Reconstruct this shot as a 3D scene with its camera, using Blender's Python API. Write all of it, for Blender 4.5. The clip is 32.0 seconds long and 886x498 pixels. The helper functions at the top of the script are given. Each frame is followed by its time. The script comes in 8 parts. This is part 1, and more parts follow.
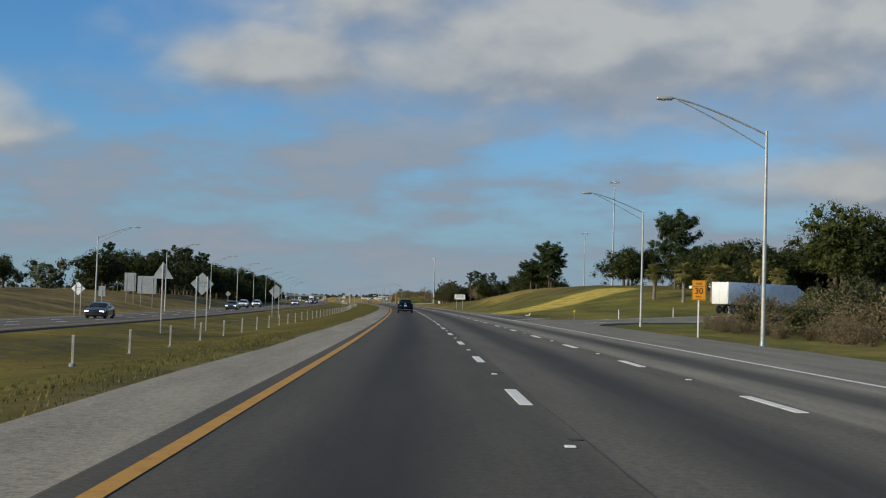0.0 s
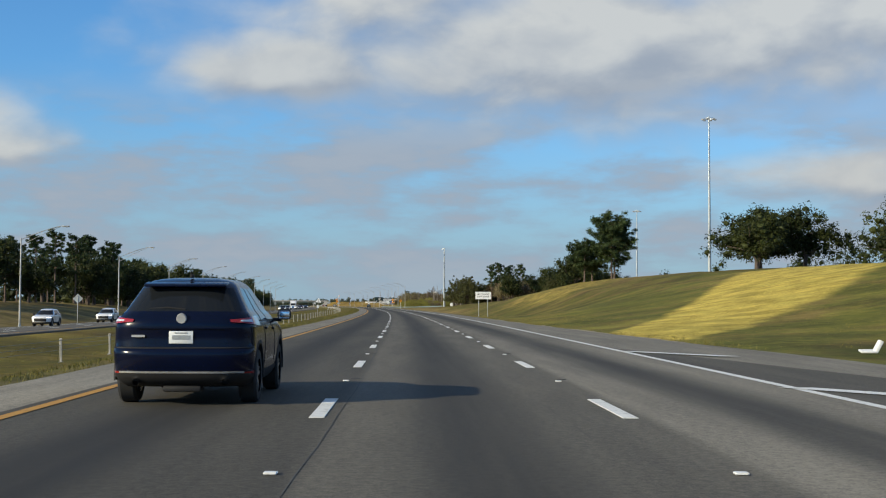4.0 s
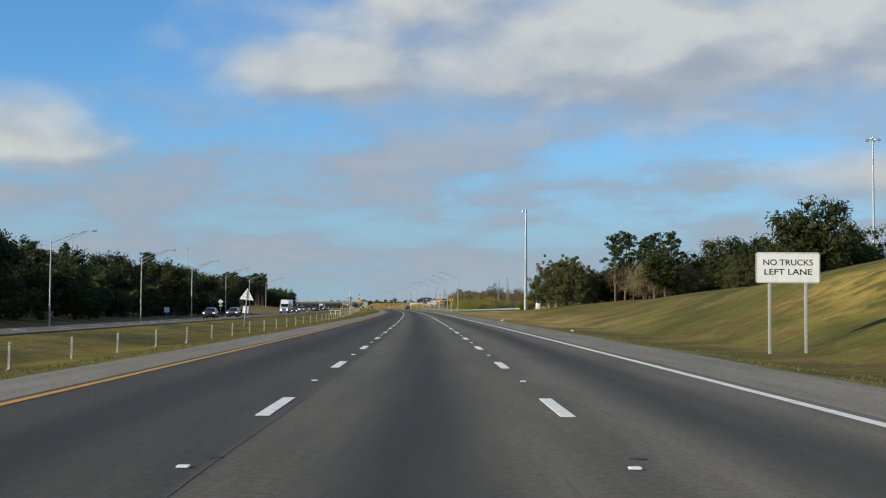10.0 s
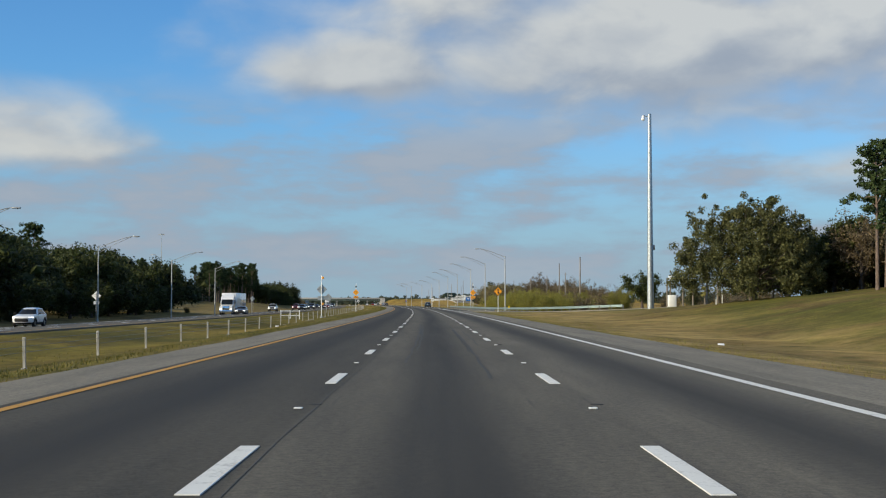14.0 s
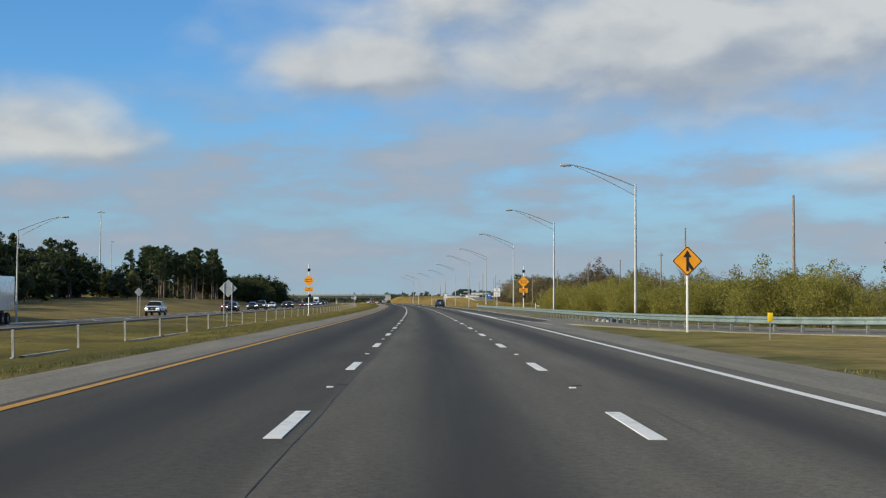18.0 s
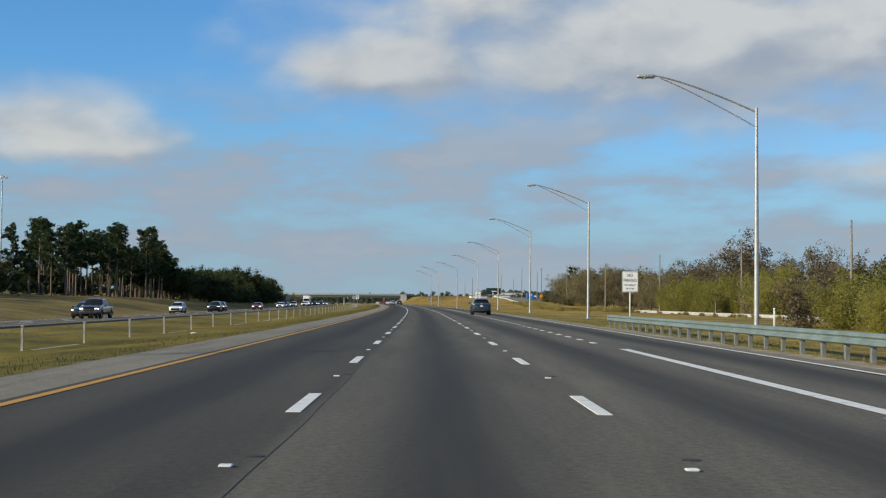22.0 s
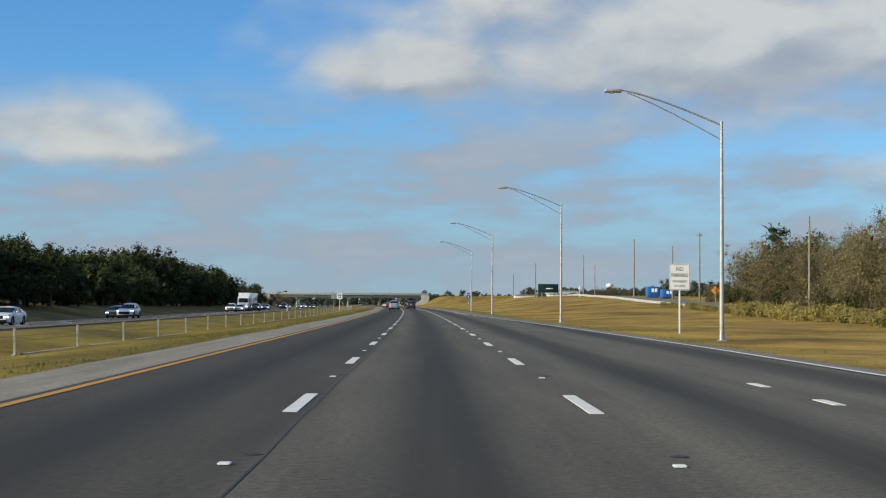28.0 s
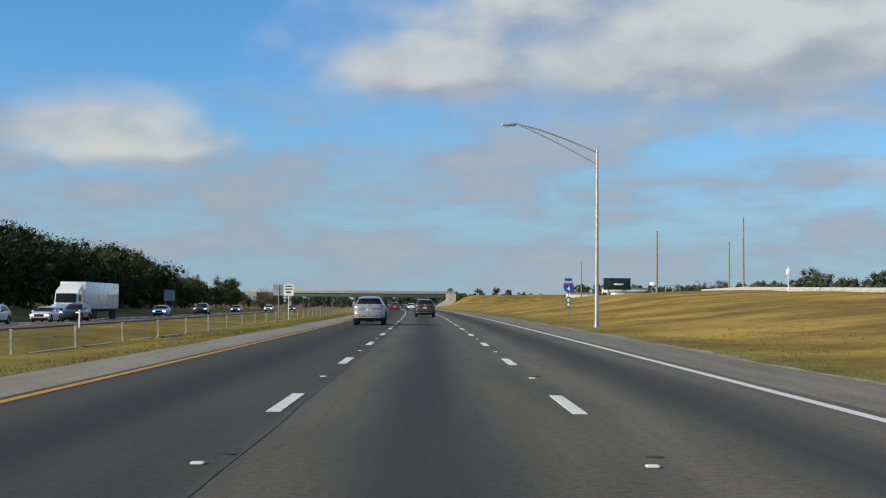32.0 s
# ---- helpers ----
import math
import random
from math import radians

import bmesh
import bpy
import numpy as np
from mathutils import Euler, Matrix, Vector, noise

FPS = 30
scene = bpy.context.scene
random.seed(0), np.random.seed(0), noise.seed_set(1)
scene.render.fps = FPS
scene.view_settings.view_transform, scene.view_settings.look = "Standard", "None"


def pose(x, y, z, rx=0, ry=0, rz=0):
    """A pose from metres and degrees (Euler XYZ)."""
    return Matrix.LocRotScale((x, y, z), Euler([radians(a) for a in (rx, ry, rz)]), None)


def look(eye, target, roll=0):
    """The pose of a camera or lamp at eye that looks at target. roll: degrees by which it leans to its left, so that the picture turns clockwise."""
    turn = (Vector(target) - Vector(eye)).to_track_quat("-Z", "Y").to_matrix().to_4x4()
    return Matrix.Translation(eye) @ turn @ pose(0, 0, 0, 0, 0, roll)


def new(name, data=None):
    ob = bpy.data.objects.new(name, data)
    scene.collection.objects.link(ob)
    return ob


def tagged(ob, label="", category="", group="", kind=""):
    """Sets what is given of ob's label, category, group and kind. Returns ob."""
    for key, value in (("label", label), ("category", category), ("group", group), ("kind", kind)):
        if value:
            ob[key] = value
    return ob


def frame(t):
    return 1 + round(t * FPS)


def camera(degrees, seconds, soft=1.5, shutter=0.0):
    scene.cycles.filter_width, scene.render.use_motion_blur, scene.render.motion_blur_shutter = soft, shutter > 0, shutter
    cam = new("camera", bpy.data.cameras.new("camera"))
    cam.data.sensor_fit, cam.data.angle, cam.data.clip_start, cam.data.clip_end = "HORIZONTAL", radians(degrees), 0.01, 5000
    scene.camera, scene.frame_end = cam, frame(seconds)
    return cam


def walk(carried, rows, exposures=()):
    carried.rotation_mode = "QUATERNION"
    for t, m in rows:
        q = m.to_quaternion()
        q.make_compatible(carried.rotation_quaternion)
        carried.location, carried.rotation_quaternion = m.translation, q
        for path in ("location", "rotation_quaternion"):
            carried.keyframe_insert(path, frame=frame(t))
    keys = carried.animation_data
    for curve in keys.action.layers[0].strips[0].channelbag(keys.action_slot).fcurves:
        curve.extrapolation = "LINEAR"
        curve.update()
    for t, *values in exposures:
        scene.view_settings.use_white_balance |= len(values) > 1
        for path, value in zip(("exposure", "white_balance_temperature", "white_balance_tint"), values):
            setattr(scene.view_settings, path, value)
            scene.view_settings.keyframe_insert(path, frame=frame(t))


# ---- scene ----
# The camera: carried along a motorway in the middle lane.
cam = camera(38.0, 32.0, soft=1.15)
walk(cam, [
    (0.0, pose(-1.42, -0.04, 1.31, 92.41, -1.72, -0.88)),
    (0.5, pose(-1.32, 16.82, 1.31, 92.38, -1.62, -0.95)),
    (1.0, pose(-1.16, 33.61, 1.31, 92.47, -1.34, -0.93)),
    (1.5, pose(-0.98, 50.52, 1.31, 92.44, -1.17, -0.97)),
    (2.0, pose(-0.77, 67.55, 1.31, 92.30, -0.51, -0.98)),
    (2.5, pose(-0.60, 84.53, 1.31, 92.35, -0.50, -0.93)),
    (3.0, pose(-0.46, 101.76, 1.31, 92.37, -0.43, -0.80)),
    (3.5, pose(-0.38, 118.81, 1.31, 92.50, -0.40, -0.73)),
    (4.0, pose(-0.28, 136.08, 1.31, 92.51, -0.25, -0.40)),
    (4.5, pose(-0.35, 153.51, 1.31, 92.38, -0.43, 0.13)),
    (6.5, pose(-1.53, 222.55, 1.31, 92.49, -0.46, 1.10)),
    (7.0, pose(-2.04, 239.76, 1.31, 92.44, -0.37, 1.25)),
    (7.5, pose(-2.60, 257.07, 1.31, 92.71, -0.47, 1.29)),
    (8.0, pose(-3.19, 274.32, 1.31, 92.57, -0.65, 1.38)),
    (8.5, pose(-3.71, 291.20, 1.31, 92.77, -0.59, 1.47)),
    (9.0, pose(-4.25, 307.94, 1.31, 92.70, -0.50, 1.56)),
    (9.5, pose(-4.88, 325.34, 1.31, 92.74, -0.46, 1.69)),
    (10.0, pose(-5.58, 342.85, 1.31, 92.58, -0.32, 1.86)),
    (10.5, pose(-6.34, 360.36, 1.31, 92.56, -0.34, 1.96)),
    (11.0, pose(-7.11, 377.73, 1.31, 92.45, -0.33, 2.29)),
    (11.5, pose(-8.01, 395.14, 1.31, 92.55, 0.13, 2.52)),
    (12.0, pose(-8.94, 412.60, 1.31, 92.57, -0.04, 2.62)),
    (12.5, pose(-9.96, 430.26, 1.31, 92.56, 0.19, 2.72)),
    (13.0, pose(-10.95, 447.97, 1.31, 92.43, 0.13, 2.72)),
    (13.5, pose(-11.97, 465.66, 1.31, 92.30, -0.12, 2.82)),
    (14.0, pose(-13.00, 483.44, 1.31, 92.42, -0.06, 2.88)),
    (14.5, pose(-14.07, 501.18, 1.31, 92.30, -0.22, 2.96)),
    (15.0, pose(-15.16, 518.91, 1.31, 92.35, -0.16, 3.00)),
    (15.5, pose(-16.25, 536.51, 1.31, 92.33, -0.08, 3.07)),
    (17.5, pose(-20.91, 608.04, 1.31, 92.27, -0.31, 3.32)),
    (18.0, pose(-22.12, 626.04, 1.31, 92.32, -0.26, 3.37)),
    (18.5, pose(-23.31, 643.93, 1.31, 92.20, -0.10, 3.30)),
    (19.0, pose(-24.53, 661.76, 1.31, 92.29, 0.10, 3.47)),
    (19.5, pose(-25.83, 679.46, 1.31, 92.19, -0.41, 3.63)),
    (20.0, pose(-27.16, 697.25, 1.31, 92.34, -0.51, 3.79)),
    (20.5, pose(-28.55, 715.12, 1.31, 92.46, -0.46, 3.97)),
    (21.0, pose(-30.00, 733.13, 1.31, 92.47, -0.51, 4.18)),
    (21.5, pose(-31.50, 751.10, 1.31, 92.35, -0.61, 4.25)),
    (22.0, pose(-33.02, 769.08, 1.31, 92.35, -0.61, 4.28)),
    (22.5, pose(-34.55, 787.13, 1.31, 92.44, -0.68, 4.21)),
    (23.0, pose(-36.10, 805.26, 1.31, 92.50, -0.41, 4.24)),
    (23.5, pose(-37.68, 823.30, 1.31, 92.41, -0.36, 4.37)),
    (24.0, pose(-39.36, 841.34, 1.31, 92.43, -0.34, 4.70)),
    (24.5, pose(-41.10, 859.46, 1.31, 92.42, -0.57, 4.97)),
    (25.0, pose(-42.87, 877.68, 1.31, 92.46, -0.79, 4.85)),
    (25.5, pose(-44.67, 895.96, 1.31, 92.48, -0.75, 5.00)),
    (26.0, pose(-46.41, 914.14, 1.31, 92.45, -0.67, 5.22)),
    (26.5, pose(-48.26, 932.48, 1.31, 92.52, -0.72, 5.30)),
    (28.5, pose(-55.78, 1005.57, 1.31, 92.34, -0.38, 5.45)),
    (29.0, pose(-57.69, 1023.82, 1.31, 92.30, -0.47, 5.58)),
    (29.5, pose(-59.63, 1041.99, 1.31, 92.36, -0.52, 5.75)),
    (30.0, pose(-61.65, 1060.16, 1.31, 92.34, -0.35, 5.91)),
    (30.5, pose(-63.76, 1078.32, 1.31, 92.36, -0.52, 6.12)),
    (31.0, pose(-65.91, 1096.46, 1.31, 92.32, -0.33, 6.30)),
    (31.5, pose(-68.10, 1114.57, 1.31, 92.41, -0.31, 6.28)),
    (32.0, pose(-70.34, 1132.71, 1.31, 92.41, -0.50, 6.50)),
], exposures=[(0.0, -0.30, 6500, 3.0), (1.0, -0.06, 6500, 3.0), (1.8, 0.07, 6500, 3.0), (10.8, 0.09, 6500, 3.0), (12.2, 0.06, 6500, 3.0), (15.2, 0.06, 6500, 3.0), (17.6, 0.09, 6500, 3.0), (21.2, 0.06, 6500, 3.0), (23.0, 0.06, 6500, 3.0), (24.2, 0.09, 6500, 3.0), (32.0, 0.09, 6500, 3.0)])

# ---- light ----
SUN_EL, SUN_TURN = radians(22.0), radians(31.0)
SUN_DIR = Vector((-math.cos(SUN_TURN) * math.cos(SUN_EL), -math.sin(SUN_TURN) * math.cos(SUN_EL), math.sin(SUN_EL)))
sun = new("sun", bpy.data.lights.new("sun", "SUN"))
sun.data.energy, sun.data.angle, sun.data.color = 5.0, radians(0.6), (1.0, 0.85, 0.64)
sun.matrix_world = look(SUN_DIR * 100, (0, 0, 0))

world = bpy.data.worlds.new("sky")
scene.world = world
world.use_nodes = True


class Net:
    """Short hand for node trees."""

    def __init__(self, tree):
        self.t = tree
        tree.nodes.clear()

    def add(self, node, **k):
        n = self.t.nodes.new(node)
        for a, v in k.items():
            if a == "op":
                n.operation = v
            elif a == "blend":
                n.data_type, n.blend_type = "RGBA", v
            elif a == "sky":
                n.sky_type = v
            elif a == "kind":
                n.interpolation_type = v
            elif a == "attr":
                n.attribute_name = v
            elif a == "uv":
                n.uv_map = v
        return n

    def put(self, sock, v):
        if isinstance(v, (int, float)):
            sock.default_value = v
        elif isinstance(v, (tuple, list)):
            sock.default_value = (*v, 1.0) if len(v) == 3 and sock.type == "RGBA" else v
        else:
            self.t.links.new(v, sock)

    def math(self, op, a, b=0.0, c=0.0, clamp=False):
        n = self.add("ShaderNodeMath", op=op)
        n.use_clamp = clamp
        for s, v in zip(n.inputs, (a, b, c)):
            self.put(s, v)
        return n.outputs[0]

    def mix(self, f, a, b, blend="MIX"):
        n = self.add("ShaderNodeMix", blend=blend)
        for i, v in ((0, f), (6, a), (7, b)):
            self.put(n.inputs[i], v)
        return n.outputs[2]

    def step(self, v, lo, hi, a=0.0, b=1.0):
        n = self.add("ShaderNodeMapRange", kind="SMOOTHSTEP")
        for i, x in enumerate((v, lo, hi, a, b)):
            self.put(n.inputs[i], x)
        return n.outputs[0]

    def noise(self, vec, scale, detail=4.0, rough=0.55):
        n = self.add("ShaderNodeTexNoise")
        if vec is not None:
            self.put(n.inputs["Vector"], vec)
        self.put(n.inputs["Scale"], scale)
        self.put(n.inputs["Detail"], detail)
        self.put(n.inputs["Roughness"], rough)
        return n.outputs[0]

    def combine(self, x, y, z=0.0):
        n = self.add("ShaderNodeCombineXYZ")
        for s, v in zip(n.inputs, (x, y, z)):
            self.put(s, v)
        return n.outputs[0]

    def split(self, v):
        n = self.add("ShaderNodeSeparateXYZ")
        self.put(n.inputs[0], v)
        return n.outputs

    def stretch(self, vec, s):
        n = self.add("ShaderNodeVectorMath", op="MULTIPLY")
        self.put(n.inputs[0], vec)
        n.inputs[1].default_value = s
        return n.outputs[0]


def build_sky():
    n = Net(world.node_tree)
    sky = n.add("ShaderNodeTexSky", sky="NISHITA")
    sky.sun_disc = False
    sky.sun_elevation, sky.sun_rotation = SUN_EL, radians(-90.0) - SUN_TURN
    sky.air_density, sky.dust_density, sky.ozone_density = 1.0, 0.3, 2.5
    x, y, z = n.split(n.add("ShaderNodeTexCoord").outputs["Generated"])
    az = n.math("MULTIPLY", n.math("ARCTAN2", x, y), 57.296)
    el = n.math("MULTIPLY", n.math("ARCSINE", z), 57.296)

    def bank(da, de, a0, e0, ra, re, flat):
        """One cloud: 1 at its heart, 0 at its rim; its underside is flatter than its top."""
        u = n.math("DIVIDE", n.math("SUBTRACT", da, a0), ra)
        v = n.math("SUBTRACT", de, e0)
        v = n.math("MAXIMUM", n.math("DIVIDE", v, re), n.math("DIVIDE", v, -re * flat))
        return n.math("SUBTRACT", 1.0, n.math("SQRT", n.math("ADD", n.math("MULTIPLY", u, u), n.math("MULTIPLY", v, v))))

    def cumulus(da, de):
        """Density of the heaped clouds at an azimuth and a height, in degrees."""
        p = n.combine(n.math("MULTIPLY", da, 0.10), n.math("MULTIPLY", de, 0.17), 1.7)
        w = n.noise(p, 1.6, 2.0, 0.5)
        q = n.combine(n.math("ADD", n.math("MULTIPLY", da, 0.10), n.math("MULTIPLY", w, 0.35)), n.math("ADD", n.math("MULTIPLY", de, 0.17), n.math("MULTIPLY", w, -0.25)), 4.0)
        body = n.noise(q, 1.5, 2.0, 0.5)
        puff = n.noise(q, 3.6, 5.0, 0.50)
        m = None
        for k in BANKS:
            v = bank(da, de, *k)
            m = v if m is None else n.math("MAXIMUM", m, v)
        # a loose field of cloud over the rest of the sky
        m = n.math("MAXIMUM", m, n.step(de, 16.0, 32.0, -0.9, -0.10))
        return n.math("ADD", m, n.math("ADD", n.math("MULTIPLY", n.math("SUBTRACT", body, 0.5), 1.4), n.math("MULTIPLY", n.math("SUBTRACT", puff, 0.5), 0.62))), puff

    # cumulus banks: azimuth and height above the horizon, half sizes, all in degrees, and how flat below
    BANKS = ((7.0, 11.2, 16.0, 6.5, 0.50), (20.0, 12.5, 16.0, 7.0, 0.55), (-6.5, 10.2, 5.5, 2.2, 0.65), (-20.6, 6.8, 4.4, 1.9, 0.55),
             (22.0, 5.4, 8.0, 1.5, 0.8), (-45.0, 12.0, 12.0, 4.0, 0.6), (52.0, 16.0, 16.0, 6.0, 0.6))
    d0, puff = cumulus(az, el)
    d1, _ = cumulus(n.math("SUBTRACT", az, 1.3), n.math("ADD", el, 0.9))
    dens = n.step(d0, -0.46, 0.62)
    # lit where the cloud thins out towards the sun, grey-mauve where it thickens
    relief = n.math("SUBTRACT", d0, d1)
    lit = n.math("ADD", n.step(relief, -0.42, 0.42, 0.08, 0.72), n.step(puff, 0.34, 0.68, -0.06, 0.16))
    lit = n.math("ADD", lit, n.math("MULTIPLY", n.step(d0, 0.1, 0.9), n.step(el, 9.5, 13.0, 0.0, 0.34)))
    lit = n.math("ADD", lit, n.math("MULTIPLY", n.step(az, -14.0, -19.0), 0.22), clamp=True)
    cloud = n.mix(lit, (2.95, 3.20, 3.90), (5.75, 5.62, 5.62))
    clear = n.mix(1.0, sky.outputs[0], (0.62, 1.02, 1.45), "MULTIPLY")
    clear = n.mix(n.math("MULTIPLY", n.step(el, 10.0, 0.0), 0.82), clear, (2.80, 3.78, 5.05))
    # thin broken grey layers low over the horizon
    lay = n.noise(n.combine(n.math("MULTIPLY", az, 0.075), n.math("MULTIPLY", el, 0.26), 3.0), 1.9, 6.0, 0.56)
    low = n.math("MULTIPLY", n.math("MULTIPLY", n.step(el, 10.5, 6.5), n.step(el, -0.5, 2.5, 0.55, 1.0)), n.step(lay, 0.37, 0.60, 0.08, 0.92))
    c = n.mix(low, clear, n.mix(n.step(lay, 0.46, 0.66), (2.85, 3.38, 4.40), (3.42, 3.72, 4.50)))
    c = n.mix(n.math("MULTIPLY", dens, 0.92), c, cloud)
    bg = n.add("ShaderNodeBackground")
    n.put(bg.inputs[0], c)
    bg.inputs[1].default_value = 0.105
    n.put(n.add("ShaderNodeOutputWorld").inputs[0], bg.outputs[0])


build_sky()

# ---- the line of the road: station S along it, offset L to its right, both in metres ----
HEADINGS = (-0.81, 0.0, 0.85, 1.45, 2.11, 2.88, 3.32, 3.78, 4.42, 5.01, 5.57, 6.20, 6.77, 7.40, 8.03, 8.66, 9.29, 9.92, 10.55)
_s = np.arange(-500.0, 4802.0, 2.0)
_psi = np.radians(np.interp(_s, np.arange(-100, 1701, 100), HEADINGS))
_x = np.concatenate([[0], np.cumsum(-np.sin((_psi[1:] + _psi[:-1]) / 2)) * 2])
_y = np.concatenate([[0], np.cumsum(np.cos((_psi[1:] + _psi[:-1]) / 2)) * 2])
_x, _y = _x - np.interp(0, _s, _x), _y - np.interp(0, _s, _y)


def road_xy(S, L):
    a = np.interp(S, _s, _psi)
    return np.interp(S, _s, _x) + L * np.cos(a), np.interp(S, _s, _y) + L * np.sin(a)


def dip(S):
    """The carriageways sink a little towards the bridge."""
    t = np.clip((np.asarray(S, float) - 1300) / 400, 0, 1)
    return -1.0 * t * t * (3 - 2 * t)


def far_road(S, L):
    """Height of the oncoming carriageway at S, L."""
    S = np.asarray(S, float)
    near = np.interp(S, (120, 250, 600), (-0.78, -0.46, -0.40))
    far = np.interp(S, (120, 250, 600), (-1.22, -1.02, -0.92))
    return near + (far - near) * (-22.7 - np.asarray(L, float)) / 14.9


def terrain(S, L):
    """Height of the grass at S, L."""
    S, L = np.broadcast_arrays(np.asarray(S, float), np.asarray(L, float))
    hill = np.interp(S, (0, 240, 400, 470, 540, 690, 800, 920, 1070, 1180, 1380, 1600), (1.0, 1.0, 1.6, 1.2, -0.5, -0.9, -0.6, 0.4, 1.6, 1.3, 0.4, 0.4))
    lw = lambda *v: np.stack([np.broadcast_to(np.asarray(a, float), S.shape) for a in v], -1)
    f0, f1 = far_road(S, -22.7), far_road(S, -37.6)
    mid = np.interp(S, (0, 400, 720, 1160), (-1.28, -1.15, -0.78, -0.86))
    knots = lw(-4000, -200, -90, -70, -58, -48, -43, -38.3, -37.9, -22.6, -22.2, -18.5, -15, -12.5, -9, -6.6, -5.5)
    vals = lw(1.0 + 0 * hill, hill + 0.8, hill + 0.5, hill, hill * 0.55 - 0.5, f1 - 0.52, f1 - 0.44, f1 - 0.12, f1 - 0.22, f0 - 0.14, f0 - 0.08, (f0 + mid) * 0.5, mid, mid * 0.92, mid * 0.45, -0.14, -0.16)
    crest = np.interp(S, (150, 175, 217, 237, 270, 300, 370, 392, 430, 455, 500, 550, 570, 610, 640, 697, 740), (0, 1.4, 4.5, 5.3, 5.8, 5.95, 6.6, 6.85, 6.8, 6.4, 4.5, 3.7, 3.2, 2.9, 1.7, 0.55, 0))
    bank = np.interp(S, (1050, 1150, 1230, 1300, 1370, 1450, 1600, 1720, 1800, 2000), (0, 1.3, 2.6, 3.5, 3.5, 2.6, 1.6, 1.8, 1.6, 0))
    edge = np.interp(S, (30, 90, 112, 140, 165, 200, 600, 640, 690, 730, 820, 860, 990, 1040, 1110, 1170), (-0.5, -0.5, -0.4, -0.3, -0.2, -0.15, -0.15, -0.2, -0.12, -0.08, -0.06, -0.06, -0.06, -0.4, -0.45, -0.1))
    kr = lw(9.2, 12.5, 17, 22, 28, 35, 45, 60, 80, 200, 4000)
    sh = np.array((0, 0.02, 0.12, 0.26, 0.47, 0.72, 1.0, 1.2, 1.25, 1.1, 0))
    sb = np.array((0, 0.02, 0.2, 0.42, 0.70, 0.9, 1.0, 1.0, 0.95, 0.3, 0))
    se = np.array((0.4, 0.8, 1.0, 1.0, 1.0, 1.0, 1.0, 0.7, 0.5, 0.0, 0.0))
    cut = np.interp(S, (270, 340, 560, 630), (0, 1, 1, 0))
    swale = np.interp(S, (270, 360, 420, 500, 570, 640), (0, -1.0, -1.2, -1.0, -0.7, 0))
    lot = np.interp(S, (205, 238, 300, 335), (0, 1, 1, 0))
    sh = sh + lot[..., None] * np.array((0, 0, 0, 0, 0, 0, 0, -0.24, -0.30, -0.2, 0)) + cut[..., None] * np.array((0, -0.02, -0.11, -0.22, -0.20, -0.08, 0, 0, 0, 0, 0))
    vr = swale[..., None] * np.array((0, 0.35, 0.85, 1.0, 0.6, 0.1, 0, 0, 0, 0, 0)) + crest[..., None] * sh + bank[..., None] * sb + edge[..., None] * se - 0.1 * (np.arange(11) == 0)
    out = np.full(S.shape, -0.16)
    for k, v, m in ((knots, vals, L < -5.5), (kr, vr, L > 9.2)):
        if not m.any():
            continue
        Lm, km, vm = L[m], k[m], v[m]
        i = np.clip((Lm[:, None] >= km).sum(1) - 1, 0, km.shape[1] - 2)
        r = np.arange(len(Lm))
        f = (Lm - km[r, i]) / (km[r, i + 1] - km[r, i])
        f = np.clip(f, 0, 1)
        g = 0.5 * f + 0.5 * f * f * (3 - 2 * f)
        out[m] = vm[r, i] + (vm[r, i + 1] - vm[r, i]) * g
    near = np.clip((34 - np.abs(S - 1720)) / 22, 0, 1)
    side = np.clip(np.where(L < 0, -54 - L, L - 25) / 12, 0, 1)
    out = np.where(near * side > 0, np.maximum(out, 5.7 * near * side), out)
    return out + dip(S) * np.clip(1 - np.maximum(np.abs(L + 14) - 40, 0) / 60, 0, 1)


def place(S, L, z=None, dz=0.0):
    x, y = road_xy(S, L)
    return Vector((float(x), float(y), float(terrain(S, L) if z is None else z) + dz))


def stand(S, L, z=None, turn=0.0, dz=0.0, size=1.0):
    """A pose at S, L: local y runs along the road, x to its right."""
    p = place(S, L, z, dz)
    a = float(np.interp(S, _s, _psi))
    return Matrix.Translation(p) @ Matrix.Rotation(a + radians(turn), 4, "Z") @ Matrix.Diagonal((size, size, size, 1.0))


# ---- materials ----
def material(name):
    m = bpy.data.materials.new(name)
    m.use_nodes = True
    n = Net(m.node_tree)
    out = n.add("ShaderNodeOutputMaterial")
    b = n.add("ShaderNodeBsdfPrincipled")
    n.put(out.inputs[0], b.outputs[0])
    return m, n, b


def bump(n, b, height, strength, distance):
    u = n.add("ShaderNodeBump")
    n.put(u.inputs["Height"], height)
    u.inputs["Strength"].default_value, u.inputs["Distance"].default_value = strength, distance
    n.put(b.inputs["Normal"], u.outputs[0])


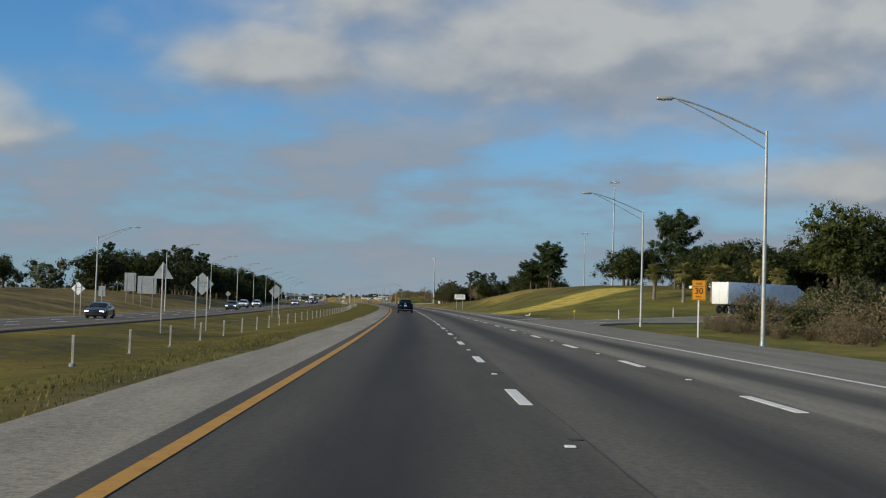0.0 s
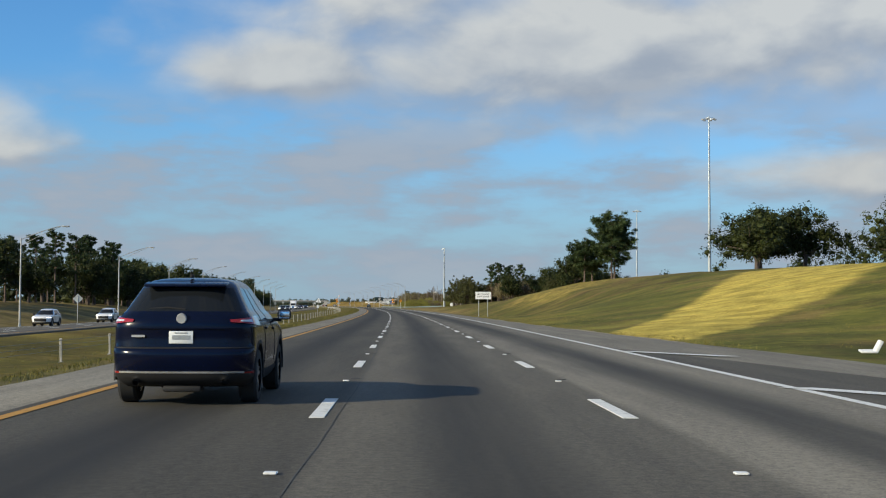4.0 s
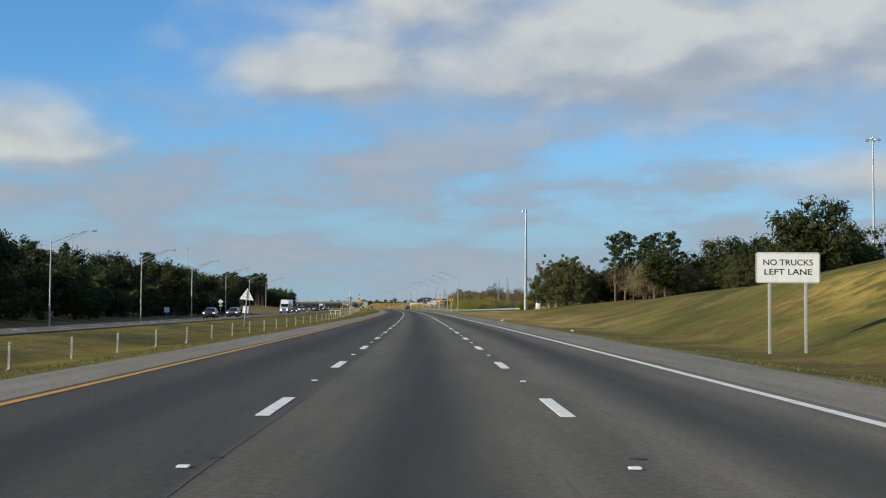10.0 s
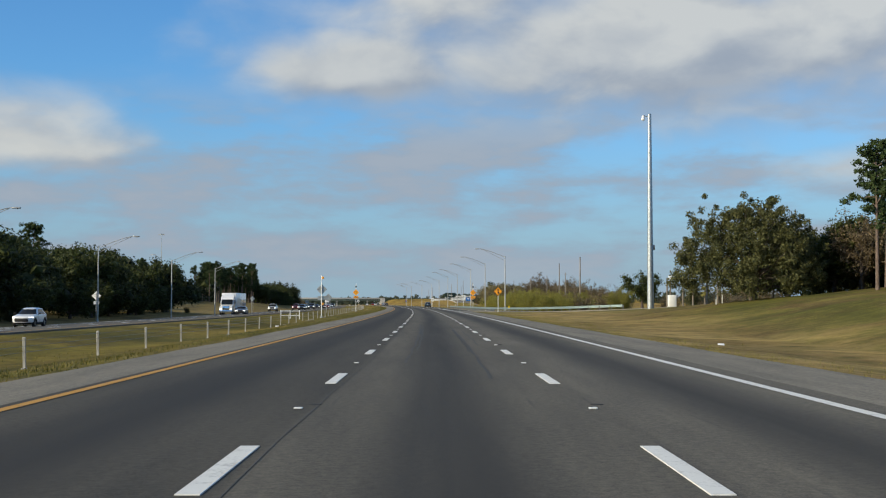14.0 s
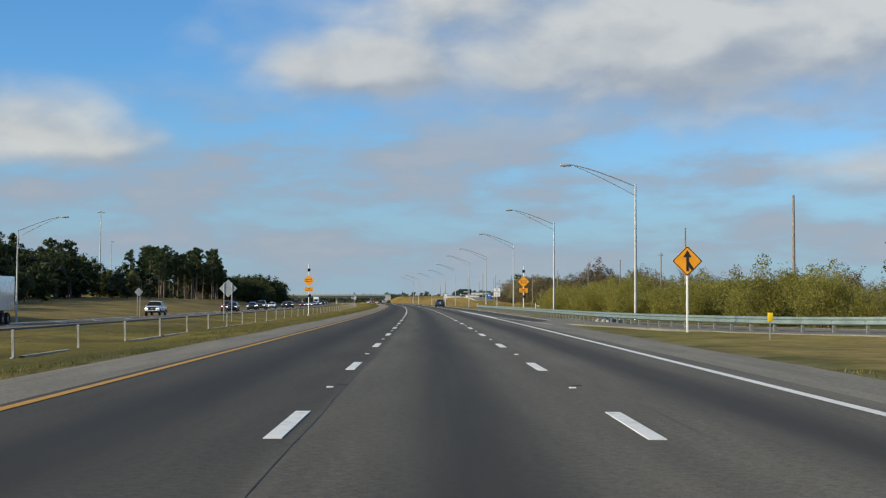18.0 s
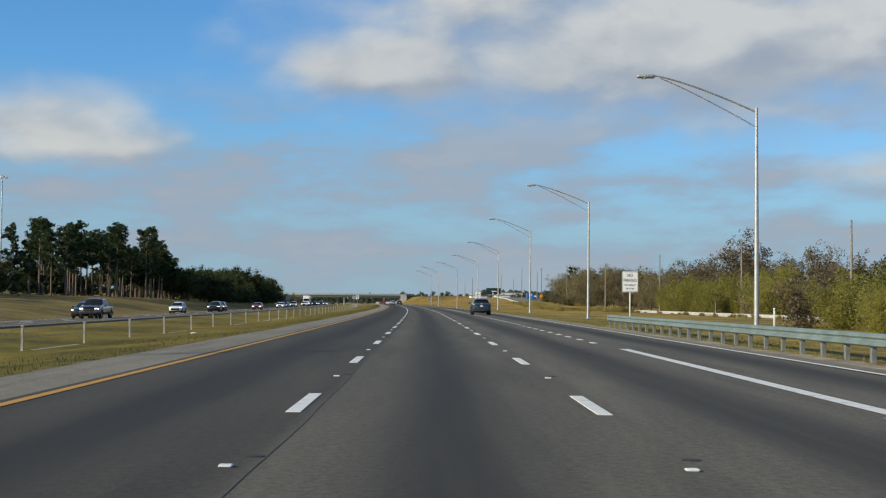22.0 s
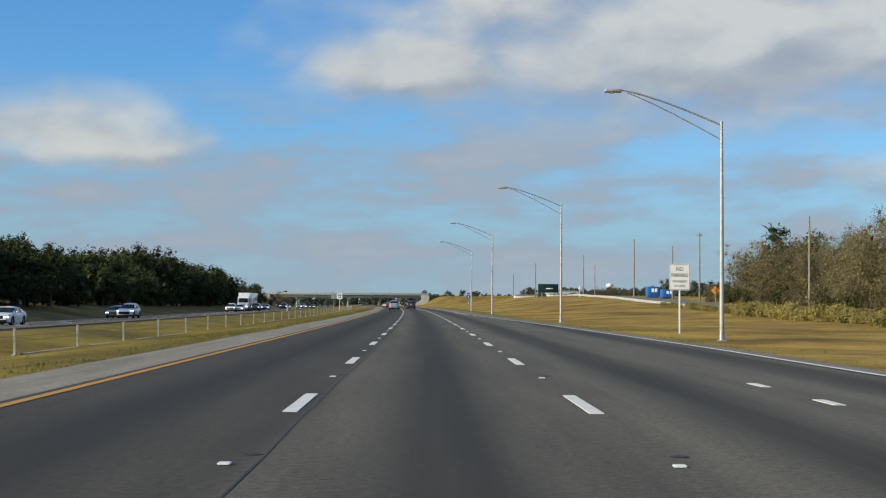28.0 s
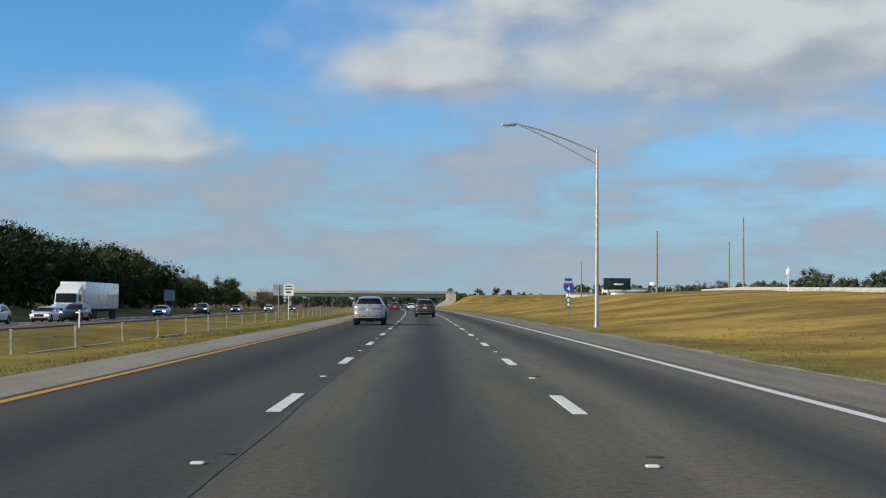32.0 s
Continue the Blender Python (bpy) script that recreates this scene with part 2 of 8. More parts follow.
def plain(name, color, rough=0.6, metal=0.0, vary=0.12, scale=6.0, coat=0.0, rel=0.0):
    """A painted, cast or plastic surface, with blotches and fine grain."""
    m, n, b = material(name)
    co = n.add("ShaderNodeTexCoord").outputs["Object"]
    v = n.math("ADD", n.math("MULTIPLY", n.noise(co, scale, 5), 0.65), n.math("MULTIPLY", n.noise(co, scale * 9, 3), 0.35))
    dark = tuple(c * (1 - vary * 1.6) for c in color)
    lite = tuple(min(1.0, c * (1 + vary)) for c in color)
    n.put(b.inputs["Base Color"], n.mix(n.step(v, 0.3, 0.7), dark, lite))
    n.put(b.inputs["Roughness"], n.step(v, 0.25, 0.75, max(0.02, rough - 0.08), min(1, rough + 0.08)))
    b.inputs["Metallic"].default_value = metal
    b.inputs["Coat Weight"].default_value = coat
    b.inputs["Coat Roughness"].default_value = 0.05
    if rel:
        bump(n, b, v, 0.5, rel)
    return m


def ground_material():
    m, n, b = material("grass")
    co = n.add("ShaderNodeNewGeometry").outputs["Position"]
    sl = n.add("ShaderNodeUVMap", uv="line").outputs[0]
    u, v, _ = n.split(sl)
    p = n.combine(u, n.math("MULTIPLY", v, 0.9))
    wide = n.noise(p, 0.06, 5)
    mid = n.noise(p, 0.38, 6, 0.62)
    fine = n.noise(n.combine(u, n.math("MULTIPLY", v, 0.45)), 5.0, 5, 0.7)
    # dark-green clumps; the turf's self-shadow is painted into this tone as well
    clump = n.math("ADD", n.math("MULTIPLY", n.noise(p, 0.9, 6, 0.68), 0.62), n.math("MULTIPLY", fine, 0.38))
    tone = n.step(n.math("ADD", n.math("MULTIPLY", clump, 0.45), n.math("MULTIPLY", n.noise(p, 0.10, 4, 0.55), 0.55)), 0.33, 0.67)
    tone = n.mix(n.step(v, 620.0, 860.0, 0.0, 0.22), tone, n.math("ADD", 0.30, n.math("MULTIPLY", fine, 0.5)))
    green = n.mix(tone, (0.042, 0.044, 0.009), (0.142, 0.130, 0.025))
    straw = n.mix(tone, (0.110, 0.082, 0.019), (0.42, 0.318, 0.086))
    # drier further along the road, and in patches
    dry = n.math("ADD", n.math("MULTIPLY", n.step(v, 560.0, 1100.0, -0.06, 0.46), n.step(u, 10.0, 17.0, 0.35, 1.0)), n.step(u, -5.0, -20.0, 0.0, 0.06))
    k = n.math("ADD", n.math("ADD", n.math("MULTIPLY", wide, 0.70), n.math("MULTIPLY", mid, 0.25)), n.math("ADD", n.math("MULTIPLY", clump, 0.45), n.math("SUBTRACT", dry, 0.06)))
    c = n.mix(n.step(k, 0.50, 0.96), green, straw)
    brown = n.noise(p, 0.17, 5, 0.65)
    brownness = n.math("MULTIPLY", n.step(u, -6.0, -4.0, 0.35, 0.8), n.step(v, 700.0, 950.0, 1.0, 0.75))
    c = n.mix(n.step(n.math("ADD", n.math("MULTIPLY", brown, 0.6), n.math("MULTIPLY", n.noise(p, 0.06, 4, 0.6), 0.4)), 0.47, 0.60, 0.0, brownness), c, n.mix(tone, (0.055, 0.036, 0.013), (0.18, 0.118, 0.046)))
    # a greener fringe where the paving sheds its water
    c = n.mix(n.math("MULTIPLY", n.step(n.math("ABSOLUTE", n.math("SUBTRACT", u, 12.0)), 2.6, 0.6, 0.0, 0.65), n.step(mid, 0.40, 0.60)), c, n.mix(tone, (0.075, 0.080, 0.014), (0.21, 0.20, 0.045)))
    # worn, dead turf low on the bank past the wide sign
    worn = n.math("MULTIPLY", n.math("MULTIPLY", n.step(v, 455.0, 510.0), n.step(v, 700.0, 640.0)), n.math("MULTIPLY", n.step(u, 10.6, 12.2), n.step(u, 30.0, 18.0)))
    c = n.mix(n.math("MULTIPLY", worn, n.step(mid, 0.32, 0.58, 0.25, 0.9)), c, n.mix(tone, (0.17, 0.110, 0.036), (0.46, 0.325, 0.125)))
    # newly seeded strips of pale straw on the cutting
    a = n.math("SUBTRACT", n.math("SUBTRACT", v, 166.8), n.math("MULTIPLY", u, 2.4))
    wob = n.math("MULTIPLY", n.math("SUBTRACT", n.noise(co, 0.12, 5, 0.65), 0.5), 26.0)
    a = n.math("DIVIDE", n.math("ABSOLUTE", n.math("ADD", a, n.math("MULTIPLY", wob, 0.35))), n.math("ADD", 1.2, n.math("MULTIPLY", u, 0.52)))
    s1 = n.math("MULTIPLY", n.step(a, 1.12, 0.86), n.step(u, 10.0, 12.0))
    s1 = n.math("MULTIPLY", s1, n.step(u, 52.0, 42.0))
    s2 = n.math("MULTIPLY", n.step(n.math("ABSOLUTE", n.math("SUBTRACT", n.math("ADD", n.math("SUBTRACT", v, n.math("MULTIPLY", u, 0.4)), wob), 396.0)), 42.0, 24.0), n.step(u, 25.0, 33.0))
    s2 = n.math("MULTIPLY", n.math("MULTIPLY", s2, n.step(u, 78.0, 62.0)), n.step(mid, 0.38, 0.54))
    pale = n.mix(n.step(n.math("ADD", n.math("MULTIPLY", mid, 0.6), n.math("MULTIPLY", fine, 0.4)), 0.34, 0.66), (0.22, 0.155, 0.030), (0.60, 0.44, 0.11))
    c = n.mix(n.math("MULTIPLY", n.math("MAXIMUM", s1, n.math("MULTIPLY", s2, 0.55)), 0.9), c, pale)
    # bare sandy earth in spots and along the paved edges
    near = n.math("MINIMUM", n.math("ABSOLUTE", n.math("ADD", u, 5.9)), n.math("ABSOLUTE", n.math("SUBTRACT", u, 10.0)))
    bare = n.math("MULTIPLY", n.step(near, 1.3, 0.1, 0.0, 0.8), n.step(mid, 0.40, 0.62))
    bare = n.math("MAXIMUM", bare, n.step(n.noise(co, 0.6, 6, 0.65), 0.66, 0.76))
    c = n.mix(n.math("MULTIPLY", bare, 0.7), c, n.mix(fine, (0.16, 0.125, 0.075), (0.30, 0.245, 0.16)))
    # the median turf is tinted darker and more olive
    c = n.mix(n.step(u, -4.0, -6.5), c, n.mix(1.0, c, (0.85, 0.82, 0.56), "MULTIPLY"))
    # the outer verge is browner towards the bridge, and the far bank is mostly dead grass and soil
    c = n.mix(n.math("MULTIPLY", n.step(v, 820.0, 1040.0), n.step(u, 10.0, 13.0)), c, n.mix(1.0, c, (1.17, 1.03, 0.90), "MULTIPLY"))
    dead = n.math("MULTIPLY", n.step(u, -38.5, -41.0), n.step(n.math("ADD", n.math("MULTIPLY", brown, 0.5), n.math("MULTIPLY", mid, 0.5)), 0.38, 0.56, 0.15, 0.85))
    c = n.mix(dead, c, n.mix(tone, (0.085, 0.060, 0.024), (0.30, 0.215, 0.085)))
    # thicker and thinner turf in drifts a few metres wide
    drift = n.math("ADD", n.math("MULTIPLY", n.noise(n.combine(u, n.math("MULTIPLY", v, 0.8)), 0.10, 5, 0.6), 0.6), n.math("MULTIPLY", n.noise(n.combine(u, n.math("MULTIPLY", v, 0.9)), 0.5, 4, 0.6), 0.4))
    c = n.mix(1.0, c, n.mix(n.step(drift, 0.36, 0.62), (0.84, 0.87, 0.82), (1.12, 1.10, 1.04)), "MULTIPLY")
    # brighter and greener on the first rise beside the exit
    c = n.mix(n.math("MULTIPLY", n.step(v, 330.0, 270.0), n.step(u, 10.0, 13.0)), c, n.mix(1.0, c, (1.22, 1.28, 1.10), "MULTIPLY"))
    n.put(b.inputs["Base Color"], c)
    b.inputs["Roughness"].default_value = 0.95
    b.inputs["Specular IOR Level"].default_value = 0.15
    bump(n, b, n.math("ADD", clump, n.math("MULTIPLY", mid, 0.6)), 1.0, 0.06)
    return m


def asphalt(name, base, streak=0.5, lane0=0.0, pale=False):
    """Worn asphalt: aggregate, blotches, and dark oily bands along the middle of each lane."""
    m, n, b = material(name)
    co = n.add("ShaderNodeNewGeometry").outputs["Position"]
    u, v, _ = n.split(n.add("ShaderNodeUVMap", uv="line").outputs[0])
    lane = n.math("FRACT", n.math("DIVIDE", n.math("SUBTRACT", u, lane0 - 36.6), 3.66))
    off = n.math("MULTIPLY", n.math("ABSOLUTE", n.math("SUBTRACT", lane, 0.5)), 3.66)
    along = n.noise(n.combine(n.math("MULTIPLY", u, 1.6), n.math("MULTIPLY", v, 0.035)), 1.0, 5, 0.6)
    oil = n.math("MULTIPLY", n.step(off, 1.15, 0.10), n.step(along, 0.2, 0.75, 0.66, 1.0))
    grain = n.noise(co, 42.0, 4, 0.7)
    blot = n.noise(n.combine(n.math("MULTIPLY", u, 1.1), n.math("MULTIPLY", v, 0.10)), 1.0, 6, 0.65)
    chip = n.noise(co, 11.0, 3, 0.7)
    val = n.math("ADD", n.math("MULTIPLY", grain, 0.42), n.math("ADD", n.math("MULTIPLY", blot, 0.26), n.math("MULTIPLY", chip, 0.32)))
    lo = (base * 0.50, base * 0.455, base * 0.36)
    hi = (base * 1.66, base * 1.50, base * 1.16)
    c = n.mix(n.step(val, 0.34, 0.66), lo, hi)
    if streak > 0.7:
        # tone by lane: inner one darker, outer one paler, most so before the exit
        tone = n.math("ADD", n.math("ADD", n.step(v, 170.0, 330.0, 0.16, 0.0), n.step(u, 0.05, 0.35, 0.64, 1.02)), n.math("MULTIPLY", n.step(u, 3.75, 4.0, 0.0, 1.0), n.step(v, 120.0, 250.0, 0.92, 0.16)))
        c = n.mix(1.0, c, n.combine(tone, tone, tone), "MULTIPLY")
    c = n.mix(n.math("MULTIPLY", oil, streak), c, (base * 0.30, base * 0.285, base * 0.25))
    if pale:
        # paler towards both ends of the stretch
        tone = n.math("ADD", n.step(v, 120.0, 240.0, 1.36, 1.0), n.step(v, 800.0, 960.0, 0.0, 0.26))
        c = n.mix(1.0, c, n.combine(tone, tone, tone), "MULTIPLY")
    # scattered long scuffs and sealed cracks
    scuff = n.noise(n.combine(n.math("MULTIPLY", u, 5.0), n.math("MULTIPLY", v, 0.11)), 1.3, 3, 0.5)
    c = n.mix(n.step(scuff, 0.66, 0.76, 0.0, 0.35), c, (base * 0.4, base * 0.4, base * 0.39))
    n.put(b.inputs["Base Color"], c)
    n.put(b.inputs["Roughness"], n.step(val, 0.2, 0.8, 0.75, 0.91))
    b.inputs["Specular IOR Level"].default_value = 0.21
    bump(n, b, grain, 0.5, 0.006)
    return m


def line_paint(name, color):
    m, n, b = material(name)
    co = n.add("ShaderNodeNewGeometry").outputs["Position"]
    w = n.math("ADD", n.math("MULTIPLY", n.noise(co, 3.0, 6, 0.7), 0.6), n.math("MULTIPLY", n.noise(co, 28.0, 4, 0.7), 0.4))
    n.put(b.inputs["Base Color"], n.mix(n.step(w, 0.50, 0.68, 0.0, 0.75), color, tuple(c * 0.3 for c in color)))
    b.inputs["Roughness"].default_value = 0.7
    return m


def foliage(name, dark, lite, glow=0.25):
    """Leaves: colour varies from tree to tree and from leaf to leaf, with light let through."""
    m, n, b = material(name)
    g = n.add("ShaderNodeNewGeometry")
    r = g.outputs["Random Per Island"]
    o = n.add("ShaderNodeObjectInfo").outputs["Random"]
    big = n.noise(g.outputs["Position"], 0.5, 3)
    f = n.math("ADD", n.math("MULTIPLY", r, 0.45), n.math("ADD", n.math("MULTIPLY", o, 0.3), n.math("MULTIPLY", big, 0.35)))
    c = n.mix(n.step(f, 0.2, 0.95), dark, lite)
    n.put(b.inputs["Base Color"], c)
    b.inputs["Roughness"].default_value = 0.6
    b.inputs["Specular IOR Level"].default_value = 0.25
    t = n.add("ShaderNodeBsdfTranslucent")
    n.put(t.inputs[0], c)
    x = n.add("ShaderNodeMixShader")
    x.inputs[0].default_value = glow
    n.put(x.inputs[1], b.outputs[0])
    n.put(x.inputs[2], t.outputs[0])
    for q in n.t.nodes:
        if q.type == "OUTPUT_MATERIAL":
            n.put(q.inputs[0], x.outputs[0])
    return m


def bark(name, a, c):
    m, n, b = material(name)
    co = n.add("ShaderNodeTexCoord").outputs["Object"]
    v = n.noise(n.stretch(co, (6.0, 6.0, 1.2)), 2.0, 6, 0.65)
    n.put(b.inputs["Base Color"], n.mix(n.step(v, 0.3, 0.7), a, c))
    b.inputs["Roughness"].default_value = 0.95
    bump(n, b, v, 0.8, 0.04)
    return m


def glass_material(name, tint=(0.012, 0.014, 0.016), rough=0.03):
    m, n, b = material(name)
    b.inputs["Base Color"].default_value = (*tint, 1)
    b.inputs["Roughness"].default_value = rough
    b.inputs["Specular IOR Level"].default_value = 0.24
    return m


def lamp_lens(name, color, power):
    m, n, b = material(name)
    b.inputs["Base Color"].default_value = (*color, 1)
    b.inputs["Roughness"].default_value = 0.15
    b.inputs["Emission Color"].default_value = (*color, 1)
    b.inputs["Emission Strength"].default_value = power
    return m


M = {
    "grass": ground_material(),
    "asphalt": asphalt("asphalt", 0.098, 0.88),
    "shoulder_left": asphalt("shoulder_asphalt", 0.185, 0.0, pale=True),
    "shoulder_right": asphalt("verge_asphalt", 0.185, 0.0),
    "fresh": asphalt("fresh_asphalt", 0.092, 0.1),
    "far_asphalt": asphalt("far_asphalt", 0.12, 0.35, lane0=-23.9),
    "ramp": asphalt("ramp_asphalt", 0.175, 0.0),
    "white": line_paint("white_paint", (0.72, 0.72, 0.67)),
    "yellow": line_paint("yellow_paint", (0.50, 0.255, 0.03)),
    "steel": plain("galvanised_steel", (0.46, 0.49, 0.49), 0.42, 0.7, 0.14, 3.0),
    "rail": plain("rail_steel", (0.22, 0.285, 0.275), 0.55, 0.3, 0.15, 1.5),
    "alu": plain("aluminium", (0.47, 0.47, 0.45), 0.5, 0.45, 0.14, 2.0),
    "dark_metal": plain("dark_metal", (0.05, 0.06, 0.055), 0.5, 0.3),
    "concrete": plain("concrete", (0.44, 0.43, 0.40), 0.85, 0, 0.18, 1.2, rel=0.01),
    "bridge_girder": plain("green_grey_girder", (0.105, 0.130, 0.110), 0.7, 0.1, 0.2, 0.6),
    "girder": plain("weathered_girder", (0.20, 0.21, 0.20), 0.7, 0.1, 0.2, 0.6),
    "wood_pole": bark("pole_wood", (0.17, 0.145, 0.12), (0.33, 0.29, 0.24)),
    "post_wood": bark("post_wood", (0.26, 0.25, 0.22), (0.46, 0.44, 0.39)),
    "sign_white": plain("sign_white", (0.87, 0.87, 0.84), 0.4, 0, 0.05, 2.0),
    "sign_black": plain("sign_black", (0.02, 0.02, 0.02), 0.5),
    "sign_amber": plain("sign_amber", (0.90, 0.36, 0.015), 0.4, 0, 0.07, 2.0),
    "sign_yellow": plain("sign_yellow", (0.85, 0.58, 0.02), 0.4, 0, 0.07, 2.0),
    "board_green": plain("board_green", (0.008, 0.028, 0.024), 0.5, 0, 0.2, 0.5),
    "post_grey": plain("post_grey", (0.42, 0.43, 0.41), 0.6, 0.2, 0.12, 3.0),
    "sand": plain("sandy_edge", (0.30, 0.25, 0.17), 0.95, 0, 0.35, 0.8, rel=0.02),
    "sand_pale": plain("weathered_concrete", (0.42, 0.37, 0.28), 0.9, 0, 0.25, 1.0, rel=0.01),
    "sign_green": plain("sign_green", (0.01, 0.20, 0.10), 0.4, 0, 0.06, 2.0),
    "sign_blue": plain("sign_blue", (0.02, 0.07, 0.36), 0.4, 0, 0.06, 2.0),
    "sign_red": plain("sign_red", (0.55, 0.03, 0.03), 0.4, 0, 0.06, 2.0),
    "sign_back": plain("sign_back", (0.42, 0.44, 0.43), 0.45, 0.5, 0.12, 1.5),
    "bark": bark("bark", (0.045, 0.035, 0.028), (0.13, 0.10, 0.08)),
    "pine_bark": bark("pine_bark", (0.075, 0.052, 0.04), (0.20, 0.15, 0.12)),
    "palm_bark": bark("palm_bark", (0.12, 0.10, 0.08), (0.26, 0.22, 0.17)),
    "oak_leaf": foliage("oak_leaves", (0.014, 0.022, 0.006), (0.075, 0.088, 0.020)),
    "pine_leaf": foliage("pine_needles", (0.016, 0.030, 0.010), (0.070, 0.10, 0.032)),
    "willow_leaf": foliage("willow_leaves", (0.185, 0.175, 0.036), (0.40, 0.36, 0.085), 0.55),
    "brown_leaf": foliage("dry_leaves", (0.075, 0.055, 0.030), (0.27, 0.21, 0.12), 0.25),
    "thicket_leaf": foliage("thicket_leaves", (0.120, 0.104, 0.048), (0.36, 0.30, 0.15), 0.45),
    "live_oak_leaf": foliage("live_oak_leaves", (0.040, 0.046, 0.014), (0.190, 0.185, 0.070)),
    "straw_leaf": foliage("straw_blades", (0.20, 0.165, 0.045), (0.48, 0.40, 0.14), 0.35),
    "scrub_leaf": foliage("scrub_leaves", (0.030, 0.038, 0.012), (0.12, 0.115, 0.045)),
    "palm_leaf": foliage("palm_fronds", (0.070, 0.072, 0.018), (0.32, 0.285, 0.085), 0.25),
    # greyer and bluer than near leaves: distance haze put into the leaf colour
    "far_leaf": foliage("far_hazed_leaves", (0.035, 0.048, 0.030), (0.10, 0.115, 0.07), 0.1),
    "grass_blade": foliage("grass_blades", (0.07, 0.075, 0.018), (0.34, 0.28, 0.075), 0.3),
    "tyre": plain("tyre_rubber", (0.018, 0.018, 0.018), 0.85, 0, 0.1, 12),
    "alloy": plain("alloy_rim", (0.45, 0.45, 0.46), 0.3, 0.8, 0.05),
    "black_alloy": plain("black_rim", (0.03, 0.03, 0.032), 0.3, 0.5, 0.05),
    "trim": plain("black_plastic", (0.010, 0.010, 0.011), 0.75, 0, 0.1, 9),
    "chrome": plain("chrome", (0.75, 0.75, 0.76), 0.12, 1.0, 0.02),
    "glass": glass_material("dark_glass"),
    "tail": plain("tail_lens", (0.30, 0.012, 0.014), 0.12, 0, 0.05, coat=0.8),
    "head": lamp_lens("headlight_lens", (1.0, 0.97, 0.9), 2.2),
    "clear": plain("clear_lens", (0.7, 0.72, 0.74), 0.1, 0.2, 0.04),
    "plate": plain("number_plate", (0.72, 0.74, 0.72), 0.4, 0, 0.05),
    "litter": plain("white_litter", (0.8, 0.8, 0.78), 0.6),
    "cabin_blue": plain("cabin_blue", (0.02, 0.13, 0.42), 0.4, 0, 0.1),
    "wall_white": plain("white_cladding", (0.70, 0.70, 0.67), 0.6, 0, 0.08, 0.4),
    "roof_grey": plain("roof_grey", (0.25, 0.25, 0.26), 0.7, 0, 0.1, 0.4),
    "stud": plain("road_stud", (0.78, 0.78, 0.74), 0.35, 0, 0.06, 20),
}
def dull(m, level):
    """Less mirror-like than the default clear coat."""
    for q in m.node_tree.nodes:
        if q.type == "BSDF_PRINCIPLED":
            q.inputs["Specular IOR Level"].default_value = level
    return m


PAINTS = {
    "navy": dull(plain("navy_paint", (0.0012, 0.0034, 0.0160), 0.22, 0.0, 0.05, 1.0, 0.15), 0.2),
    "slate": plain("slate_paint", (0.036, 0.056, 0.074), 0.3, 0.4, 0.05, 1.0, 1.0),
    "silver": plain("silver_paint", (0.50, 0.50, 0.50), 0.28, 0.6, 0.04, 1.0, 1.0),
    "white": plain("white_car_paint", (0.78, 0.78, 0.77), 0.3, 0.0, 0.03, 1.0, 1.0),
    "black": plain("black_car_paint", (0.012, 0.012, 0.014), 0.25, 0.2, 0.05, 1.0, 1.0),
    "red": plain("red_car_paint", (0.36, 0.015, 0.015), 0.28, 0.2, 0.05, 1.0, 1.0),
    "grey": plain("grey_car_paint", (0.13, 0.13, 0.14), 0.28, 0.5, 0.05, 1.0, 1.0),
    "umber": plain("umber_car_paint", (0.085, 0.06, 0.055), 0.28, 0.4, 0.05, 1.0, 1.0),
}

# ---- mesh helpers ----
def finish(bm, name, mats, smooth=None):
    me = bpy.data.meshes.new(name)
    bmesh.ops.recalc_face_normals(bm, faces=bm.faces)
    bm.to_mesh(me)
    bm.free()
    for m in mats if isinstance(mats, (list, tuple)) else [mats]:
        me.materials.append(m)
    if smooth:
        me.shade_smooth()
        if smooth < 180:
            me.set_sharp_from_angle(angle=radians(smooth))
    return me


def part(name, bm, mat, parent, label="", smooth=40):
    me = bm if isinstance(bm, bpy.types.Mesh) else finish(bm, name, mat, smooth)
    ob = new(name, me)
    ob.parent = parent
    return tagged(ob, label)


def thing(name, label, category, m=None, group="", kind=""):
    ob = new(name)
    ob.empty_display_size = 0.3
    if m is not None:
        ob.matrix_world = m
    return tagged(ob, label, category, group, kind)


def merge(*bms):
    a = bms[0]
    for b in bms[1:]:
        me = bpy.data.meshes.new("tmp")
        b.to_mesh(me)
        b.free()
        a.from_mesh(me)
        bpy.data.meshes.remove(me)
    return a


def box(size, at=(0, 0, 0), bevel=0.0, m=None, seg=2):
    bm = bmesh.new()
    bmesh.ops.create_cube(bm, size=1.0, matrix=Matrix.Translation(at) @ (m or Matrix()) @ Matrix.Diagonal((*size, 1)))
    if bevel:
        bmesh.ops.bevel(bm, geom=bm.edges[:], offset=bevel, segments=seg, affect="EDGES", profile=0.5)
    return bm


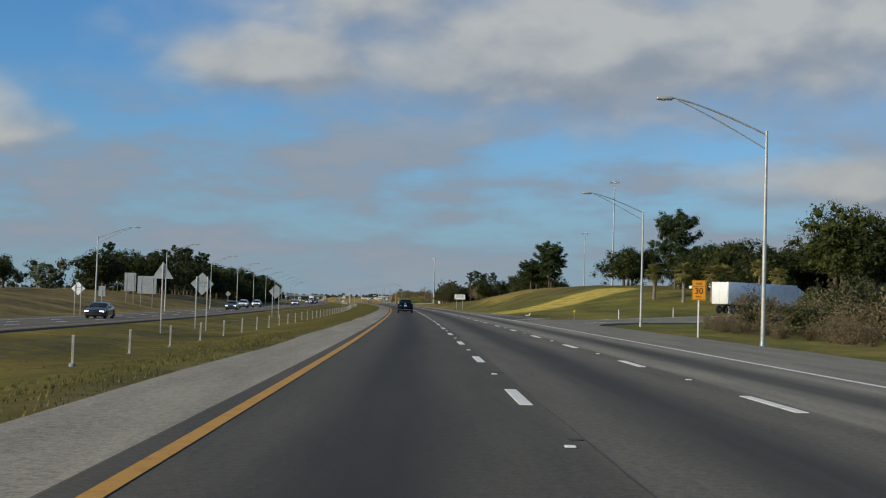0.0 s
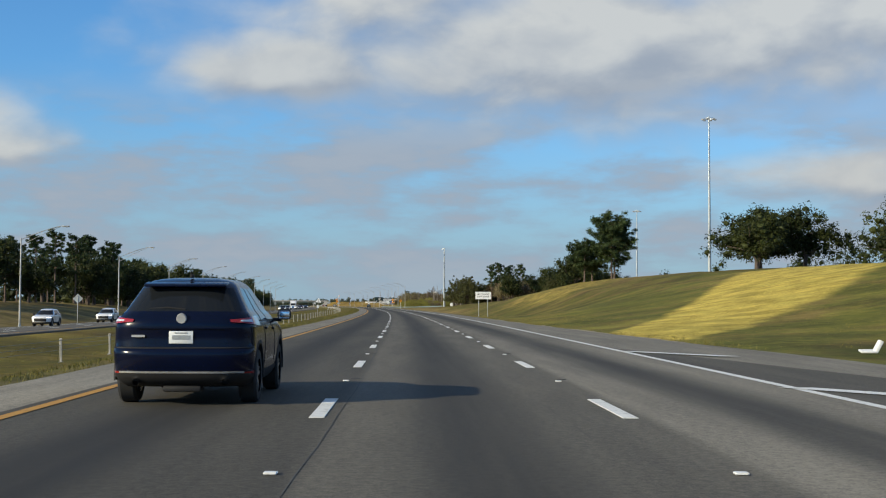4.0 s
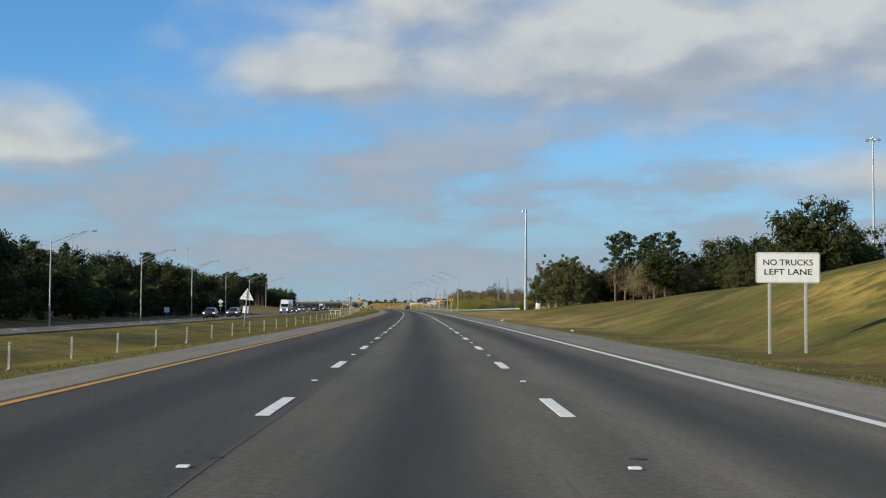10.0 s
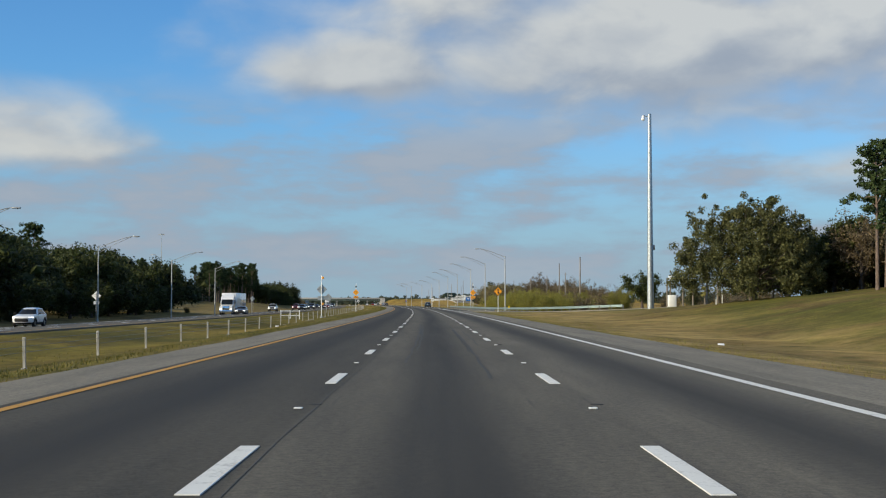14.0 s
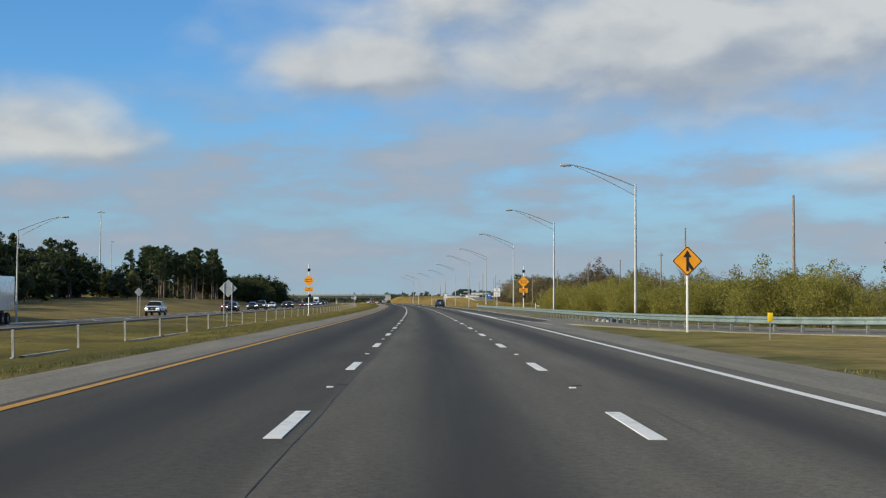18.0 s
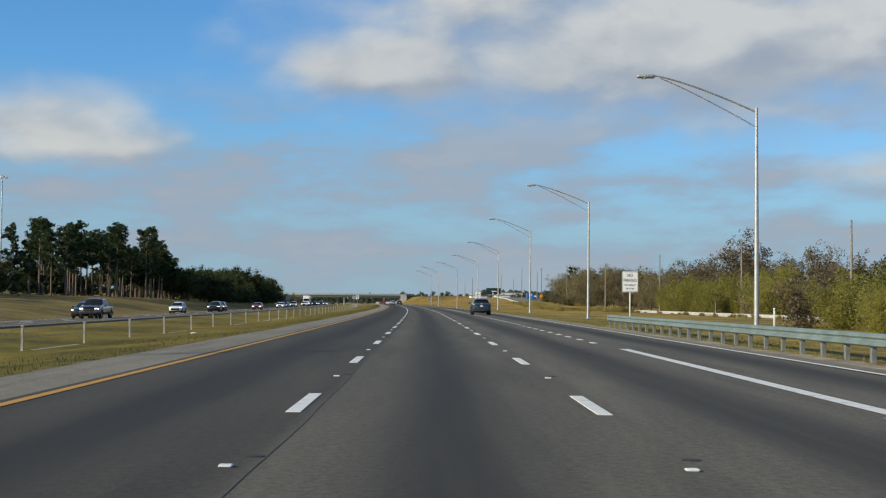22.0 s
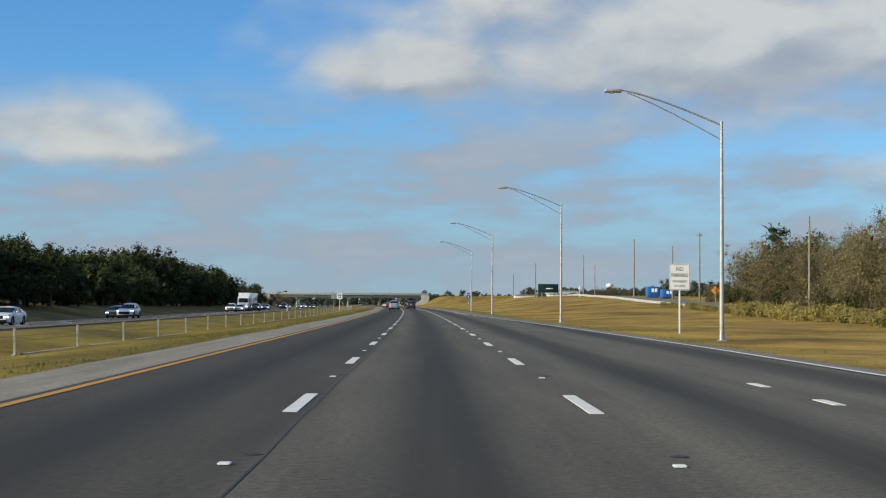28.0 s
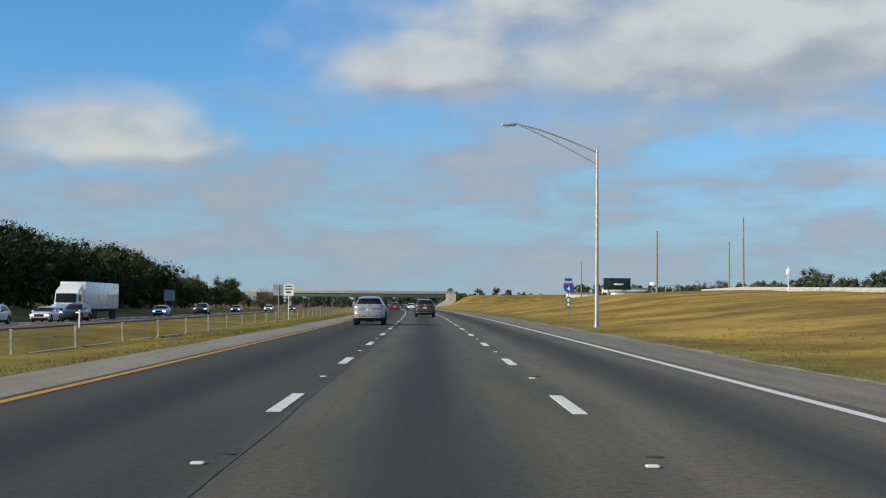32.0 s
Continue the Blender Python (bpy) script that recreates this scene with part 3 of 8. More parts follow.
def tube(pts, radii, sides=8, cap=True):
    """A tapered tube through points."""
    bm = bmesh.new()
    pts = [Vector(p) for p in pts]
    if isinstance(radii, (int, float)):
        radii = [radii] * len(pts)
    rings = []
    for i, p in enumerate(pts):
        d = (pts[min(i + 1, len(pts) - 1)] - pts[max(i - 1, 0)]).normalized()
        a = d.orthogonal().normalized() if abs(d.z) < 0.95 else Vector((1, 0, 0))
        a = (a - d * a.dot(d)).normalized()
        b = d.cross(a)
        rings.append([bm.verts.new(p + (a * math.cos(2 * math.pi * k / sides) + b * math.sin(2 * math.pi * k / sides)) * radii[i]) for k in range(sides)])
    for r, q in zip(rings, rings[1:]):
        for k in range(sides):
            bm.faces.new((r[k], r[(k + 1) % sides], q[(k + 1) % sides], q[k]))
    if cap:
        bm.faces.new(rings[0][::-1])
        bm.faces.new(rings[-1])
    return bm


def slab(outline, depth, axis="Y", bevel=0.0):
    """A flat plate: an outline in x and z, with thickness along y."""
    bm = bmesh.new()
    vs = [bm.verts.new((x, 0, z)) for x, z in outline]
    f = bm.faces.new(vs)
    e = bmesh.ops.extrude_face_region(bm, geom=[f])
    bmesh.ops.translate(bm, verts=[v for v in e["geom"] if isinstance(v, bmesh.types.BMVert)], vec=(0, depth, 0))
    return bm


def rounded(w, h, r=0.04, n=4):
    pts = []
    for cx, cz, a0 in ((w / 2 - r, h / 2 - r, 0), (-w / 2 + r, h / 2 - r, 90), (-w / 2 + r, -h / 2 + r, 180), (w / 2 - r, -h / 2 + r, 270)):
        for k in range(n + 1):
            a = radians(a0 + 90 * k / n)
            pts.append((cx + r * math.cos(a), cz + r * math.sin(a)))
    return pts


def turned(pts, deg):
    a = radians(deg)
    return [(x * math.cos(a) - z * math.sin(a), x * math.sin(a) + z * math.cos(a)) for x, z in pts]


def moved(bm, v=(0, 0, 0), m=None):
    bmesh.ops.transform(bm, matrix=Matrix.Translation(v) @ (m or Matrix()), verts=bm.verts)
    return bm


def sheet(name, P, UV, mat, skirt=False, smooth=True):
    """A mesh from a grid of points; UV holds offset and station."""
    ns, nl = P.shape[:2]
    idx = np.arange(ns * nl).reshape(ns, nl)
    f = np.stack([idx[:-1, :-1], idx[:-1, 1:], idx[1:, 1:], idx[1:, :-1]], -1).reshape(-1, 4)
    me = bpy.data.meshes.new(name)
    me.from_pydata(P.reshape(-1, 3).tolist(), [], f.tolist())
    lay = me.uv_layers.new(name="line")
    lay.data.foreach_set("uv", UV.reshape(-1, 2)[f.reshape(-1)].astype(np.float32).reshape(-1))
    me.materials.append(mat)
    if smooth:
        me.shade_smooth()
    return me


def pavement(name, S, cols, mat, label, category="road", z0=0.0, ground=None, skirt=0.2):
    """A paved strip. cols: functions or numbers for the offset of each column, with its height."""
    S = np.asarray(S, float)
    Ls = np.stack([np.broadcast_to(c[0](S) if callable(c[0]) else float(c[0]), S.shape) for c in cols], 1)
    Z = np.stack([np.broadcast_to(c[1](S) if callable(c[1]) else float(c[1]), S.shape) for c in cols], 1) + z0 + dip(S)[:, None]
    if ground is not None:
        Z = np.maximum(Z, terrain(S[:, None], Ls) + ground)
    # skirts make the slab's edges
    Ls = np.concatenate([Ls[:, :1] - 0.06, Ls, Ls[:, -1:] + 0.06], 1)
    Z = np.concatenate([Z[:, :1] - skirt, Z, Z[:, -1:] - skirt], 1)
    X, Y = road_xy(S[:, None], Ls)
    ob = new(name, sheet(name, np.stack([X, Y, Z], -1), np.stack([Ls, np.broadcast_to(S[:, None], Ls.shape)], -1), mat, smooth=False))
    return tagged(ob, label, category, kind="structure")


def tab(s, v):
    return lambda S: np.interp(S, s, v)


def writing(text, height, parent, at, mat, name="lettering", width=None, turn=None):
    c = bpy.data.curves.new("t", "FONT")
    c.body, c.size, c.align_x, c.align_y, c.extrude, c.offset = text, height * 1.38, "CENTER", "CENTER", 0.003, 0.016 * height
    o = bpy.data.objects.new("t", c)
    scene.collection.objects.link(o)
    bpy.context.view_layer.update()
    me = bpy.data.meshes.new_from_object(o.evaluated_get(bpy.context.evaluated_depsgraph_get()))
    bpy.data.objects.remove(o)
    v = np.empty(len(me.vertices) * 3)
    me.vertices.foreach_get("co", v)
    v = v.reshape(-1, 3)
    k = width / (np.ptp(v[:, 0])) if width else 1.0
    w = np.stack([v[:, 0] * k, -v[:, 2], v[:, 1]], 1) + np.array(at)
    me.vertices.foreach_set("co", w.reshape(-1))
    me.materials.clear()
    me.materials.append(mat)
    ob = new(name, me)
    ob.parent = parent
    return ob


# ---- ground ----
def build_ground():
    S = np.concatenate([np.arange(-480, 0, 16), np.arange(0, 1350, 5), np.arange(1350, 1900, 12), np.geomspace(1900, 4780, 40)])
    L = np.array([-4000, -2500, -1500, -900, -600, -400, -300, -220, -160, -120, -100, -90, -82, -75, -70, -66, -62, -58, -54, -51, -48, -45.5, -43, -40.5, -38.3, -37.9, -30,
                  -22.6, -22.2, -20, -18, -16.5, -15, -13.5, -12, -10.5, -9.6, -8.7, -7.8, -7, -6.4, -5.9, -5.5, -2, 2, 6, 9.2, 9.8, 10.4, 11.2, 12, 13, 14, 15.5, 17, 19, 22, 25, 28, 31,
                  35, 39, 45, 52, 60, 70, 80, 100, 140, 200, 300, 500, 900, 1500, 2500, 4000], float)
    SS, LL = np.meshgrid(S, L, indexing="ij")
    Z = terrain(SS, LL)
    soft = np.clip(np.maximum(-6.2 - LL, LL - 11) / 3, 0, 1) * np.where((LL > -38.5) & (LL < -22), 0, 1)
    rough = np.array([[noise.noise((s * 0.11, l * 0.17, 0.3)) + 0.5 * noise.noise((s * 0.3, l * 0.45, 4.0)) for l in L] for s in S])
    Z = Z + rough * 0.13 * soft
    X, Y = road_xy(SS, LL)
    tagged(new("ground", sheet("ground", np.stack([X, Y, Z], -1), np.stack([LL, SS], -1), M["grass"])),
           "mown roadside grass, green and straw coloured, with bare patches", "ground", kind="structure")


build_ground()

# ---- carriageways ----
ALONG = np.concatenate([np.arange(-300, 1320, 6), np.arange(1320, 2400, 15), np.geomspace(2400, 4700, 30)])
road = pavement("road", ALONG, [(-3.85, 0.0), (0.0, 0.0), (3.66, 0.0), (7.45, 0.0)], M["asphalt"], "worn grey asphalt carriageway with dark oily bands along the lanes", skirt=0.012)
pavement("shoulder_median_side", ALONG, [(lambda S: -5.68 + 0.10 * np.sin(S * 0.21) * np.sin(S * 0.043), -0.05), (-3.80, -0.006)], M["shoulder_left"], "pale grey asphalt shoulder beside the median", "shoulder")
AUX = tab((-300, 30, 60, 96, 110, 150, 166, 190, 230, 330, 640, 690, 715, 740, 1030, 1082, 1150, 1200, 4700), (12.4, 12.4, 12.6, 12.8, 12.4, 12.6, 12.4, 11.2, 10.2, 9.9, 9.5, 9.5, 10.8, 11.3, 11.3, 10.4, 9.7, 9.7, 9.7))
pavement("shoulder_verge_side", ALONG, [(7.40, -0.006), (lambda S: 0.5 * (AUX(S) + 7.5), -0.02), (lambda S: AUX(S) + 0.08 * np.sin(S * 0.3), -0.045)], M["shoulder_right"], "grey asphalt shoulder along the verge", "shoulder")
pavement("auxiliary_lane", np.arange(708, 1142, 6.0), [(7.38, -0.002), (tab((708, 716, 1030, 1082, 1142), (7.7, 10.45, 10.4, 9.2, 7.65)), -0.012)], M["asphalt"], "worn asphalt merging lane beside the carriageway")
pavement("gore_paving", np.arange(106, 176, 3.0), [(7.36, 0.004), (tab((106, 112, 141, 150, 176), (7.7, 8.6, 11.6, 11.4, 7.8)), -0.012)], M["fresh"], "darker patched asphalt in the exit gore")
opposite = pavement("opposite_road", ALONG, [(k, lambda q, k=k: far_road(q, k)) for k in (-37.6, -34.9, -23.9, -22.7)], M["far_asphalt"], "grey asphalt carriageway for oncoming traffic")


def curve_strip(name, pts, half, mat, label, lift=0.07, step=2.0, category="ramp"):
    """A paved strip along a polyline of S, L points, laid on the grass."""
    p = np.array(pts, float)
    d = np.concatenate([[0], np.cumsum(np.hypot(*np.diff(p, axis=0).T))])
    t = np.arange(0, d[-1], step)
    k = np.array([1, 4, 6, 4, 1]) / 16.0
    c = np.stack([np.convolve(np.pad(np.interp(t, d, p[:, i]), 2, mode="edge"), k, "valid") for i in (0, 1)], 1)
    for _ in range(6):
        c[1:-1] = (c[:-2] + 2 * c[1:-1] + c[2:]) / 4
    g = np.gradient(c, axis=0)
    g /= np.hypot(*g.T)[:, None]
    nrm = np.stack([-g[:, 1], g[:, 0]], 1)
    w = np.interp(t, d, half) if isinstance(half, (list, tuple)) else np.full(len(t), float(half))
    off = np.array((-1.03, -1, -0.5, 0, 0.5, 1, 1.03))
    Q = c[:, None] + nrm[:, None] * (w[:, None] * off)[..., None]
    X, Y = road_xy(Q[..., 0], Q[..., 1])
    Z = terrain(Q[..., 0], Q[..., 1])
    Z = np.maximum(Z, terrain(c[:, 0], c[:, 1])[:, None] - 0.05) + lift
    Z[:, (0, -1)] -= 0.3
    ob = new(name, sheet(name, np.stack([X, Y, Z], -1), Q[..., ::-1].copy(), mat, smooth=False))
    return tagged(ob, label, category, kind="structure"), c, nrm


RAMP1 = ((98, 10.8), (106, 11.0), (116, 11.8), (130.7, 15.6), (141, 20.4), (153.6, 28.8), (160.8, 39.5), (166, 55), (169, 80), (169, 130))
HALF1 = [2.2, 3.0, 3.6, 4.1, 5.0, 5.6, 5.6, 5.2, 5.0, 5.0]
RAMP2 = ((760, 9.2), (735, 9.6), (715, 11.6), (700, 14.0), (686, 17.2), (674, 21.5), (664, 29), (657, 42), (654, 62), (654, 110))
exit_ramp, c1, n1 = curve_strip("exit_ramp", RAMP1, HALF1, M["ramp"], "grey asphalt exit ramp curving away over the grass", 0.16)
entry_ramp, c2, n2 = curve_strip("entry_ramp", RAMP2, [1.0, 1.6, 2.4, 2.8, 3.0, 3.2, 3.2, 3.2, 3.2, 3.2], M["ramp"], "grey asphalt entry ramp joining the carriageway", 0.07)


def paint_strip(name, S, L0, width, mat, parent, z=0.008, label=""):
    S = np.asarray(S, float)
    L = L0(S) if callable(L0) else np.full(S.shape, float(L0))
    Ls = np.stack([L - width / 2, L + width / 2], 1)
    X, Y = road_xy(S[:, None], Ls)
    Z = np.broadcast_to((z(S) if callable(z) else z) + dip(S), S.shape)[:, None] + 0.0 * Ls
    if label == "ground":
        Z = terrain(S[:, None], Ls) + z
    ob = new(name, sheet(name, np.stack([X, Y, Z], -1), np.stack([Ls, np.broadcast_to(S[:, None], Ls.shape)], -1), mat))
    ob.parent = parent
    return ob


# sandy strips where the paving crumbles into the grass
for a, b, w in ((178, 640, 0.5), (745, 1320, 0.8)):
    paint_strip("sandy_edge", np.arange(a, b, 2.0), lambda q: AUX(q) + 0.16 + 0.14 * np.sin(q * 0.37) + 0.1 * np.sin(q * 1.9), w, M["sand"], road, 0.03, "ground")
paint_strip("yellow_edge_line", ALONG, tab((8, 42, 78), (-3.50, -3.53, -3.6)), 0.17, M["yellow"], road)
for a, b in ((-300, 101), (103, 785), (1136, 4700)):
    paint_strip("white_edge_line", np.concatenate([np.arange(a, b, 8.0), [b]]), tab((0, 150, 320, 460, 640, 710, 785, 1150), (7.15, 7.28, 7.22, 6.9, 6.83, 7.02, 7.0, 7.1)), 0.17 if b < 700 else 0.19, M["white"], road)
paint_strip("gore_line", np.arange(727, 811, 4.0), 7.22, 0.28, M["white"], road, 0.011)
paint_strip("gore_line", np.arange(700, 729, 4.0), tab((700, 728), (8.75, 7.5)), 0.14, M["white"], road, 0.012)
paint_strip("gore_line", np.arange(101, 113, 1.0), 7.22, 0.3, M["white"], road, 0.012)
paint_strip("gore_line", np.arange(110, 141, 2.0), tab((110, 118, 134, 140), (7.3, 8.75, 12.2, 13.9)), 0.24, M["white"], road, 0.02)
for S0, S1, L1 in ((136.4, 138.3, 11.3), (151.6, 156.7, 10.6), (169.6, 173.2, 9.5)):
    paint_strip("gore_line", np.linspace(S0, S1, 6), tab((S0, S1), (L1, 7.3)), 0.55, M["white"], road, 0.016)
paint_strip("white_edge_line", np.arange(716, 1142, 6.0), tab((716, 1030, 1082, 1136), (10.3, 10.25, 8.95, 7.1)), 0.16, M["white"], road, 0.012)
for L, mat in ((-23.95, "yellow"), (-34.9, "white")):
    paint_strip("far_edge_line", ALONG, L, 0.16, M[mat], opposite, lambda q, L=L: far_road(q, L) + 0.012)


def ramp_line(c, nrm, off, parent, lift, width=0.22, lo=0, hi=None):
    c, nrm = c[lo:hi], nrm[lo:hi]
    off = np.asarray(off)[lo:hi]
    Q = c[:, None] + nrm[:, None] * np.stack([off - width / 2, off + width / 2], -1).reshape(-1, 2, 1)
    X, Y = road_xy(Q[..., 0], Q[..., 1])
    Z = np.maximum(terrain(Q[..., 0], Q[..., 1]), terrain(c[:, 0], c[:, 1])[:, None] - 0.05) + lift
    ob = new("white_edge_line", sheet("white_edge_line", np.stack([X, Y, Z], -1), Q[..., ::-1].copy(), M["white"]))
    ob.parent = parent


d1 = np.concatenate([[0], np.cumsum(np.hypot(*np.diff(np.array(RAMP1, float), axis=0).T))])
h1 = np.interp(np.arange(len(c1)) * 2.0, d1, HALF1)
ramp_line(c1, n1, h1 - 1.55, exit_ramp, 0.19, 0.24, 10)
ramp_line(c1, n1, 0.75 - h1, exit_ramp, 0.19, 0.24, 20)
ramp_line(c2, n2, np.full(len(c2), -2.3), entry_ramp, 0.09, 0.14, 16)


# ---- poles, rails and signs ----
def lamp_post(S, L, side, height=10.42, reach=4.9, stretch=1.0, label="tall galvanised street lamp on the verge, double-bar arm over the road"):
    """side: the way the arm points, -1 to the left of the road."""
    t = thing("street_lamp", label, "street lamp", stand(S, L, dz=-0.05) @ Matrix.Diagonal((1, 1, stretch, 1)), group="street lamps along the motorway")
    if "base" not in LAMP:
        LAMP["base"] = finish(merge(box((0.42, 0.42, 0.07), (0, 0, 0.06), 0.01), tube([(0, 0, 0.08), (0, 0, 0.45)], [0.15, 0.128], 10)), "base", M["steel"], 40)
        LAMP["pole"] = finish(tube([(0, 0, 0.4), (0, 0, 5.0), (0, 0, height + 0.1)], [0.118, 0.10, 0.068], 10), "pole", M["alu"], 60)
        for s in (-1, 1):
            up = [(s * reach * f, 0, height - 0.1 + 1.66 * (1 - (1 - f) ** 1.3)) for f in np.linspace(0, 1, 9)]
            lo = [(s * reach * f, 0, height - 0.8 + 2.35 * (1 - (1 - f) ** 1.15)) for f in np.linspace(0, 0.92, 9)]
            LAMP["arm", s] = finish(merge(tube(up, [0.042] * 8 + [0.03], 6), tube(lo, 0.028, 6), tube([up[4], lo[4]], 0.018, 5)), "arm", M["alu"], 60)
            h = box((0.85, 0.34, 0.16), (s * (reach + 0.30), 0, height + 1.50), 0.07, seg=3)
            LAMP["luminaire", s] = finish(h, "luminaire", M["alu"], 50)
            LAMP["lens", s] = finish(moved(tube([(0, 0, -0.06), (0, 0, 0.0)], [0.10, 0.15], 10), (s * (reach + 0.38), 0, height + 1.44)), "lens", M["clear"], 50)
    part("base_plate", LAMP["base"], None, t)
    part("pole", LAMP["pole"], None, t)
    part("arm", LAMP["arm", side], None, t)
    u = part("luminaire", LAMP["luminaire", side], None, t)
    part("lens", LAMP["lens", side], None, u)
    return t


LAMP = {}
for S, L in ((64, 15.9), (116.5, 19.4), (721.5, 17.2), (774, 16.9), (829.5, 16.9), (884.5, 16.3), (940, 16.2), (994, 15.9), (1050, 15.8), (1102.5, 14.1), (1157.2, 11.6), (1210.5, 11.8)):
    lamp_post(S, L, -1, stretch={64: 1.045, 116.5: 1.02, 721.5: 0.968, 829.5: 1.01, 940: 1.045}.get(S, 1.0))
for S in (175, 229, 289, 345.5, 396.5, 450, 502.5, 557, 608.5, 662, 717, 771):
    lamp_post(S, -43.4, 1, label="tall galvanised street lamp beside the oncoming lanes")
lamp_post(265, 88.5, -1, label="street lamp standing among trees on the grass rise")


def high_mast(S, L, top):
    g = float(terrain(S, L))
    t = thing("high_mast_light", "very tall slim steel mast with a ring of floodlights", "light mast", stand(S, L), group="high mast lights")
    part("pole", tube([(0, 0, -0.2), (0, 0, (top - g) * 0.5), (0, 0, top - g)], [0.36, 0.26, 0.13], 10), M["steel"], t)
    ring = bmesh.new()
    bmesh.ops.create_cone(ring, segments=16, radius1=1.0, radius2=1.0, depth=0.12, matrix=Matrix.Translation((0, 0, top - g - 0.4)))
    part("ring", ring, M["steel"], t)
    for k in range(6):
        a = k * math.pi / 3
        part("floodlight", box((0.55, 0.55, 0.35), (1.35 * math.cos(a), 1.35 * math.sin(a), top - g - 0.65), 0.08), M["alu"], t)


for S, L, z in ((410, 70, 42.5), (605, 97, 37), (933, -143, 34), (1152, -117, 37), (1365, -150, 34.5)):
    high_mast(S, L, z)


def utility_pole(S, L, h, arms=1):
    t = thing("utility_pole", "weathered wooden utility pole with a crossarm", "utility pole", stand(S, L, turn=8), group="utility poles")
    part("pole", tube([(0, 0, -0.2), (0, 0, h * 0.5), (0, 0, h)], [0.17, 0.14, 0.10], 8), M["wood_pole"], t)
    for k in range(arms):
        part("crossarm", box((0.9, 0.1, 0.10), (0, 0.1, h - 0.5 - k * 1.0), 0.01), M["wood_pole"], t)
        for x in (-0.38, 0.0, 0.38):
            part("insulator", tube([(x, 0.1, h - 0.44 - k), (x, 0.1, h - 0.24 - k)], [0.035, 0.05], 6), M["sign_back"], t)


for S, L, h, k in ((641, -52.5, 11.5, 1), (735, 33, 10.5, 0), (792, 36, 11.0, 0), (862, 47, 10.5, 1), (905, 47, 10.5, 0), (950, 47, 10.5, 1), (1010, 47.5, 10.8, 0), (1075, 48, 11, 1), (1140, 48, 11, 0),
                   (1194, 47.5, 11.0, 1), (1253, 48, 12.0, 0), (1312, 46.6, 10.2, 0), (1310, 34.2, 8.4, 0), (1368, 59, 9.5, 0), (1450, 44, 9.5, 0), (1228, 50.5, 9.8, 0)):
    utility_pole(S, L, h, k)


def camera_pole():
    t = thing("traffic_camera_pole", "tall tapering steel pole with a surveillance camera at its top", "camera pole", stand(633.5, 27.8))
    part("pole", tube([(0, 0, -0.2), (0, 0, 11), (0, 0, 22.9)], [0.40, 0.31, 0.21], 14), M["steel"], t)
    part("arm", tube([(0, 0, 22.5), (-0.75, 0, 22.7)], 0.05, 8), M["steel"], t)
    dome = bmesh.new()
    bmesh.ops.create_uvsphere(dome, u_segments=10, v_segments=8, radius=0.24, matrix=Matrix.Translation((-0.75, 0, 22.3)))
    part("camera_dome", merge(dome, tube([(-0.75, 0, 22.4), (-0.75, 0, 22.75)], [0.2, 0.08], 10)), M["sign_white"], t)
    part("junction_box", box((0.35, 0.25, 0.6), (0.36, 0, 7.2), 0.03), M["sign_back"], t)
    c = thing("equipment_cabinet", "pale grey metal equipment cabinet standing on the grass bank", "cabinet", stand(636.4, 30.9))
    part("body", box((0.95, 0.7, 1.5), (0, 0, 0.75), 0.04), M["sign_white"], c)
    part("plinth", box((1.1, 0.85, 0.2), (0, 0, 0.02), 0.02), M["concrete"], c)
    part("door", box((0.8, 0.03, 1.25), (0, -0.36, 0.8), 0.01), M["sign_white"], c)
    for S, L, h, head in ((640.5, 31.1, 3.7, 0), (646, 32.6, 3.9, 1), (646, 34.2, 3.8, 1), (637, 35.2, 3.6, 0), (637, 36.5, 3.7, 0), (622, 39.0, 2.7, 0)):
        k = thing("utility_post", "weathered pale post with a small white head" if head else "weathered pale wooden post standing on the grass bank", "post", stand(S, L), group="posts round the cabinet")
        part("shaft", tube([(0, 0, -0.3), (0.02, 0, h)], [0.11, 0.09], 7), M["palm_bark"], k)
        if head:
            part("head", box((0.42, 0.3, 0.5), (0, -0.05, h - 0.1), 0.06), M["sign_white"], k)


camera_pole()


def post(t, x, top, w=0.07, mat="steel", name="post", bottom=-0.25):
    return part(name, box((w, w * 0.8, top - bottom), (x, 0.05, (top + bottom) / 2), 0.008), M[mat], t)


def bars(t, rows, mat="sign_black", y=-0.03):
    for x, z, w, h in rows:
        part("bar", box((w, 0.01, h), (x, y, z)), M[mat], t, smooth=None)


def exit_speed_sign():
    t = thing("exit_speed_sign", "amber exit speed sign with black lettering on a white post", "road sign", stand(86.3, 17.7))
    post(t, 0, 3.4, 0.09, "sign_white")
    p = part("panel", slab(rounded(0.95, 1.35, 0.05), 0.02), M["sign_amber"], t)
    p.location = (0, -0.02, 3.2)
    writing("30", 0.42, t, (0, -0.0225, 3.13), M["sign_black"])
    writing("EXIT", 0.17, t, (0, -0.0225, 3.62), M["sign_black"])
    writing("M.P.H.", 0.12, t, (0, -0.0225, 2.76), M["sign_black"])
    part("divider", box((0.87, 0.006, 0.02), (0, -0.024, 3.45)), M["sign_black"], t)
    part("border", merge(box((0.87, 0.006, 0.02), (0, -0.024, 3.83)), box((0.87, 0.006, 0.02), (0, -0.024, 2.57)), box((0.02, 0.006, 1.27), (-0.43, -0.024, 3.2)), box((0.02, 0.006, 1.27), (0.43, -0.024, 3.2))), M["sign_black"], t)


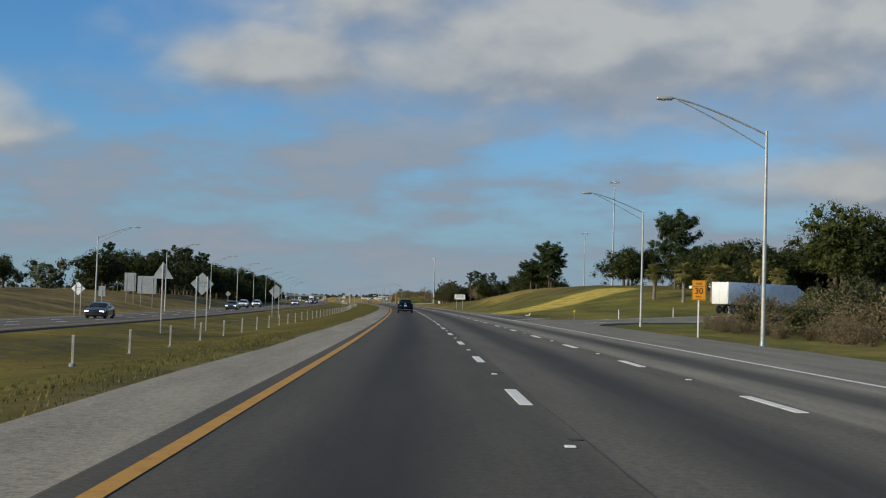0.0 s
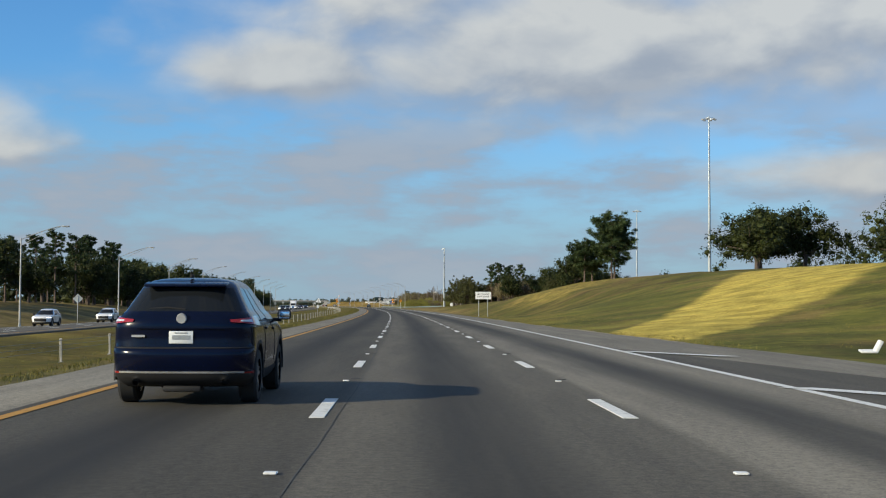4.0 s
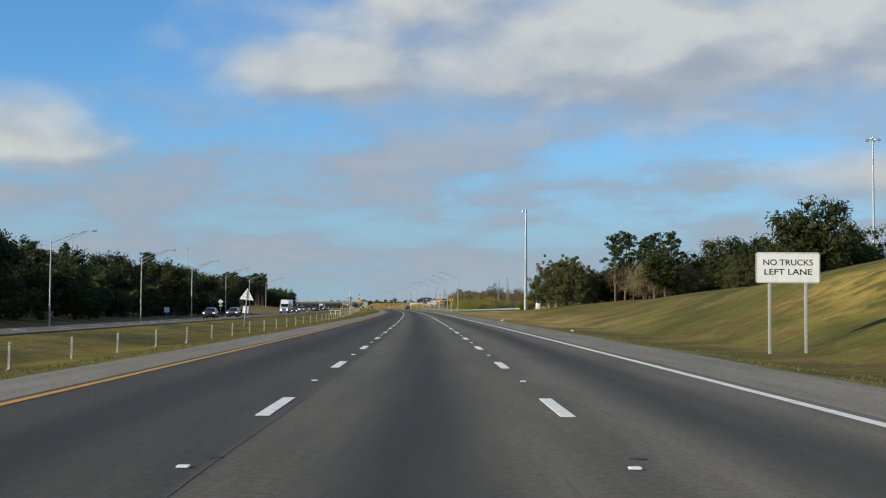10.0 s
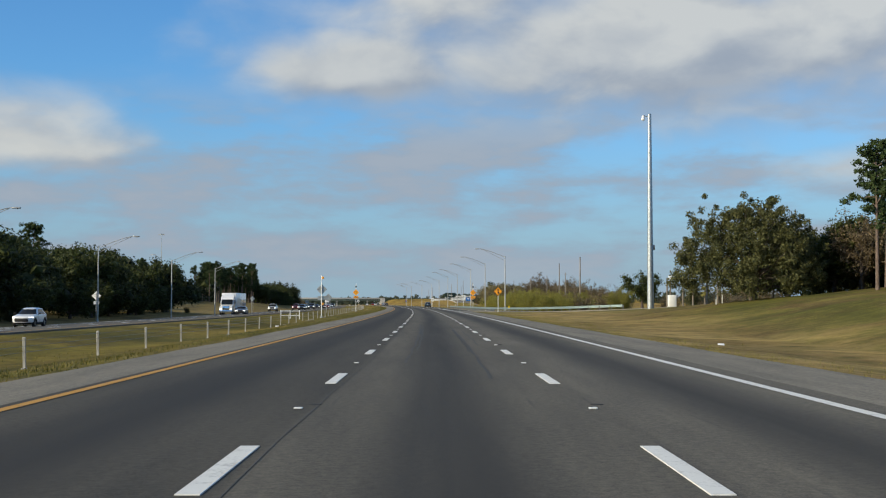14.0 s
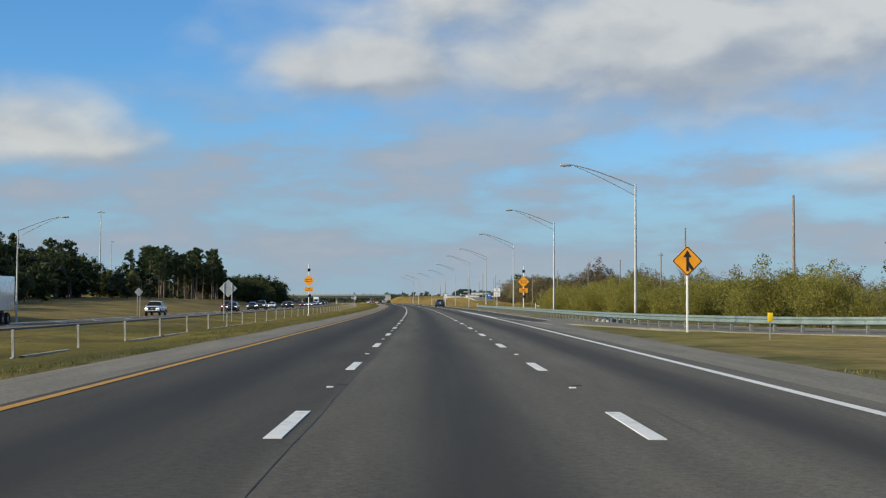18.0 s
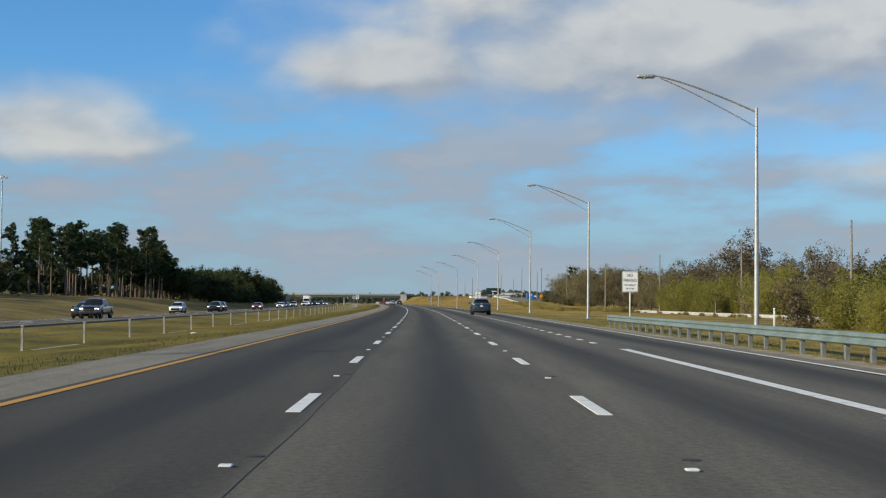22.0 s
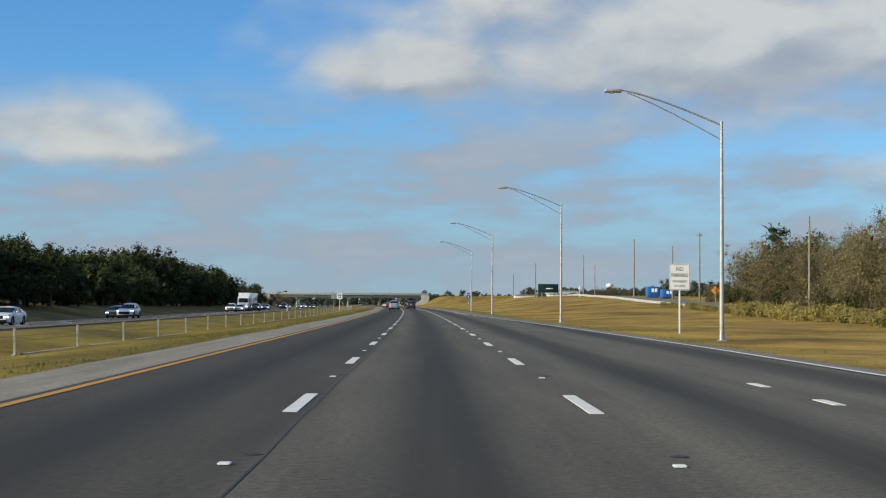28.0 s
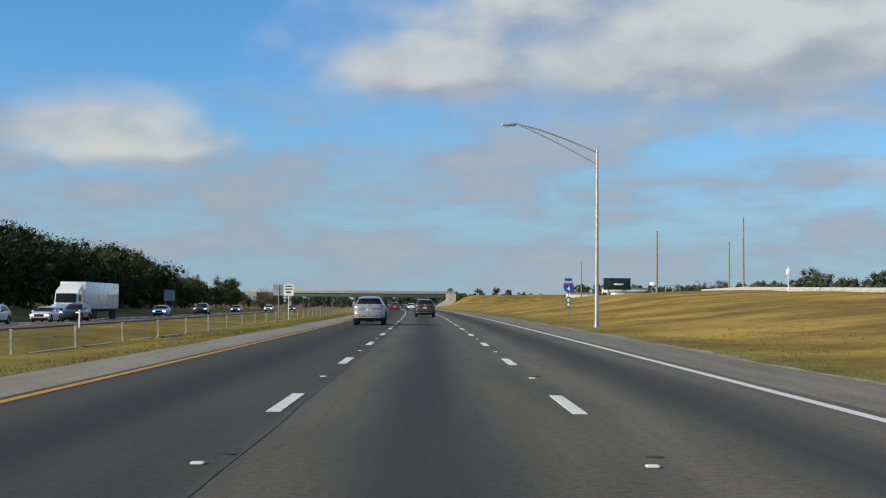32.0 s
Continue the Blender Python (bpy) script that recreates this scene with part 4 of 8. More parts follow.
def no_trucks_sign():
    t = thing("lane_rule_sign", "wide white sign with black lettering on two steel posts", "road sign", stand(409.5, 20.9))
    g = float(terrain(409.5, 20.9))
    for x in (-0.95, 0.95):
        post(t, x, 4.1 - g, 0.15, "post_grey")
    p = part("panel", slab(rounded(3.36, 1.6, 0.12), 0.03), M["sign_white"], t)
    p.location = (0, -0.03, 3.45 - g)
    writing("NO TRUCKS", 0.31, t, (0, -0.0325, 3.71 - g), M["sign_black"], width=2.6)
    writing("LEFT LANE", 0.31, t, (0, -0.0325, 3.22 - g), M["sign_black"], width=2.5)
    w, h = 3.28, 1.52
    part("border", merge(*[box(s, (x, -0.034, 3.45 - g + z)) for s, x, z in (((w, 0.006, 0.016), 0, h / 2), ((w, 0.006, 0.016), 0, -h / 2), ((0.016, 0.006, h), w / 2, 0), ((0.016, 0.006, h), -w / 2, 0))]), M["sign_black"], t)


def merge_sign():
    t = thing("merge_sign", "amber diamond merge warning sign on a white post", "road sign", stand(684.5, 13.3))
    post(t, 0, 3.6, 0.09, "sign_white")
    p = part("panel", slab(turned(rounded(0.98, 0.98, 0.06), 45), 0.02), M["sign_amber"], t)
    p.location = (0, -0.02, 3.25)
    b = slab(turned(rounded(0.96, 0.96, 0.06), 45), 0.004)
    p = part("border", b, M["sign_black"], t)
    p.location = (0, -0.026, 3.25)
    p = part("field", slab(turned(rounded(0.88, 0.88, 0.06), 45), 0.004), M["sign_amber"], t)
    p.location = (0, -0.032, 3.25)
    arrow = merge(box((0.11, 0.01, 0.66), (0, -0.04, 3.13)), moved(slab([(0, 3.74), (-0.19, 3.42), (0.19, 3.42)], 0.01), (0, -0.035, 0)))
    part("arrow", moved(arrow, (0, 0, 0)), M["sign_black"], t).location = (0, -0.005, 0)
    a2 = slab([(0.18, 2.84), (0.27, 2.93), (0.04, 3.26), (-0.02, 3.12)], 0.01)
    part("arrow_branch", a2, M["sign_black"], t).location = (0, -0.05, 0)


def flasher_sign(S, L):
    g = float(terrain(S, L))
    t = thing("flashing_visibility_sign", "amber diamond warning sign with two beacons on a white pole", "road sign", stand(S, L), group="flashing visibility signs")
    part("pole", tube([(0, 0, -0.2), (0, 0, 6.15 - g)], 0.055, 8), M["sign_white"], t)
    part("footing", tube([(0, 0, -0.1), (0, 0, 0.3)], [0.2, 0.14], 10), M["concrete"], t)
    p = part("panel", slab(turned(rounded(1.07, 1.07, 0.07), 45), 0.02), M["sign_amber"], t)
    p.location = (0, -0.085, 3.95 - g)
    writing("REDUCED", 0.15, t, (0, -0.0875, 4.07 - g), M["sign_black"], width=0.86)
    writing("VISIBILITY", 0.15, t, (0, -0.0875, 3.80 - g), M["sign_black"], width=1.0)
    p = part("plate", slab(rounded(1.12, 0.56, 0.05), 0.02), M["sign_amber"], t)
    p.location = (0, -0.085, 2.8 - g)
    writing("WHEN", 0.14, t, (0, -0.0875, 2.91 - g), M["sign_black"], width=0.52)
    writing("FLASHING", 0.14, t, (0, -0.0875, 2.68 - g), M["sign_black"], width=0.92)
    for x, z in ((0.02, 5.36), (0.13, 1.95)):
        b = part("beacon", box((0.36, 0.22, 0.38), (x, -0.04, z - g), 0.03), M["dark_metal"], t)
        part("visor", tube([(x, -0.15, z - g), (x, -0.34, z - g)], [0.13, 0.14], 12, False), M["dark_metal"], b)


def white_sign(S, L, w, h, zc, lines, label, posts=(0.0,), name="rule_sign", post_mat="sign_white", strokes=()):
    g = float(terrain(S, L))
    t = thing(name, label, "road sign", stand(S, L))
    for x in posts:
        post(t, x, zc - g + h * 0.45, 0.09, post_mat)
    p = part("panel", slab(rounded(w, h, 0.05), 0.02), M["sign_white"], t)
    p.location = (0, -0.02, zc - g)
    for text, size, z, ww in lines:
        writing(text, size, t, (0, -0.0225, zc - g + z), M["sign_black"], width=ww)
    bars(t, [(x, zc - g + z, a, b) for x, z, a, b in strokes], y=-0.0225)
    part("border", merge(*[box(s, (x, -0.024, zc - g + z)) for s, x, z in (((w * 0.94, 0.006, 0.02), 0, h * 0.47), ((w * 0.94, 0.006, 0.02), 0, -h * 0.47), ((0.02, 0.006, h * 0.94), w * 0.47, 0), ((0.02, 0.006, h * 0.94), -w * 0.47, 0))]), M["sign_black"], t)
    return t


exit_speed_sign()
no_trucks_sign()
merge_sign()
flasher_sign(798.5, 15.6)
flasher_sign(797.5, -13.0)
white_sign(866.8, 17.1, 1.22, 1.56, 2.97, (("NO", 0.24, 0.47, 0.42), ("PARKING", 0.22, 0.1, 0.98), ("ON RIGHT", 0.14, -0.26, 0.86), ("OF WAY", 0.14, -0.53, 0.64)), "white no parking sign with black lettering on a thin white post")
white_sign(1065.2, 16.9, 1.25, 1.56, 2.95, (("NO", 0.24, 0.47, 0.42), ("PARKING", 0.22, 0.1, 0.98), ("ON RIGHT", 0.14, -0.26, 0.86), ("OF WAY", 0.14, -0.53, 0.64)), "white no parking sign with black lettering on a single white post")
white_sign(1290, -14.0, 1.3, 1.5, 2.75, (), "white rule sign with small dark writing in the median", strokes=((0, 0.42, 0.8, 0.16), (0, 0.08, 0.9, 0.14), (0, -0.3, 0.6, 0.2)))


def back_sign(S, L, zc, shape, w, label, posts=(0.0,), plate=0.0, mat="sign_back", low=None, lean=0.0):
    """A sign for oncoming traffic, seen from behind."""
    g = float(terrain(S, L))
    t = thing("oncoming_sign", label, "road sign", stand(S, L) @ Matrix.Rotation(radians(lean), 4, "Y"), group="signs for oncoming traffic")
    for x in posts:
        part("post", box((0.08, 0.06, zc - g + w * 0.45 + 0.2), (x, -0.05, (zc - g + w * 0.45 - 0.2) / 2), 0.008), M["alu"], t)
    out = turned(rounded(w, w, 0.05), 45) if shape == "diamond" else ([(0, w * 0.62), (-w * 0.62, -w * 0.38), (w * 0.62, -w * 0.38)] if shape == "triangle" else rounded(*((w, w) if shape == "square" else shape), 0.04))
    p = part("panel", slab(out, 0.025), M[mat], t)
    p.location = (0, 0.0, zc - g)
    n = 2 if shape in ("diamond", "square", "triangle") else 4
    for k in range(n):
        z = zc - g + (k - (n - 1) / 2) * (0.3 if n == 2 else 0.55)
        part("stiffener", box(((0.5 * w if n == 2 else shape[0] * 0.94), 0.03, 0.05), (0, -0.018, z)), M["steel"], t)
    if low:
        p = part("plate", slab(rounded(*low[1:], 0.03), 0.02), M[mat], t)
        p.location = (0, 0.0, low[0] - g)
    return t


back_sign(95.5, -17.1, 2.2, "diamond", 1.2, "grey back of a diamond sign on two posts", (-0.4, 0.4))
back_sign(79.5, -17.0, 2.7, "triangle", 1.05, "grey back of a triangular sign on a pale pole")
back_sign(155, -40.9, 1.75, "diamond", 1.15, "white back of a diamond sign past the oncoming lanes", (-0.35, 0.35), mat="sign_white")
back_sign(213, -51, 1.6, (1.1, 1.6), 1.1, "small grey back of a route sign on the far bank")
back_sign(155, -17.4, 2.1, "diamond", 1.22, "grey aluminium back of a large diamond sign on two posts", (-0.38, 0.38))
back_sign(481.8, -16.9, 2.45, "triangle", 1.25, "white triangular sign back with a small plate on a leaning pole", mat="sign_white", low=(0.9, 0.6, 0.75), lean=5.0)
back_sign(751.5, -17.2, 2.45, "diamond", 1.22, "grey aluminium back of a large diamond sign on two posts", (-0.38, 0.38))
back_sign(312, -42.1, 2.0, "diamond", 0.95, "grey aluminium back of a diamond sign past the oncoming lanes")
back_sign(586, -44.4, 0.5, "square", 0.95, "white square sign back past the oncoming lanes", mat="sign_white")
back_sign(671, -45.8, 2.35, "diamond", 0.95, "pale diamond sign back with a plate below it", mat="sign_white", low=(1.35, 0.8, 0.45))
back_sign(826, -41.2, 2.5, "diamond", 0.95, "grey aluminium back of a diamond sign past the oncoming lanes", (-0.2, 0.2))
back_sign(250, -50.5, 3.1, (3.6, 3.4), 3.4, "large grey ribbed back of a guide sign on two posts", (-1.1, 1.1))
back_sign(254, -54.5, 3.6, (2.2, 3.6), 3.6, "tall grey ribbed back of a guide sign on two posts", (-0.7, 0.7))
back_sign(1292, -15.4, 2.75, "square", 1.3, "grey aluminium back of a square sign in the median")
back_sign(1395, -47, 2.4, (2.2, 2.2), 2.2, "large pale back of a guide sign beside the oncoming lanes", (-0.7, 0.7))


BACK_FLASHER = (667.0, -13.0)


def median_detector():
    # the same flashing sign for the other direction, seen from behind
    S, L = BACK_FLASHER
    g = float(terrain(S, L))
    t = thing("flashing_visibility_sign", "white pole with pale sign backs and amber beacons", "road sign", stand(S, L), group="flashing visibility signs")
    part("pole", tube([(0, 0, -0.2), (0, 0, 5.3 - g)], 0.06, 8), M["sign_white"], t)
    part("footing", tube([(0, 0, -0.1), (0, 0, 0.3)], [0.22, 0.14], 10), M["concrete"], t)
    p = part("panel", slab(turned(rounded(1.07, 1.07, 0.07), 45), 0.02), M["sign_back"], t)
    p.location = (0.02, 0.09, 3.27 - g)
    p = part("plate", slab(rounded(1.12, 0.56, 0.05), 0.02), M["sign_back"], t)
    p.location = (0.02, 0.09, 2.05 - g)
    for z, w in ((3.29, 1.25), (2.18, 0.95), (1.92, 0.95)):
        part("stiffener", box((w, 0.03, 0.05), (0.02, 0.06, z - g)), M["steel"], t)
    for z, mat in ((4.92, "sign_amber"), (1.2, "sign_amber")):
        b = part("beacon", box((0.26, 0.26, 0.34), (0.18, 0.02, z - g), 0.05), M[mat], t)
        part("visor", tube([(0.18, 0.15, z - g), (0.18, 0.34, z - g)], [0.13, 0.14], 12, False), M["dark_metal"], b)
    f = thing("guard_fence", "low white pipe fence round equipment in the median", "fence", stand(652, -16.0))
    for x in (-1.2, 0.0, 1.2):
        part("post", tube([(x, 0, -0.2), (x, 0, 1.2)], 0.05, 6), M["sign_white"], f)
    for z in (0.5, 1.1):
        part("bar", tube([(-1.3, 0, z), (1.3, 0, z)], 0.035, 6), M["sign_white"], f)


median_detector()


def route_marker():
    S, L = 1230.0, 12.4
    g = float(terrain(S, L))
    t = thing("route_marker", "blue and red route shield above a green mile plate", "road sign", stand(S, L))
    post(t, 0, 3.25 - g, 0.06)
    up = part("header_plate", slab(rounded(0.55, 0.2, 0.03), 0.02), M["sign_blue"], t)
    up.location = (0, -0.02, 3.12 - g)
    out = [(0, -0.42), (-0.3, -0.22), (-0.38, 0.05), (-0.32, 0.36), (0, 0.30), (0.32, 0.36), (0.38, 0.05), (0.3, -0.22)]
    s = part("shield", slab(out, 0.02), M["sign_blue"], t)
    s.location = (0, -0.02, 2.55 - g)
    r = part("shield_crown", slab([(-0.35, 0.22), (0.35, 0.22), (0.31, 0.34), (0, 0.28), (-0.31, 0.34)], 0.01), M["sign_red"], t)
    r.location = (0, -0.03, 2.55 - g)
    writing("4", 0.36, t, (0, -0.045, 2.44 - g), M["sign_white"])
    m = part("mile_plate", slab(rounded(0.3, 0.85, 0.03), 0.02), M["sign_green"], t)
    m.location = (0, -0.02, 1.45 - g)
    bars(t, ((0, 1.62 - g, 0.15, 0.22), (0, 1.28 - g, 0.15, 0.22)), "sign_white")


route_marker()


def marker(S, L, kind):
    """Slim posts by the road."""
    t = thing("delineator", "slim white marker post with a reflector" if kind == "white" else "yellow marker post with a square plate", "marker post", stand(S, L), group="marker posts")
    if kind == "white":
        part("post", box((0.1, 0.06, 1.35), (0, 0, 0.55), 0.015), M["sign_white"], t)
        part("reflector", box((0.08, 0.01, 0.12), (0, -0.035, 1.1), 0.004), M["clear"], t)
    else:
        part("post", tube([(0, 0, -0.2), (0, 0, 0.75)], 0.025, 6), M["steel"], t)
        part("plate", box((0.2, 0.02, 0.32), (0, -0.02, 0.85), 0.008), M["sign_yellow"], t)


for a in ((162.3, 19.6, "yellow"), (674.0, 14.2, "yellow"), (158, 24.5, "white"), (166, 33, "white"), (173, 42, "white"), (178, 51, "white"),
          (612, 30.5, "white"), (620, 33, "white"), (1219, -20.5, "white"), (845, 22, "white"), (1018, 24, "white")):
    marker(*a)


def guard_rail():
    t = thing("guard_rail", "blue-grey steel W-beam guard rail on steel posts", "guard rail", stand(667, 25.5, 0.0), kind="")
    t.matrix_world = Matrix()
    p = np.array(((664.5, 29.6), (669, 24.2), (675, 20.4), (684, 16.2), (698, 13.8), (715, 12.8), (740, 12.4), (790, 12.3), (838, 12.05), (844.2, 12.0)))
    d = np.concatenate([[0], np.cumsum(np.hypot(*np.diff(p, axis=0).T))])
    s = np.arange(0, d[-1], 1.905)
    c = np.stack([np.interp(s, d, p[:, i]) for i in (0, 1)], 1)
    for _ in range(3):
        c[1:-1] = (c[:-2] + 2 * c[1:-1] + c[2:]) / 4
    g = np.gradient(c, axis=0)
    g /= np.hypot(*g.T)[:, None]
    nr = np.stack([g[:, 1], -g[:, 0]], 1)          # towards the road
    prof = ((0.0, 0.42), (0.07, 0.46), (0.07, 0.52), (0.0, 0.57), (0.0, 0.60), (0.07, 0.65), (0.07, 0.71), (0.0, 0.75))
    X = []
    for (S, L), n in zip(c, nr):
        q = np.array([(S + n[0] * a * -1 * 1.0, L - abs(n[1]) * a * 1.0 - 0.12) for a, _ in prof])
        x, y = road_xy(q[:, 0], q[:, 1])
        X.append(np.stack([x, y, float(terrain(S, L)) + np.array([z for _, z in prof]) - 0.02], 1))
    X = np.array(X)
    back = X[:, ::-1] + 0.0
    back[..., 2] += 0.0
    full = np.concatenate([X, back + np.array((0.012, 0.004, 0.0))], 1)
    me = sheet("beam", full, np.zeros(full.shape[:2] + (2,)), M["rail"], smooth=False)
    o = new("beam", me)
    o.parent = t
    pm = finish(merge(box((0.12, 0.15, 1.0), (0, 0, 0.22), 0.008), box((0.14, 0.12, 0.3), (-0.13 + 0.06, 0, 0.58), 0.006)), "post", M["girder"], None)
    for S, L in c:
        o = new("post", pm)
        o.matrix_world = stand(S, L, dz=-0.02)
        o.parent = t
    e = part("end_cap", box((0.12, 0.10, 0.34), (-0.12, 0.0, 0.57), 0.03), M["rail"], t)
    e.matrix_world = stand(*c[-1])


guard_rail()


def barrier_line(k):
    """Station and offset of the k-th barrier post in the hollow of the median."""
    S = np.interp(k, (-20, 0, 38, 46, 53, 73, 121, 178), (-136.4, 45.5, 391.1, 459.8, 525.3, 710.2, 1148.5, 1669.7))
    return S, np.interp(S, (410, 460, 530, 620, 720, 1150), (-13.5, -12.2, -11.4, -12.8, -13.95, -14.1))


def cable_barrier():
    t = thing("cable_barrier", "cable barrier with slim pale steel posts along the median", "cable barrier")
    pm = finish(merge(box((0.10, 0.065, 1.26), (0, 0, 0.40), 0.014), box((0.115, 0.08, 0.07), (0, 0, 0.98), 0.012)), "post", M["post_wood"], None)
    foot = finish(tube([(0, 0, -0.1), (0, 0, 0.035)], [0.14, 0.12], 10), "footing", M["roof_grey"], None)
    for k in range(-10, 170):
        S, L = barrier_line(k)
        for nm, me, a in (("post", pm, 1.8 * math.sin(k * 12.9)), ("footing", foot, 0.0)):
            o = new(nm, me)
            o.matrix_world = stand(S, L, dz=-0.02) @ Matrix.Rotation(radians(a), 4, "Y")
            o.parent = t
    S, L = barrier_line(np.arange(-12, 172))
    x, y = road_xy(S, L + 0.05)
    for z in (0.53, 0.72, 0.92):
        g = terrain(S, L) + z
        b = bmesh.new()
        rows = [[b.verts.new((x[i], y[i], g[i] + dz)) for dz in (-0.008, 0.008)] + [b.verts.new((x[i] + 0.02, y[i], g[i]))] for i in range(len(S))]
        for p, q in zip(rows, rows[1:]):
            for i in range(3):
                b.faces.new((p[i], p[(i + 1) % 3], q[(i + 1) % 3], q[i]))
        part("cable", b, M["girder"], t, smooth=None)
    # a pale concrete strip under the posts, half overgrown
    rng = random.Random(12)
    for k in range(62, 150):
        if rng.random() < (0.7 if k < 110 else 0.95):
            a, b = (float(barrier_line(k + e)[0]) for e in (rng.uniform(0.0, 0.2), rng.uniform(0.7, 1.0)))
            q = np.arange(a, b, 0.7)
            L = float(barrier_line(k)[1]) + 0.12
            P = np.array([[[*road_xy(w, L + e), float(terrain(w, L)) + h] for e, h in ((-0.11, -0.12), (-0.09, 0.035), (0.09, 0.035), (0.11, -0.12))] for w in q])
            o = new("mow_strip", sheet("mow_strip", P, np.zeros(P.shape[:2] + (2,)), M["sand_pale"], smooth=False))
            o.parent = t


cable_barrier()


def barrier_wall():
    """The low concrete wall along the frontage road, and that road."""
    S = np.arange(868, 1334, 4.0)
    L = np.interp(S, (868, 1000, 1130, 1175, 1215, 1240, 1290, 1330), (38.5, 36.2, 36.0, 36.6, 39.2, 40.8, 43.0, 45.5))
    prof = ((-0.28, -0.3), (-0.28, 0.08), (-0.14, 0.16), (-0.09, 0.38), (0.09, 0.38), (0.14, 0.16), (0.28, 0.08), (0.28, -0.3))
    P = []
    for s, l in zip(S, L):
        x, y = road_xy(np.full(8, s), l + np.array([a for a, _ in prof]))
        P.append(np.stack([x, y, float(terrain(s, l)) + np.array([z for _, z in prof])], 1))
    o = new("barrier_wall", sheet("barrier_wall", np.array(P), np.zeros((len(S), 8, 2)), M["concrete"], smooth=False))
    tagged(o, "low pale concrete barrier beside the frontage road", "barrier wall", kind="structure")
    curve_strip("frontage_road", [(s, l + 4.6) for s, l in zip(S[::8], L[::8])], 3.2, M["ramp"], "grey frontage road behind a low barrier", 0.05, 6.0, "road")


barrier_wall()


def wire_fence():
    """Chain-link panels between steel posts beside the exit ramp."""
    t = thing("wire_fence", "grey chain-link fence on thin steel posts beside the ramp", "fence", stand(148, 35.6))
    for k in range(5):
        part("post", tube([(3.4 * k, -0.9 * k, -0.3), (3.4 * k, -0.9 * k, 1.95)], 0.035, 6), M["steel"], t)
        if k < 4:
            a, d = Vector((3.4 * k, -0.9 * k, 0)), Vector((3.4, -0.9, 0))
            w = [tube([a + Vector((0, 0, z)), a + d + Vector((0, 0, z))], 0.02 if z > 1.8 else 0.007, 3, False) for z in np.linspace(0.1, 1.88, 10)]
            w += [tube([a + d * f + Vector((0, 0, 0.1)), a + d * f + Vector((0, 0, 1.88))], 0.007, 3, False) for f in np.linspace(0.04, 0.96, 18)]
            part("wire_mesh", merge(*w), M["steel"], t)


wire_fence()


# ---- lane marks ----
def lane_marks():
    dash = bpy.data.meshes.new("lane_dash")
    b = box((0.18, 3.0, 0.012), (0, 1.5, 0.004), 0.003, seg=1)
    dash = finish(b, "lane_dash", M["white"])
    dot = finish(box((0.17, 0.95, 0.012), (0, 0.47, 0.004), 0.003, seg=1), "dotted_mark", M["white"])
    stud = finish(merge(box((0.11, 0.10, 0.02), (0, 0, 0.012), 0.008, seg=1), box((0.08, 0.004, 0.012), (0, -0.05, 0.013))), "road_stud", M["stud"])
    pad = finish(tube([(0.12, 0.16, 0.0), (0.12, 0.16, 0.006)], 0.085, 10), "stud_pad", M["joint"])
    rest = []
    for k in range(-6, 260):
        S = 16.98 + 12.192 * k
        z = 0.0 + float(dip(S))
        for L in (0.0, 3.66):
            if S < 1600:
                o = new("lane_dash", dash)
                o.matrix_world = stand(S, L, z)
                o.parent = road
                if -20 < S < 1420:
                    o = new("road_stud", stud)
                    o.matrix_world = stand(S + 7.2, L, z)
                    o.parent = road
                    if k % 3 != 1:
                        o = new("stud_pad", pad)
                        o.matrix_world = stand(S + 7.75, L + 0.02, z)
                        o.parent = road
            else:
                rest.append(moved(box((0.18, 3.0, 0.012), (0, 1.5, 0.004)), m=stand(S, L, z)))
    tagged(part("far_lane_dashes", merge(*rest), M["white"], road, smooth=None), kind="stuff")
    for k in range(7, 62):
        S = 786.5 + 3.66 * k
        o = new("dotted_mark", dot)
        o.matrix_world = stand(S, 7.08, 0.0)
        o.parent = road
    far = []
    for k in range(-8, 150):
        S = 10 + 12.192 * k
        for L in (-27.6, -31.25):
            far.append(moved(box((0.16, 3.0, 0.012), (0, 1.5, 0.01)), m=stand(S, L, float(far_road(S, L) + dip(S)))))
    tagged(part("far_lane_dashes", merge(*far), M["white"], opposite, smooth=None), kind="stuff")
    # long sealed joints beside the lane lines, and two dark tyre tracks where someone braked hard
    for a, b, L, w, mat in ((-60, 128, 0.22, 0.022, "old_joint"), (128, 860, 0.22, 0.014, "faint_joint"), (860, 960, 0.22, 0.020, "old_joint"), (960, 1300, 0.22, 0.026, "old_joint")):
        paint_strip("sealed_joint", np.arange(a, b + 1, 2.0), lambda q, L=L: L + 0.03 * np.sin(q * 0.21) + 0.012 * np.sin(q * 2.3 + 1), w, M[mat], road, 0.004)
    for L, a, b, w, mat in ((1.02, 512, 566, 0.06, "old_joint"), (1.16, 520, 560, 0.05, "old_joint"), (1.08, 538, 550, 0.09, "joint"), (2.66, 506, 562, 0.06, "old_joint"), (2.60, 536, 548, 0.10, "joint"), (2.58, 518, 537, 0.05, "joint"), (3.0, 524, 546, 0.04, "old_joint")):
        paint_strip("tyre_track", np.arange(a, b, 1.0), lambda q, L=L: L + 0.12 * np.sin(q * 0.05) + 0.02 * np.sin(q * 0.9 + L), w, M[mat], road, 0.004 + 0.001 * L)


